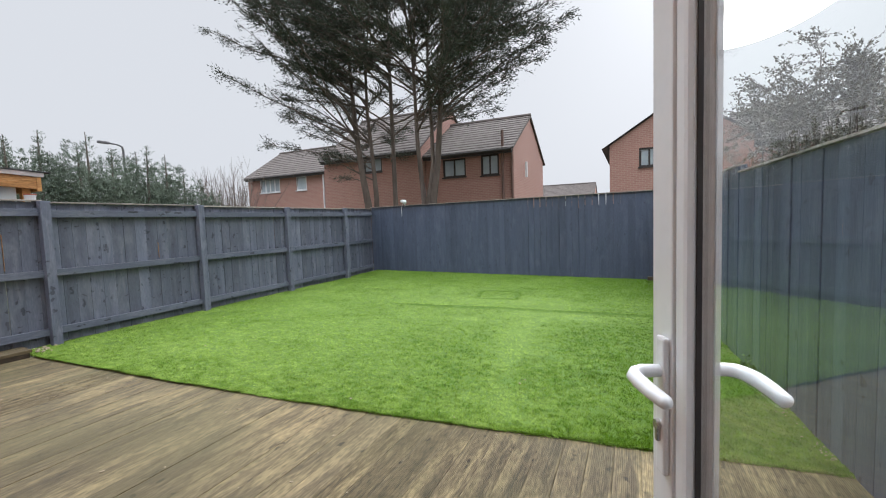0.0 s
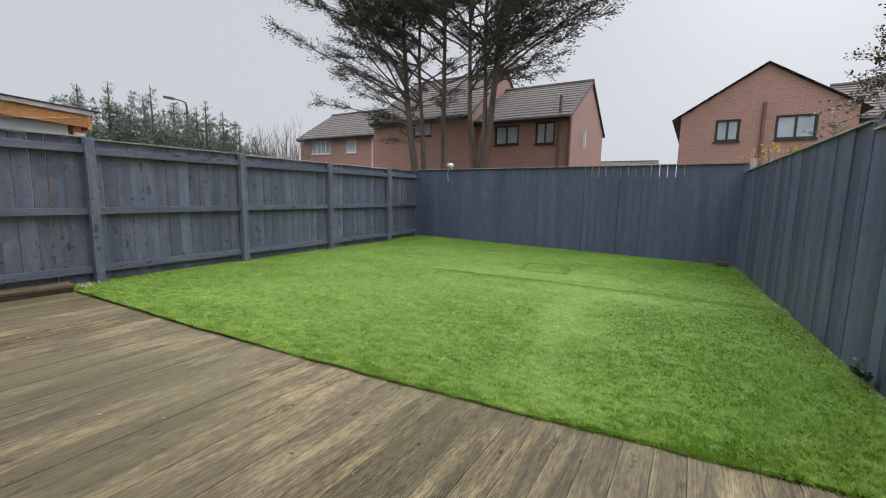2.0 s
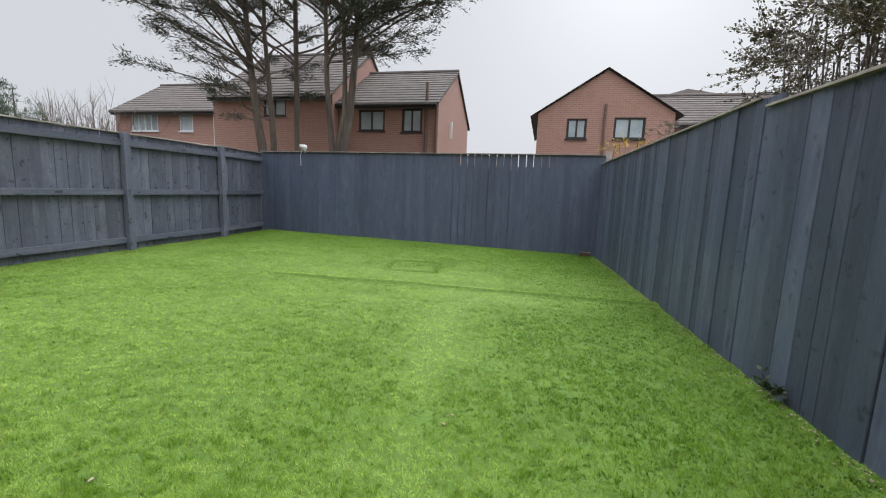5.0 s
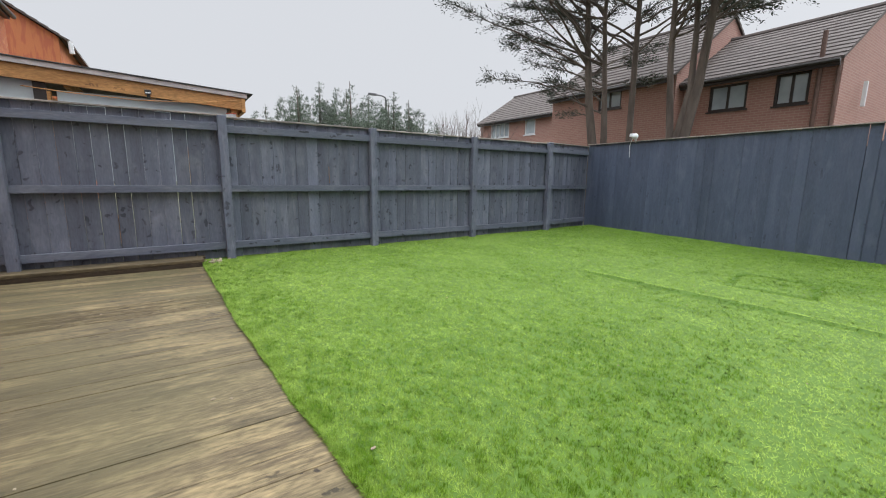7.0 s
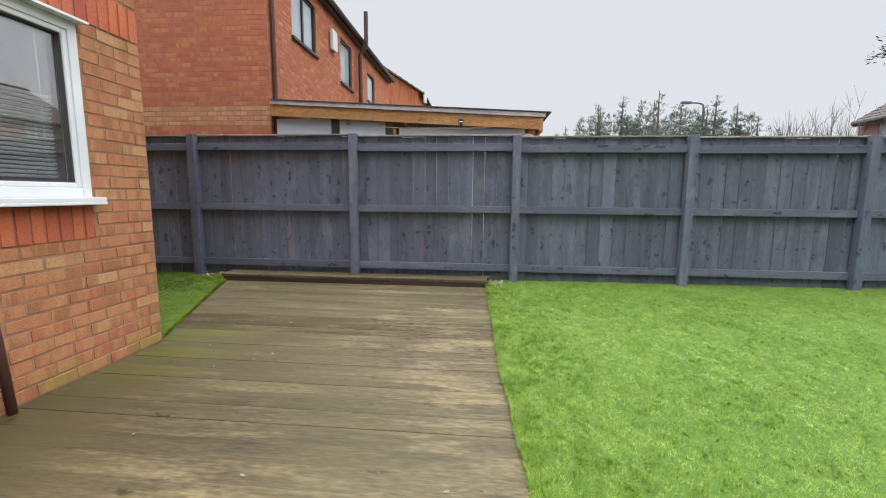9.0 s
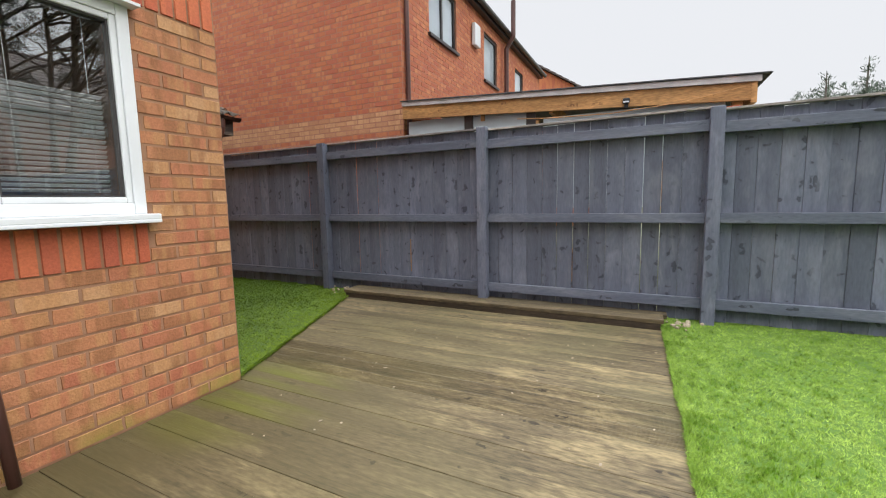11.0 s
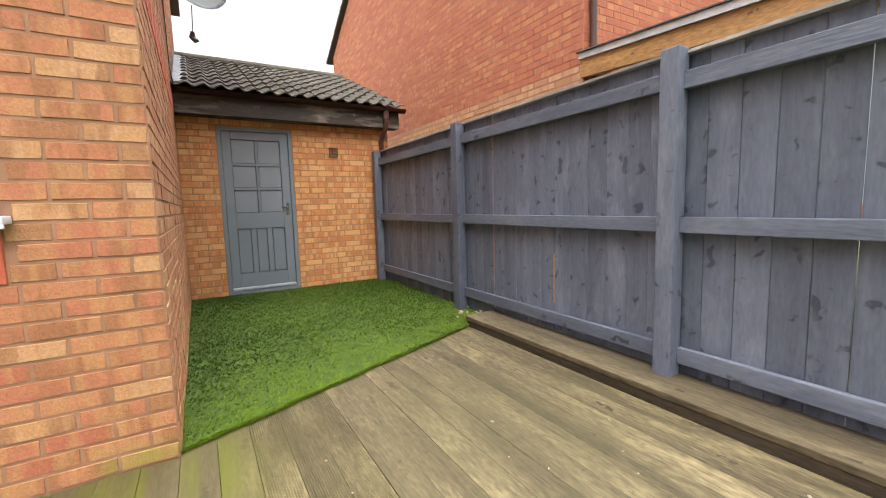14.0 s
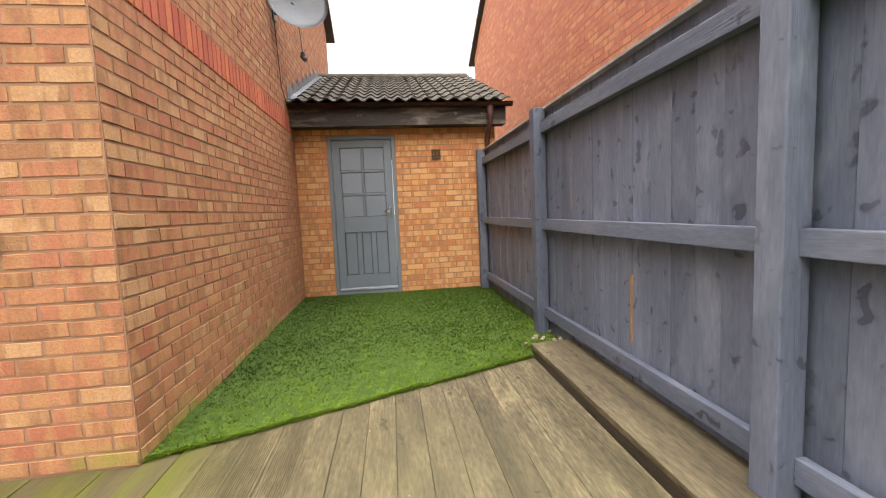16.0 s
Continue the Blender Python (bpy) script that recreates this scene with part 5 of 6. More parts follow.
part("downpipe", tubed([(NX - 0.09, NY + 0.05, NZ - 0.3), (NX - 0.09, NY + 0.05, 0)], 0.035, 10), BROWN_PVC, nb, "brown downpipe")
part("soil_pipe", tubed([(NX - 4.6, NY + 0.12, 1), (NX - 4.6, NY + 0.12, 4.7), (NX - 4.62, NY + 0.28, 4.95), (NX - 4.62, NY + 0.28, 5.75)], 0.055, 10), BROWN_PVC, nb, "brown soil vent pipe")
bm = bmesh.new()
box(bm, NX - 2.95, NX - 2.65, NY + 0.02, NY + 0.1, 4.2, 4.62, bevel=0.02)
part("alarm_box", bm, UPVC, nb, "white alarm box")

# second house further along
nb2 = empty("further_house", "red brick house with grey roof beyond the neighbour", "house")
bm = bmesh.new()
X2, Y2 = -20.0, -0.5
prof = [(Y2 - 8.5, 0), (Y2, 0), (Y2, 5.6), (Y2 - 4.25, 8.3), (Y2 - 8.5, 5.6)]
a = [bm.verts.new((X2, p[0], p[1])) for p in prof]
b = [bm.verts.new((X2 - 9, p[0], p[1])) for p in prof]
bm.faces.new(a)
bm.faces.new(b[::-1])
for i in range(5):
    bm.faces.new((a[i], b[i], b[(i + 1) % 5], a[(i + 1) % 5]))
part("wall", bm, BRICK_RED, nb2)
tiled_roof("roof", nb2, X2 - 9, X2 + 0.12, Y2 + 0.3, 5.5, Y2 - 4.25, 8.42, Y2 - 8.85, TILE_FAR)
part("barge_board", tubed([(X2 + 0.06, Y2 + 0.32, 5.1), (X2 + 0.06, Y2 + 0.3, 5.5)], 0.07, 6), UPVC, nb2)

# ---- neighbour's timber canopy ----
canopy = empty("timber_canopy", "pale pine lean-to canopy with frosted sheets against the neighbouring house", "canopy")
CX = -7.6


def sloped_box(x0, x1, y0, y1, za, zb, h):
    """A straight beam along y, from top height za at y0 to zb at y1."""
    bm = bmesh.new()
    vs = [bm.verts.new(p) for p in [(x0, y0, za - h), (x1, y0, za - h), (x1, y1, zb - h), (x0, y1, zb - h), (x0, y0, za), (x1, y0, za), (x1, y1, zb), (x0, y1, zb)]]
    for f in [(3, 2, 1, 0), (4, 5, 6, 7), (0, 1, 5, 4), (1, 2, 6, 5), (2, 3, 7, 6), (3, 0, 4, 7)]:
        bm.faces.new([vs[i] for i in f])
    return bm


part("side_beam", sloped_box(CX, CX + 0.05, -0.9, 3.2, 2.47, 2.24, 0.17), PINE, canopy, "pale pine beam")
part("far_beam", sloped_box(-10.6, -10.55, -0.9, 3.2, 2.47, 2.24, 0.17), PINE, canopy)
part("fascia_trim", sloped_box(CX + 0.052, CX + 0.075, -0.9, 3.28, 2.53, 2.30, 0.06), mat("weathered pale trim", (0.56, 0.51, 0.49), 0.7, bump=0.2), canopy, "weathered grey trim")
part("roof_sheet", sloped_box(-10.75, CX + 0.09, -0.92, 3.36, 2.545, 2.315, 0.012), FELT, canopy, "dark felted roof sheet")
for y in (0.3, 1.2, 2.1):
    part("rafter", boxed(-10.55, CX, y - 0.025, y + 0.025, 2.16, 2.30), PINE, canopy)
part("front_beam", boxed(-10.7, CX + 0.06, 3.2, 3.25, 2.04, 2.24), PINE, canopy)
for x, y in ((CX - 0.05, 3.1), (-10.5, 3.1), (CX - 0.05, 1.0)):
    part("post", boxed(x - 0.045, x + 0.045, y - 0.045, y + 0.045, -0.16, 2.1), PINE, canopy)
part("frosted_sheet", boxed(CX - 0.04, CX - 0.03, -0.85, 0.9, 1.0, 2.26), POLY, canopy, "frosted pale sheet")
part("frosted_sheet", boxed(CX - 0.04, CX - 0.03, 1.1, 3.0, 1.0, 2.12), POLY, canopy, "frosted pale sheet")
for y in (0.95, 0.1):
    part("upright", boxed(CX - 0.03, CX - 0.0, y - 0.06, y + 0.06, 1.0, 2.28), SCREEN_DARK, canopy)
lamp = empty("floodlight", "small black floodlight under the canopy beam", "lamp")
bm = boxed(CX + 0.05, CX + 0.09, 2.01, 2.085, 2.165, 2.22, bevel=0.008)
part("housing", bm, BLACK_PVC, lamp)
part("bracket", boxed(CX + 0.04, CX + 0.055, 2.03, 2.07, 2.12, 2.2), BLACK_PVC, lamp)
part("glass", boxed(CX + 0.09, CX + 0.093, 2.018, 2.077, 2.172, 2.187), UPVC, lamp)
cable = tagged(part("cable", tubed([(CX + 0.08, 3.15, 2.2), (CX + 0.085, 2.6, 2.11), (CX + 0.085, 1.9, 2.07), (CX + 0.085, 1.2, 2.09), (CX + 0.085, 0.8, 2.12)], 0.006, 6), PINE), "thin pale cable hanging along the canopy beam", "cable")

# ---- houses behind the back fence ----
# brick of the far houses, its red paled to carry the fog's haze
BRICK_HAZED = brick_mat("far red brick", [(0.39, 0.215, 0.175), (0.39, 0.215, 0.175)], blotch=(0.35, 0.185, 0.15))


def far_brick_relief(m, scale):
    """Courses of brick in the far walls' material."""
    n, l = m.node_tree.nodes, m.node_tree.links
    b = n["Principled BSDF"]
    geo = n.new("ShaderNodeNewGeometry")
    sep, comb, add = n.new("ShaderNodeSeparateXYZ"), n.new("ShaderNodeCombineXYZ"), n.new("ShaderNodeMath")
    l.new(geo.outputs["Position"], sep.inputs[0])
    l.new(sep.outputs["X"], add.inputs[0])
    l.new(sep.outputs["Y"], add.inputs[1])
    l.new(add.outputs[0], comb.inputs[0])
    l.new(sep.outputs["Z"], comb.inputs[1])
    t = n.new("ShaderNodeTexBrick")
    t.inputs["Scale"].default_value = scale
    t.inputs["Brick Width"].default_value, t.inputs["Row Height"].default_value = 0.225, 0.075
    t.inputs["Mortar Size"].default_value = 0.01
    t.inputs["Color1"].default_value = (0.34, 0.185, 0.15, 1)
    t.inputs["Color2"].default_value = (0.27, 0.145, 0.118, 1)
    t.inputs["Mortar"].default_value = (0.38, 0.275, 0.235, 1)
    l.new(comb.outputs[0], t.inputs["Vector"])
    old = b.inputs["Base Color"].links[0].from_socket
    mx = n.new("ShaderNodeMix")
    mx.data_type = "RGBA"
    mx.inputs[0].default_value = 0.7
    l.new(old, mx.inputs[6])
    l.new(t.outputs["Color"], mx.inputs[7])
    l.new(mx.outputs[2], b.inputs["Base Color"])
    return m


far_brick_relief(BRICK_HAZED, 1.0)


def house_block(name, parent, x0, x1, y0, y1, eave, ridge, ridge_along="x", windows=(), frame_mat=None, roof=True, over=0.3):
    """Walls with a pitched roof; windows (x0, x1, z0, z1, lights) are cut through the wall that faces the garden."""
    holes = [(w[0] - x0, w[1] - x0, w[2] + 0.2, w[3] + 0.2) for w in windows]
    wall = part(name, panel_wall((x0, y0, -0.2), (1, 0, 0), (0, -1, 0), x1 - x0, eave + 0.2, holes, 0.25), BRICK_HAZED, parent)
    bm = bmesh.new()
    box(bm, x0, x0 + 0.25, y0 + 0.25, y1, -0.2, eave)
    box(bm, x1 - 0.25, x1, y0 + 0.25, y1, -0.2, eave)
    box(bm, x0 + 0.25, x1 - 0.25, y1 - 0.25, y1, -0.2, eave)
    if ridge_along == "x":
        tri = [(y0, eave), (y1, eave), ((y0 + y1) / 2, ridge)]
        for xa, xb in ((x0, x0 + 0.25), (x1 - 0.25, x1)):
            a = [bm.verts.new((xa, p[0], p[1])) for p in tri]
            b = [bm.verts.new((xb, p[0], p[1])) for p in tri]
            bm.faces.new(a[::-1])
            bm.faces.new(b)
            for i in range(3):
                bm.faces.new((a[i], a[(i + 1) % 3], b[(i + 1) % 3], b[i]))
    else:
        tri = [(x0, eave), (x1, eave), ((x0 + x1) / 2, ridge)]
        for ya, yb in ((y0, y0 + 0.25), (y1 - 0.25, y1)):
            a = [bm.verts.new((p[0], ya, p[1])) for p in tri]
            b = [bm.verts.new((p[0], yb, p[1])) for p in tri]
            bm.faces.new(a)
            bm.faces.new(b[::-1])
            for i in range(3):
                bm.faces.new((a[i], b[i], b[(i + 1) % 3], a[(i + 1) % 3]))
    part("gable", bm, BRICK_HAZED, parent)
    for w in windows:
        simple_window(parent, (0, y0, 0), (1, 0, 0), (0, -1, 0), *w, frame_mat or SCREEN_DARK, bar=0.07)
    if ridge_along == "x":
        tiled_roof("roof", parent, x0 - 0.08, x1 + 0.08, y0 - over, eave - 0.1, (y0 + y1) / 2, ridge + 0.08, y1 + over, TILE_FAR)
        part("eaves_board", boxed(x0, x1, y0 - over + 0.04, y0 - over + 0.08, eave - 0.3, eave - 0.09), SCREEN_DARK, parent)
        part("gutter", tubed([(x0, y0 - over, eave - 0.16), (x1, y0 - over, eave - 0.16)], 0.06, 8), SCREEN_DARK, parent)
    else:
        bmr = bmesh.new()
        xm = (x0 + x1) / 2
        for xe in (x0 - over, x1 + over):
            v = [bmr.verts.new(p) for p in [(xe, y0 - 0.12, eave - 0.12), (xm, y0 - 0.12, ridge + 0.08), (xm, y1, ridge + 0.08), (xe, y1, eave - 0.12)]]
            bmr.faces.new(v)
        bmesh.ops.solidify(bmr, geom=bmr.faces[:], thickness=0.1)
        part("roof", bmr, TILE_FAR, parent, "dark tiled pitched roof")
    return wall


h1 = empty("semi_house", "red brick semi-detached house with dark windows behind the tree", "house")
house_block("wall", h1, -8.6, -4.4, 17.7, 24.0, 4.5, 6.36, "x", [(-7.72, -6.6, 3.38, 4.2, 2), (-5.88, -5.05, 3.34, 4.24, 2)])
house_block("wall", h1, -14.2, -8.62, 17.2, 24.5, 4.75, 7.3, "x", [(-11.75, -10.7, 3.88, 4.8, 2)])
FAR_PIPE = mat("red brown pipe", (0.17, 0.1, 0.08), 0.6, bump=0.1)
part("downpipe", tubed([(-4.45, 17.62, 4.3), (-4.45, 17.62, 0)], 0.05, 8), FAR_PIPE, h1)
part("vent_pipe", tubed([(-4.85, 17.6, 1.0), (-4.85, 17.6, 5.2)], 0.06, 8), FAR_PIPE, h1)
part("wall_lamp", boxed(-4.29, -4.2, 19.3, 19.4, 3.3, 4.0), UPVC, h1)
h0 = empty("end_house", "red brick house with white windows and a long brown roof", "house")
house_block("wall", h0, -23.0, -14.6, 20.0, 26.0, 4.72, 6.6, "x", [(-21.95, -20.2, 3.62, 4.52, 4), (-18.85, -18.0, 3.62, 4.5, 1)], UPVC)
part("white_downpipe", tubed([(-16.6, 19.9, 4.5), (-16.6, 19.9, 0)], 0.05, 8), UPVC, h0)
h2 = empty("gabled_house", "brown brick gabled house with a hipped side wing in the fog", "house")
house_block("wall", h2, -0.66, 4.28, 19.0, 27.0, 4.28, 5.85, "y", [(0.45, 1.2, 3.32, 4.08, 2), (2.18, 3.3, 3.32, 4.12, 2)])
house_block("wall", h2, 4.32, 12.0, 20.2, 26.0, 4.15, 5.68, "x", [(6.2, 7.3, 3.1, 3.7, 2)])
bm = bmesh.new()
hip = [bm.verts.new(p) for p in [(3.6, 23.4, 5.5), (9.4, 23.4, 5.5), (9.4, 28.0, 4.2), (3.6, 28.0, 4.2), (6.0, 24.0, 6.28), (6.3, 26.5, 6.28)]]
for f in ((0, 1, 4), (1, 2, 5, 4), (2, 3, 5), (3, 0, 4, 5), (3, 2, 1, 0)):
    bm.faces.new([hip[i] for i in f])
part("hipped_roof", bm, TILE_FAR, h2, "brown hipped roof behind the side wing")
part("downpipe", tubed([(1.83, 18.93, 4.6), (1.83, 18.93, 0)], 0.05, 8), FAR_PIPE, h2)
h3 = empty("distant_house", "small distant brick house with grey roof", "house")
house_block("wall", h3, -10.5, -4.0, 52, 58, 3.6, 5.4, "x", [(-8, -7, 2.6, 3.4, 2)])

# ---- trees ----
def spray_mesh(name, seeds, material, parent, rng, per, size, spread, droop=0.2, label="", slim=1.0):
    """Many small pointed leaf sprays round the seed points (position, outward direction)."""
    cnt = len(seeds) * per
    P = np.repeat(np.array([s[0] for s in seeds], np.float32), per, 0)
    D = np.repeat(np.array([s[1] for s in seeds], np.float32), per, 0)
    P = P + rng.normal(0, spread, (cnt, 3)) * np.array([1, 1, 0.55])
    D = D + rng.normal(0, 0.42, (cnt, 3))
    D[:, 2] -= droop
    D /= np.linalg.norm(D, axis=1, keepdims=True) + 1e-6
    S = np.cross(D, rng.normal(0, 1, (cnt, 3)))
    S /= np.linalg.norm(S, axis=1, keepdims=True) + 1e-6
    L = (size * rng.uniform(0.5, 1.4, cnt))[:, None]
    W = L * slim * rng.uniform(0.16, 0.3, cnt)[:, None]
    co = np.stack([P, P + D * L * 0.45 + S * W, P + D * L, P + D * L * 0.45 - S * W], 1).astype(np.float32)
    me = bpy.data.meshes.new(name)
    me.vertices.add(cnt * 4)
    me.vertices.foreach_set("co", co.ravel())
    me.loops.add(cnt * 4)
    me.loops.foreach_set("vertex_index", np.arange(cnt * 4, dtype=np.int32))
    me.polygons.add(cnt)
    me.polygons.foreach_set("loop_start", np.arange(0, cnt * 4, 4, dtype=np.int32))
    me.update(calc_edges=True)
    me.materials.append(material)
    ob = new(name, me)
    ob.parent = parent
    if label:
        ob["label"] = label
    return ob


def big_conifer():
    tree = empty("conifer_tree", "tall multi-stemmed dark conifer behind the back fence", "tree")
    rng = random.Random(11)
    TY = 12.6
    stems = [[(-8.2, TY, -0.2), (-8.25, TY, 2.1), (-8.45, TY, 3.2), (-8.64, TY, 4.85), (-8.75, TY, 6.5), (-8.9, TY, 9.5), (-8.8, TY, 12)],
             [(-8.0, TY + 0.1, -0.2), (-7.95, TY + 0.1, 2.3), (-8.03, TY + 0.1, 3.5), (-8.12, TY, 5.4), (-8.1, TY, 8), (-8.0, TY, 12.5)],
             [(-7.25, TY + 0.3, -0.2), (-7.29, TY + 0.3, 2.15), (-7.25, TY + 0.2, 5.9), (-7.2, TY + 0.1, 9), (-7.1, TY, 13)],
             [(-6.0, TY, -0.2), (-6.0, TY, 2.15), (-6.16, TY, 3.9), (-6.2, TY, 5.8), (-6.3, TY, 9), (-6.4, TY, 12.5)],
             [(-5.85, TY - 0.1, -0.2), (-5.8, TY - 0.1, 2.0), (-5.62, TY, 3.2), (-5.62, TY, 4.4), (-5.7, TY, 6.2), (-5.6, TY, 9), (-5.5, TY, 11.5)],
             [(-5.75, TY, -0.2), (-5.66, TY, 2.1), (-5.45, TY, 3.3), (-5.3, TY, 4.8), (-5.22, TY, 6.2), (-5.0, TY, 8.5), (-4.9, TY, 11)]]
    stems = [[(p[0] - 0.14, p[1], p[2]) for p in s] for s in stems]
    for s in stems:
        r0 = 0.15 if s is stems[0] or s is stems[5] else 0.11
        n = len(s)
        part("trunk", tubed(s, [r0 * (1 - 0.85 * i / (n - 1)) for i in range(n)], 10), BARK, tree, smooth=True)
    bm = bmesh.new()
    seeds = []
    for s in stems:
        for k in range(66):
            low = 2.8 if s in stems[:2] else 4.3
            z = low + (11.5 - low) * rng.random() ** 0.9
            base = Vector((table(z, [(p[2], p[0]) for p in s]), table(z, [(p[2], p[1]) for p in s]), z))
            side = base.x + 6.9
            ang = rng.gauss(math.pi if side < 0 else 0.0, 1.1)
            d = Vector((math.cos(ang), math.sin(ang) * 0.8, 0))
            reach = table(z, [(2.6, 1.5), (3.3, 3.0), (4.5, 4.2), (6.5, 4.4), (9, 3.2), (11.5, 1.0)]) * rng.uniform(0.35, 1.0)
            reach *= 1.42 if d.x < 0 else 1.08
            rise = rng.uniform(0.15, 0.6) if z < 3.6 else rng.uniform(0.3, 0.9)
            pts = [base]
            for i in range(1, 9):
                f = i / 8
                pts.append(base + d * reach * f + Vector((rng.gauss(0, 0.05), rng.gauss(0, 0.05), reach * (rise * f - 0.2 * f * f + 0.08 * f ** 4) + rng.gauss(0, 0.03))))
            tube(bm, pts, [0.027 * (1 - 0.88 * i / 8) * (0.5 + reach / 5) for i in range(9)], 5, cap=False)
            bare = 0.38 if z < 4.5 else 0.2
            for q in range(int((6 + reach * 6) * table(z, [(2.7, 0.5), (4, 0.8), (6, 1.25), (12, 1.5)]))):
                f = bare + (1 - bare) * rng.random() ** 0.8
                g = min(7.999, f * 8)
                p = pts[int(g)].lerp(pts[int(g) + 1], g % 1)
                sd = Vector((-d.y, d.x, 0)) * rng.choice((-1, 1)) * rng.uniform(0.1, 0.8) + d * rng.uniform(0.5, 1.0) + Vector((0, 0, rng.uniform(-0.3, 0.65)))
                ln = rng.uniform(0.2, 0.8) * (1.25 - f * 0.6)
                tip = p + sd * ln
                tube(bm, [p, p.lerp(tip, 0.5) + Vector((0, 0, 0.03)), tip], [0.009, 0.006, 0.003], 3, cap=False)
                for w in range(4):
                    seeds.append((tuple(p.lerp(tip, 0.25 + 0.25 * w)), tuple(sd.normalized())))
            seeds.append((tuple(pts[-1]), tuple(d)))
    part("branchwork", bm, BARK, tree, "thin bare inner limbs")
    spray_mesh("crown", seeds, NEEDLE, tree, np.random.default_rng(4), 7, 0.095, 0.085, -0.1, "feathery dark green foliage", 0.5)
    return tree


big_conifer()


def hedge_conifer(seed, label):
    """A dense pointed garden conifer about 5 m tall, base at its origin."""
    tree = empty("hedge_conifer", label, "tree", "row of conifers")
    rng = random.Random(seed)
    h = 5.1
    part("trunk", tubed([(0, 0, -0.2), (0.05, 0, h * 0.5), (0, 0.03, h)], [0.12, 0.07, 0.01], 7), BARK, tree)
    seeds = []
    for tip in range(12):
        ox, oy, th = (0, 0, h) if tip == 0 else (rng.uniform(-1.1, 1.1), rng.uniform(-1.1, 1.1), h * rng.uniform(0.66, 0.93))
        for k in range(150):
            z = (1 - 0.78 * rng.random() ** 0.75) * th
            r = (1 - z / th) * rng.uniform(0.2, 1.0) * 1.35 + 0.01
            a = rng.uniform(0, math.tau)
            seeds.append(((ox + r * math.cos(a), oy + r * math.sin(a), z), (math.cos(a) * 0.7, math.sin(a) * 0.7, 0.6)))
    spray_mesh("crown", seeds, NEEDLE_HAZED, tree, np.random.default_rng(seed), 13, 0.11, 0.055, -0.25, "dense foliage, paled to blue-green for haze", 0.38)
    return tree


firsts = [hedge_conifer(s, "pointed conifer in a misty row beyond the fence, haze in its blue-green colour") for s in (21, 22, 23)]
rng = random.Random(3)
spots = [(-20.5, 7.4, 1.02), (-21, 8.6, 1.1), (-20.4, 9.9, 1.12), (-21.2, 11.2, 1.04), (-20.5, 12.3, 1.08), (-21, 13.4, 1.04), (-21.5, 14.6, 0.95), (-22, 15.9, 0.82), (-22.5, 6.4, 0.9), (-22.5, 10.5, 1.1), (-22.5, 12.9, 1.08), (-22.3, 8.0, 1.05)]
for i, (x, y, sc) in enumerate(spots):
    m = pose(x, y, -0.1, 0, 0, rng.uniform(0, 360)) @ Matrix.Scale(sc, 4)
    if i < 3:
        firsts[i].matrix_basis = m
    else:
        c = copy_thing(firsts[i % 3], Matrix.Identity(4))
        c.matrix_basis = m


def bare_tree(x, y, h, seed, scale=1.0):
    tree = empty("bare_tree", "leafless pale shrub tree with upright twigs in the mist", "tree", at=(x, y, -0.1))
    rng = random.Random(seed)
    bm = bmesh.new()
    for k in range(60):
        a, lean = rng.uniform(0, math.tau), abs(rng.gauss(0, 0.28))
        p = Vector((rng.gauss(0, 0.3), rng.gauss(0, 0.3), 0))
        hh = h * rng.uniform(0.6, 1.0)
        d = Vector((math.cos(a) * lean, math.sin(a) * lean, 1))
        pts = [p + d * hh * f + Vector((rng.gauss(0, 0.05), rng.gauss(0, 0.05), 0)) for f in (0, 0.3, 0.6, 1)]
        tube(bm, pts, [0.03, 0.022, 0.014, 0.004], 4, cap=False)
        for q in range(6):
            b = pts[1].lerp(pts[3], rng.uniform(0, 0.9))
            e = b + Vector((rng.gauss(0, 0.3), rng.gauss(0, 0.3), rng.uniform(0.4, 1.0)))
            tube(bm, [b, b.lerp(e, 0.5), e], [0.01, 0.008, 0.003], 3, cap=False)
    part("branchwork", bm, TWIG, tree)
    part("trunk", tubed([(0, 0, -0.1), (0, 0, 0.6)], [0.2, 0.14], 8), BARK, tree)


bare_tree(-22.3, 18.4, 5.7, 5)
bare_tree(-22.8, 17.2, 5.2, 6)

lamp_post = empty("street_lamp", "grey street lamp on a tall post in the mist", "street lamp")
part("post", tubed([(-30, 16.4, -0.1), (-30, 16.4, 6.7), (-30, 16.35, 6.95), (-30, 16.1, 7.05), (-30, 15.6, 7.08)], [0.09, 0.07, 0.06, 0.05, 0.05], 8), GREYMETAL, lamp_post)
part("lantern", boxed(-30.12, -29.88, 15.0, 15.62, 7.0, 7.16, bevel=0.04), GREYMETAL, lamp_post)

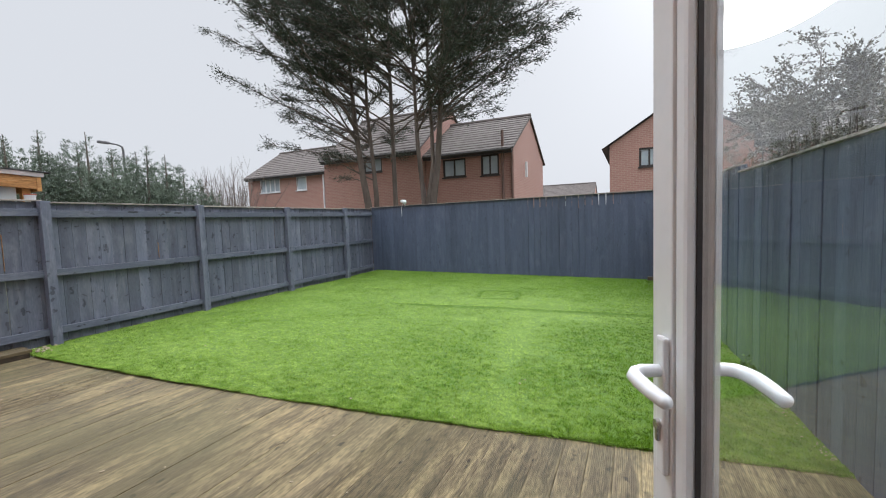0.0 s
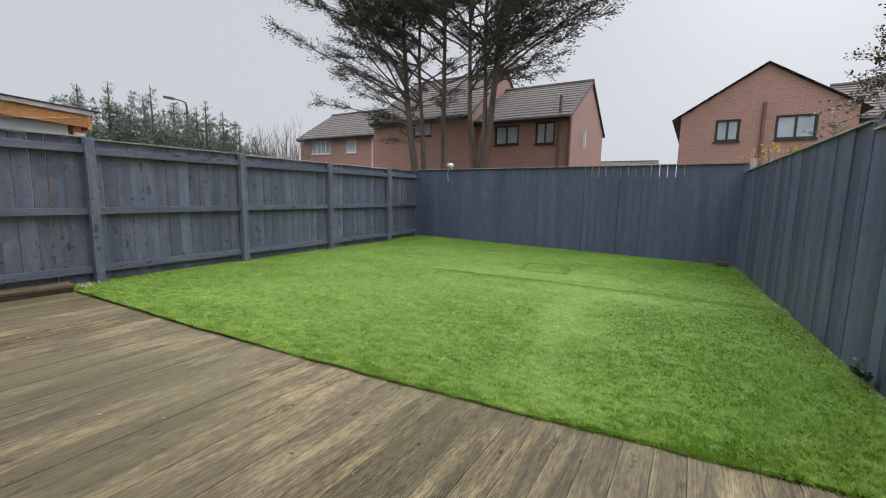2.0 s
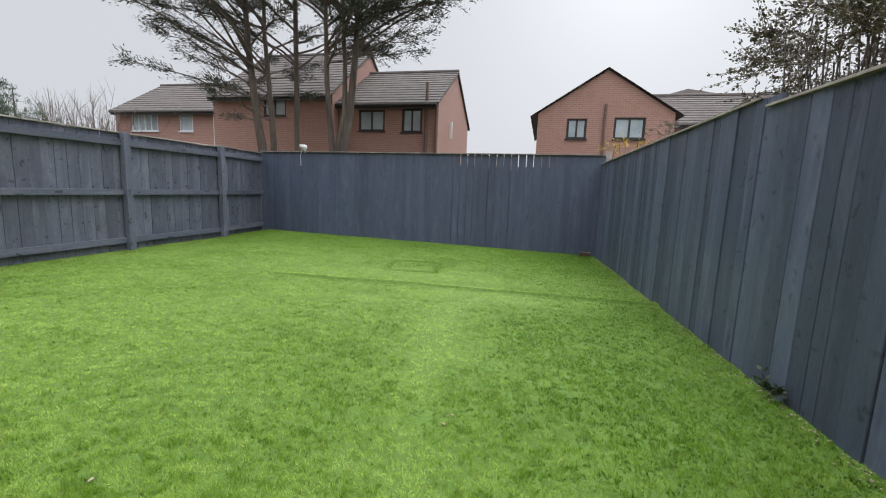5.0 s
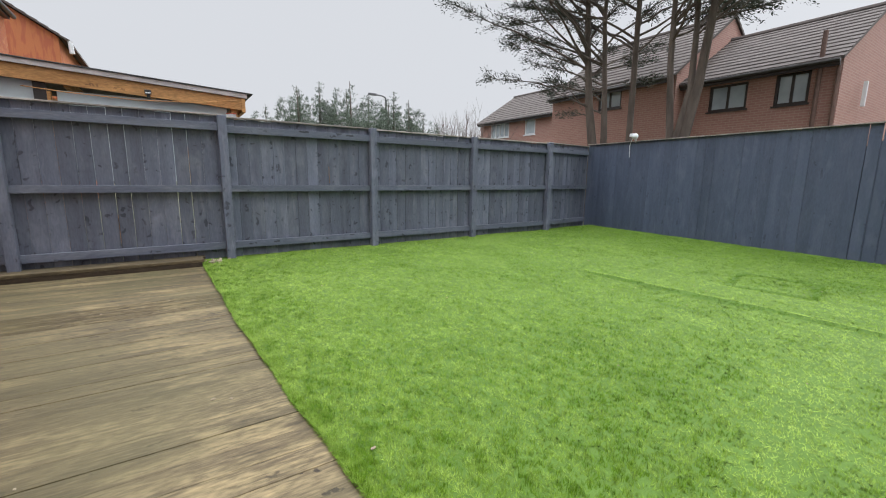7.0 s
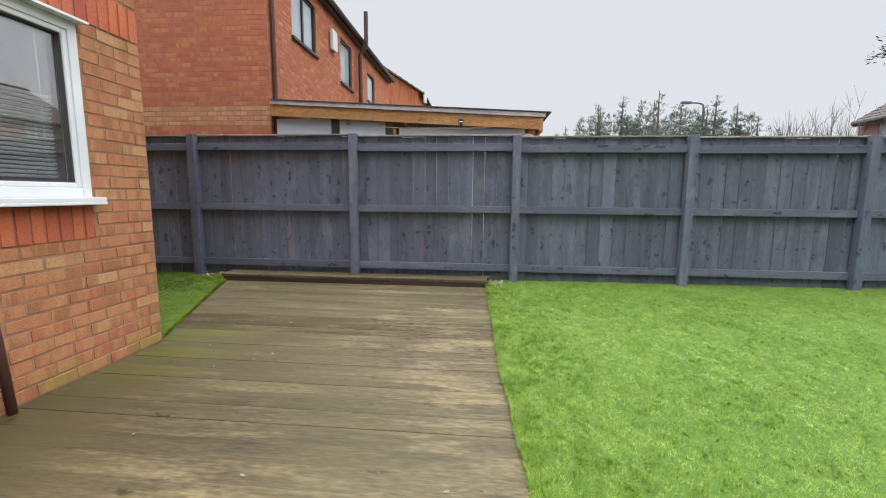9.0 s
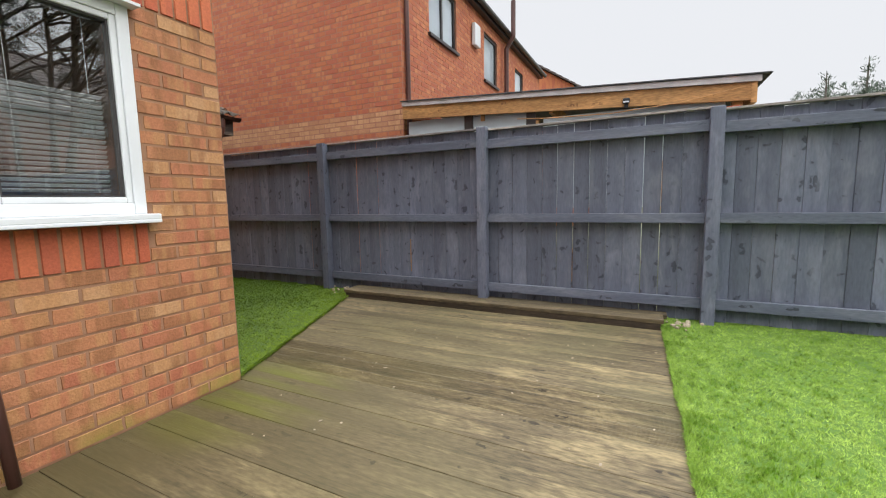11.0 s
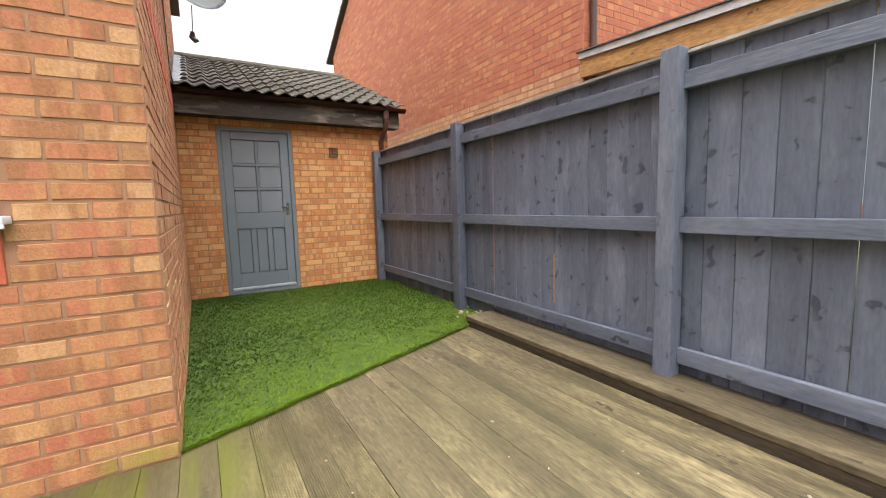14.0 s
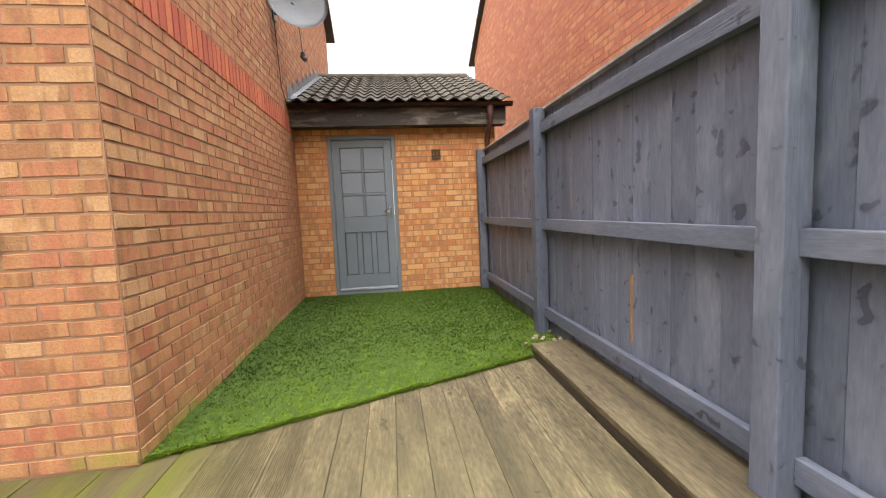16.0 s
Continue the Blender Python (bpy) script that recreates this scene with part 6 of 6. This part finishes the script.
# shrub over the right-hand fence
def shrub(name, label, centre, size, seed, count, leaf_mat, twigs=26, foot=0.35):
    """Arching stems from a wide foot, with side twigs and small leaves along them."""
    sh = empty(name, label, "shrub")
    rng = random.Random(seed)
    c = Vector(centre)
    bm = bmesh.new()
    seeds = []
    for k in range(twigs):
        a, f = rng.uniform(0, math.tau), rng.uniform(0.15, 1) ** 0.7
        out = Vector((math.cos(a), math.sin(a), 0))
        top = c + Vector((out.x * size[0] * f, out.y * size[1] * f, size[2] * (1.1 - 1.0 * f * f) * rng.uniform(0.55, 1.0)))
        base = Vector((c.x + out.x * foot * rng.random(), c.y + out.y * foot * 1.6 * rng.random(), -0.1))
        crown = Vector((lerp(base.x, top.x, 0.45), lerp(base.y, top.y, 0.45), lerp(c.z, top.z, 0.75) + 0.12 * f))
        pts = [base, base.lerp(crown, 0.6), crown, crown.lerp(top, 0.55) + Vector((0, 0, 0.06 * f)), top]
        pts = [pts[0]] + [p + Vector((rng.gauss(0, 0.035), rng.gauss(0, 0.035), rng.gauss(0, 0.02))) for p in pts[1:]]
        tube(bm, pts, [0.009, 0.007, 0.005, 0.0035, 0.0015], 4, cap=False)
        for q in range(count):
            g = rng.uniform(0.38, 0.999) * 4
            p = pts[int(g)].lerp(pts[int(g) + 1], g % 1)
            d = (out * rng.uniform(0.1, 1.0) + Vector((rng.gauss(0, 0.6), rng.gauss(0, 0.6), rng.gauss(0.25, 0.5)))).normalized()
            e = p + d * rng.uniform(0.08, 0.3)
            mid = p.lerp(e, 0.5) + Vector((0, 0, 0.015))
            tube(bm, [p, mid, e], [0.0026, 0.002, 0.001], 3, cap=False)
            for w in range(8):
                seeds.append((tuple(p.lerp(e, (w + 1) / 8)), tuple(d)))
    part("stemwork", bm, BARK, sh)
    spray_mesh("leaves", seeds, leaf_mat, sh, np.random.default_rng(seed), 3, 0.024, 0.012, -0.1, slim=1.3)
    return sh


shrub("cotoneaster_shrub", "brown-green small-leaved shrub spilling over the fence", (1.95, 5.2, 1.85), (0.95, 1.35, 1.1), 8, 20, LEAF, 64, 0.5)
shrub("forsythia", "yellow flowering shrub behind the back fence", (1.35, 11.0, 2.0), (0.35, 0.3, 0.3), 9, 4, BLOSSOM, 9)
shrub("thin_shrub", "thin brown twiggy shrub behind the fence corner", (2.5, 11.6, 2.3), (0.8, 0.5, 0.6), 10, 3, LEAF, 14)

shed = empty("garden_shed", "dark blue-grey timber shed with a felt roof beyond the fence", "shed")
part("walls", boxed(1.95, 3.9, 1.3, 3.3, -0.16, 1.95), SHED, shed)
bm = bmesh.new()
for s in (-1, 1):
    v = [bm.verts.new(p) for p in [(1.85, 2.3, 2.5), (4.0, 2.3, 2.5), (4.0, 2.3 + s * 1.15, 1.93), (1.85, 2.3 + s * 1.15, 1.93)]]
    bm.faces.new(v)
bmesh.ops.solidify(bm, geom=bm.faces[:], thickness=0.03)
part("roof", bm, FELT, shed, "black felt roof")
bm = bmesh.new()
a = [bm.verts.new((1.95, y, z)) for y, z in ((1.3, 1.95), (3.3, 1.95), (2.3, 2.46))]
b = [bm.verts.new((2.0, v.co.y, v.co.z)) for v in a]
bm.faces.new(a)
bm.faces.new(b[::-1])
part("gable", bm, SHED, shed)

# ---- timber step along the fence ----
step = empty("timber_step", "weathered two-plank timber step along the fence", "step")
for i, (x0, x1) in enumerate(((-6.325, -6.125), (-6.47, -6.33))):
    part("tread_plank", boxed(x0, x1, -0.92 - 0.03 * i, 2.46 + 0.03 * i, 0.052 - 0.006 * i, 0.086 - 0.006 * i, bevel=0.005), SLEEPER, step)
part("riser", boxed(-6.16, -6.13, -0.9, 2.44, -0.05, 0.051, bevel=0.004), RISER, step, "dark riser board")
part("bearer", boxed(-6.45, -6.165, 2.3, 2.44, -0.05, 0.045), SLEEPER, step)
rubble = empty("rubble", "crumbled pale concrete at the end of the step", "rubble")
rng = random.Random(12)
for cx, cy, n in ((-6.24, 2.6, 22), (-6.36, -1.14, 16)):
    for k in range(n):
        bm = bmesh.new()
        bmesh.ops.create_icosphere(bm, subdivisions=1, radius=rng.uniform(0.008, 0.024))
        for v in bm.verts:
            v.co *= rng.uniform(0.7, 1.25)
        c = part("stone", bm, STONE, rubble)
        c.matrix_local = pose(cx + rng.gauss(0, 0.09), cy + rng.gauss(0, 0.07), 0.03, 0, 0, rng.uniform(0, 360))

# small light fitting on the back fence
ball = empty("security_light", "small white security light on top of the fence", "lamp")
bm = bmesh.new()
bmesh.ops.create_uvsphere(bm, u_segments=14, v_segments=10, radius=0.06)
o = part("head", bm, UPVC, ball, smooth=True)
o.matrix_local = pose(-5.52, BACK_Y - 0.05, 1.97)
part("arm", tubed([(-5.52, BACK_Y - 0.02, 1.86), (-5.52, BACK_Y - 0.04, 1.95)], 0.02, 8), UPVC, ball)
part("shade", boxed(-5.62, -5.54, BACK_Y - 0.1, BACK_Y - 0.02, 1.96, 2.03, bevel=0.015), UPVC, ball)
part("cable", tubed([(-5.57, BACK_Y - 0.06, 1.93), (-5.63, BACK_Y - 0.04, 1.8), (-5.62, BACK_Y - 0.035, 1.56)], 0.006, 6), UPVC, ball)
bucket = empty("bucket", "small white bucket with a red rim on the canopy ledge", "bucket")
bm = tubed([(-7.3, 3.02, 1.84), (-7.3, 3.02, 1.96)], [0.05, 0.065], 14)
part("pail", bm, UPVC, bucket)
part("rim", tubed([(-7.3, 3.02, 1.96), (-7.3, 3.02, 1.975)], [0.067, 0.067], 14), BRICK_SOLDIER, bucket, "red rim")
part("ledge", boxed(-7.56, -7.22, 2.9, 3.14, 1.8, 1.84), PINE, canopy)
brick = tagged(part("loose_brick", boxed(0.5, 0.7, 9.9, 10.0, 0.0, 0.07, bevel=0.006), COBBLE), "loose dark weathered brick by the fence corner", "brick")

# pale chips and fallen bits scattered on deck and turf
bm = bmesh.new()
rng = random.Random(55)
for k in range(170):
    x, y = rng.uniform(-5.95, 1.1), rng.uniform(-0.5, 9.5) if rng.random() < 0.5 else rng.uniform(0.2, 2.4)
    if y < 0.1 and x > -4.3:
        continue
    z = turf_z(x, y) + 0.014 if y > lawn_edge(x) else 0.004
    r = rng.uniform(0.003, 0.008)
    m = pose(x, y, z, 0, 0, rng.uniform(0, 360)) @ Matrix.Diagonal((r * rng.uniform(0.6, 2.2), r, r * 0.5, 1))
    bmesh.ops.create_icosphere(bm, subdivisions=1, radius=1, matrix=m)
tagged(part("debris", bm, STONE), "pale chips and crumbs scattered on deck and lawn", "debris", kind="stuff")

# ---- fences ----
fence_left = empty("timber_fence", "dark blue-grey painted close-board fence with posts and rails", "fence")
fence_back = empty("timber_fence", "dark blue-grey painted board fence across the back", "fence")
fence_right = empty("timber_fence", "dark blue-grey painted board fence along the lawn", "fence")


def board(name, x, y, width, z0, z1, yaw, parent, material, cache={}, thick=0.02):
    """One fence board standing at (x, y), with its worn bevelled edges."""
    key = (round(width, 2), round(z1 - z0, 2), material.name)
    me = cache.get(key)
    if me is None:
        h, w, t, e = key[1], key[0] / 2, thick / 2, 0.003 if material is not FENCE_SMOOTH else 0.0008
        vs = []
        for z in (0, h):
            vs += [(-w, -t + e, z), (-w + e, -t, z), (w - e, -t, z), (w, -t + e, z), (w, t, z), (-w, t, z)]
        fs = [(i, (i + 1) % 6, 6 + (i + 1) % 6, 6 + i) for i in range(6)] + [(5, 4, 3, 2, 1, 0), (6, 7, 8, 9, 10, 11)]
        me = bpy.data.meshes.new(name)
        me.from_pydata(vs, [], fs)
        me.materials.append(material)
        cache[key] = me
    o = new(name, me)
    o.parent = parent
    o.matrix_local = pose(x, y, z0, 0, 0, yaw)
    return o


rng = random.Random(77)
ends = POSTS + [(10.2, 1.84)]
for i, (py, top) in enumerate(POSTS):
    bm = boxed(-6.43, -6.33, py - 0.05, py + 0.05, -0.15, top + 0.005, bevel=0.006)
    part("post", bm, FENCE, fence_left)
for (ya, za), (yb, zb) in zip(ends, ends[1:]):
    bend = 0.2 if ya > 8 else 0.0
    zm = (za + zb) / 2
    yaw = math.degrees(math.atan2(bend, yb - ya))
    for z0, z1, th in ((0.15, 0.24, 0.04), (0.885, 0.97, 0.05), (zm - 0.195, zm - 0.105, 0.05)):
        L = math.hypot(bend, yb - ya) - 0.1
        bm = boxed(0, th, 0.05, 0.05 + L, z0, z1, bevel=0.004)
        r = part("rail", bm, FENCE_RAIL, fence_left)
        r.matrix_local = pose(-6.435, ya, 0, 0, 0, yaw)
    y = ya
    while y < yb - 0.02:
        w = min(rng.uniform(0.142, 0.158), yb - y)
        f = (y + w / 2 - ya) / (yb - ya)
        board("board", -6.452 - bend * f - rng.uniform(0, 0.011), y + w / 2, w - rng.choice((0.001, 0.001, 0.002, 0.001, 0.006) if 0.7 < y < 2.7 else (0.001, 0.001, 0.002, 0.004)), 0.03 + rng.uniform(-0.02, 0.01), zm - 0.015 + rng.uniform(-0.004, 0.004), 90 + yaw, fence_left, FENCE, thick=0.012)
        y += w
        if -1.5 < y < yb - 0.1 and rng.random() < (0.12 if y < 3 else 0.03):  # unpainted lap laid bare where a board shrank
            low = rng.choice((0.3, 0.55, 1.0))
            high = low + rng.uniform(0.2, 0.55)
            for z in ((low, min(high, 0.88)), (max(low, 0.975), min(high, zm - 0.2))):
                if z[1] - z[0] > 0.06:
                    part("bare_edge", boxed(-6.47, -6.4415 - bend * f, y - 0.0014, y + 0.0014, z[0], z[1]), BARE, fence_left, "bare orange timber edge")
    bm = boxed(-0.045, 0.03, 0, math.hypot(bend, yb - ya), zm - 0.012, zm + 0.006, bevel=0.003)
    c = part("capping", bm, CAPPING, fence_left, "pale weathered capping strip")
    c.matrix_local = pose(-6.44, ya, 0, 0, 0, yaw)

x = -6.66
while x < 0.8:
    w = rng.uniform(0.14, 0.155)
    gap = 0.014 if -2.2 < x < 0.1 and rng.random() < 0.75 else 0.0
    top = table(x, [(-6.7, 1.86), (0.8, 1.91)])
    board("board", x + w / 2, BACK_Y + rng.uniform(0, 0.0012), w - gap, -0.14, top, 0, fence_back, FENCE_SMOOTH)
    x += w
    if gap > 0.01:
        part("cover_strip", boxed(x - gap / 2 + 0.0005, x + 0.0065, BACK_Y - 0.0065, BACK_Y + 0.006, -0.14, 1.66), FENCE_SMOOTH, fence_back)
bm = bmesh.new()
box(bm, -6.66, 0.82, BACK_Y + 0.03, BACK_Y + 0.07, 1.45, 1.6)
box(bm, -6.66, 0.82, BACK_Y + 0.03, BACK_Y + 0.07, 0.35, 0.44)
box(bm, -6.66, 0.82, BACK_Y + 0.03, BACK_Y + 0.07, 0.85, 0.94)
part("rail", bm, FENCE_RAIL, fence_back)
part("rear_board", boxed(-6.6, 0.8, BACK_Y + 0.0155, BACK_Y + 0.0285, -0.1, 1.6), FENCE_SMOOTH, fence_back)
bm = sloped_box(-0.03, 0.045, 0, 7.5, 1.876, 1.926, 0.016)
c = part("capping", bm, CAPPING, fence_back, "pale weathered capping strip")
c.matrix_local = pose(-6.66, BACK_Y + 0.0, 0, 0, 0, -90)

RYAW = math.degrees(math.atan2(0.066, 1.0))
y = BACK_Y - 0.02
while y > 0.05:
    w = rng.uniform(0.1, 0.165)
    top = table(y, [(4.95, 1.765), (4.96, 1.835), (10.2, 1.74)])
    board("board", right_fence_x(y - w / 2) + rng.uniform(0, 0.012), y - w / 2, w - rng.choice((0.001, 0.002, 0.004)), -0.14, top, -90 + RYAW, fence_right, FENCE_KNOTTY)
    y -= w
bm = bmesh.new()
for z in (0.35, 0.9, 1.45):
    box(bm, 0.03, 0.07, 0, 10.2, z, z + 0.09)
c = part("rail", bm, FENCE_RAIL, fence_right)
c.matrix_local = pose(right_fence_x(0.02), 0.02, 0, 0, 0, RYAW)
bm = sloped_box(-0.025, 0.05, 5.0, 10.2, 1.85, 1.756, 0.016)
c = part("capping", bm, CAPPING, fence_right, "pale weathered capping strip")
c.matrix_local = pose(right_fence_x(0.02), 0.02, 0, 0, 0, RYAW)
bm = sloped_box(-0.025, 0.05, 0.1, 4.93, 1.783, 1.783, 0.016)
c = part("capping", bm, CAPPING, fence_right, "pale weathered capping strip")
c.matrix_local = pose(right_fence_x(0.02), 0.02, 0, 0, 0, RYAW)
part("corner_post", boxed(0.86, 0.96, BACK_Y + 0.02, BACK_Y + 0.12, -0.1, 2.0, bevel=0.006), CAPPING, fence_right, "bare pale corner post")

# weed at the foot of the right-hand fence
weed = empty("weed", "small dark leafy weed at the fence foot", "plant")
WEED = Vector((right_fence_x(4.4) - 0.04, 4.4, 0.02))
rng = random.Random(41)
bm = bmesh.new()
seeds = []
for k in range(9):
    a = rng.uniform(0, math.tau)
    tip = WEED + Vector((-abs(math.cos(a)) * 0.06, math.sin(a) * 0.08, rng.uniform(0.03, 0.12)))
    tube(bm, [WEED, WEED.lerp(tip, 0.5) + Vector((0, 0, 0.02)), tip], [0.002, 0.0015, 0.001], 4, cap=False)
    seeds += [(tuple(WEED.lerp(tip, f)), (math.cos(a), math.sin(a), 0.4)) for f in (0.5, 0.75, 1.0)]
part("stems", bm, BARK, weed)
spray_mesh("leaves", seeds, mat("weed leaf", (0.035, 0.06, 0.02), 0.6, bump=0, island=0.3), weed, np.random.default_rng(41), 4, 0.035, 0.012, -0.1, slim=1.4)

# crumbled soil along the foot of the right-hand fence
bm = bmesh.new()
rng = random.Random(66)
for k in range(560):
    y = rng.uniform(3.0, 10.1)
    x = right_fence_x(y) - 0.02 - abs(rng.gauss(0, 0.045))
    r = rng.uniform(0.002, 0.006)
    m = pose(x, y, turf_z(x, y) + 0.012, 0, 0, rng.uniform(0, 360)) @ Matrix.Diagonal((r * rng.uniform(0.7, 1.8), r, r * 0.7, 1))
    bmesh.ops.create_icosphere(bm, subdivisions=1, radius=1, matrix=m)
tagged(part("fence_foot_soil", bm, STONE), "crumbs of soil and grit along the fence foot", "soil", kind="stuff")

# ---- deck boards ----
deck = empty("deck", "weathered brown timber deck with algae beside the house", "deck", kind="structure")
bm = bmesh.new()
for y in (0.15, 0.7, 1.3, 1.9, 2.4):
    box(bm, -6.11, 1.35, y - 0.03, y + 0.03, -0.14, -0.03)
part("joists", bm, SLEEPER, deck)
rng = random.Random(31)
x = -6.128
while x < 1.36:
    w = 0.142
    xm = x + w / 2
    y0 = 0.012 if xm > CORNER_X else -(CORNER_X - xm) * 0.42 - 0.03
    y1 = lawn_edge(xm) + 0.06
    bm = bmesh.new()
    a, b, t = -w / 2 + 0.0008, w / 2 - 0.0008, 0.028
    grooved = xm > -1.3 or -4.72 < xm < -4.3
    prof = [(a, -t), (a, -0.0014), (a + 0.0014, 0)]
    if grooved:
        n = 13
        step_w = (b - a - 0.014) / n
        for k in range(n):
            s = a + 0.007 + k * step_w
            prof += [(s, 0), (s + step_w * 0.35, 0), (s + step_w * 0.5, -0.0025), (s + step_w * 0.85, -0.0025)]
    prof += [(b - 0.0014, 0), (b, -0.0014), (b, -t)]
    ra = [bm.verts.new((p[0], y0, p[1])) for p in prof]
    rb = [bm.verts.new((p[0], y1, p[1])) for p in prof]
    for i in range(len(prof) - 1):
        bm.faces.new((ra[i], ra[i + 1], rb[i + 1], rb[i]))
    bm.faces.new(ra[::-1])
    bm.faces.new(rb)
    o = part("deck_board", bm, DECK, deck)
    o.matrix_local = pose(xm, 0, rng.uniform(-0.003, 0.001), 0, rng.uniform(-0.4, 0.4), 0)
    x += w

# ---- bricks of the house walls ----
rear_bricks = brick_rows(REAR_W, HOUSE_TOP + 0.1, REAR_HOLES + [(along(WIN_X1), along(WIN_X0), 0.97, 1.18), (along(WIN_X1) - 0.08, REAR_W, 2.25, 2.47)], start=1)
near = [b for b in rear_bricks if b[0] > along(-2.6) and 0.1 < b[2] < 2.5]
single_bricks(near, REAR_O, REAR_U, REAR_N, BRICK, wall_rear)
joined_bricks("brickwork", [b for b in rear_bricks if not (b[0] > along(-2.6) and 0.1 < b[2] < 2.5) and b[2] > 0.1], REAR_O, REAR_U, REAR_N, BRICK_ISLAND, wall_rear)
side_bricks = brick_rows(SIDE_W, HOUSE_TOP + 0.1, [(0.0, 3.55, 2.25, 2.47)], start=0)
near = [b for b in side_bricks if b[0] < 2.1 and 0.1 < b[2] < 2.25]
single_bricks(near, SIDE_O, SIDE_U, SIDE_N, BRICK, wall_side)
joined_bricks("brickwork", [b for b in side_bricks if not (b[0] < 2.1 and 0.1 < b[2] < 2.25) and b[2] > 0.1], SIDE_O, SIDE_U, SIDE_N, BRICK_ISLAND, wall_side)
single_bricks(brick_rows(GW_X1 - GW_X0, 2.42, G_HOLES), G_O, G_U, G_N, BRICK_GARAGE, wall_garage)
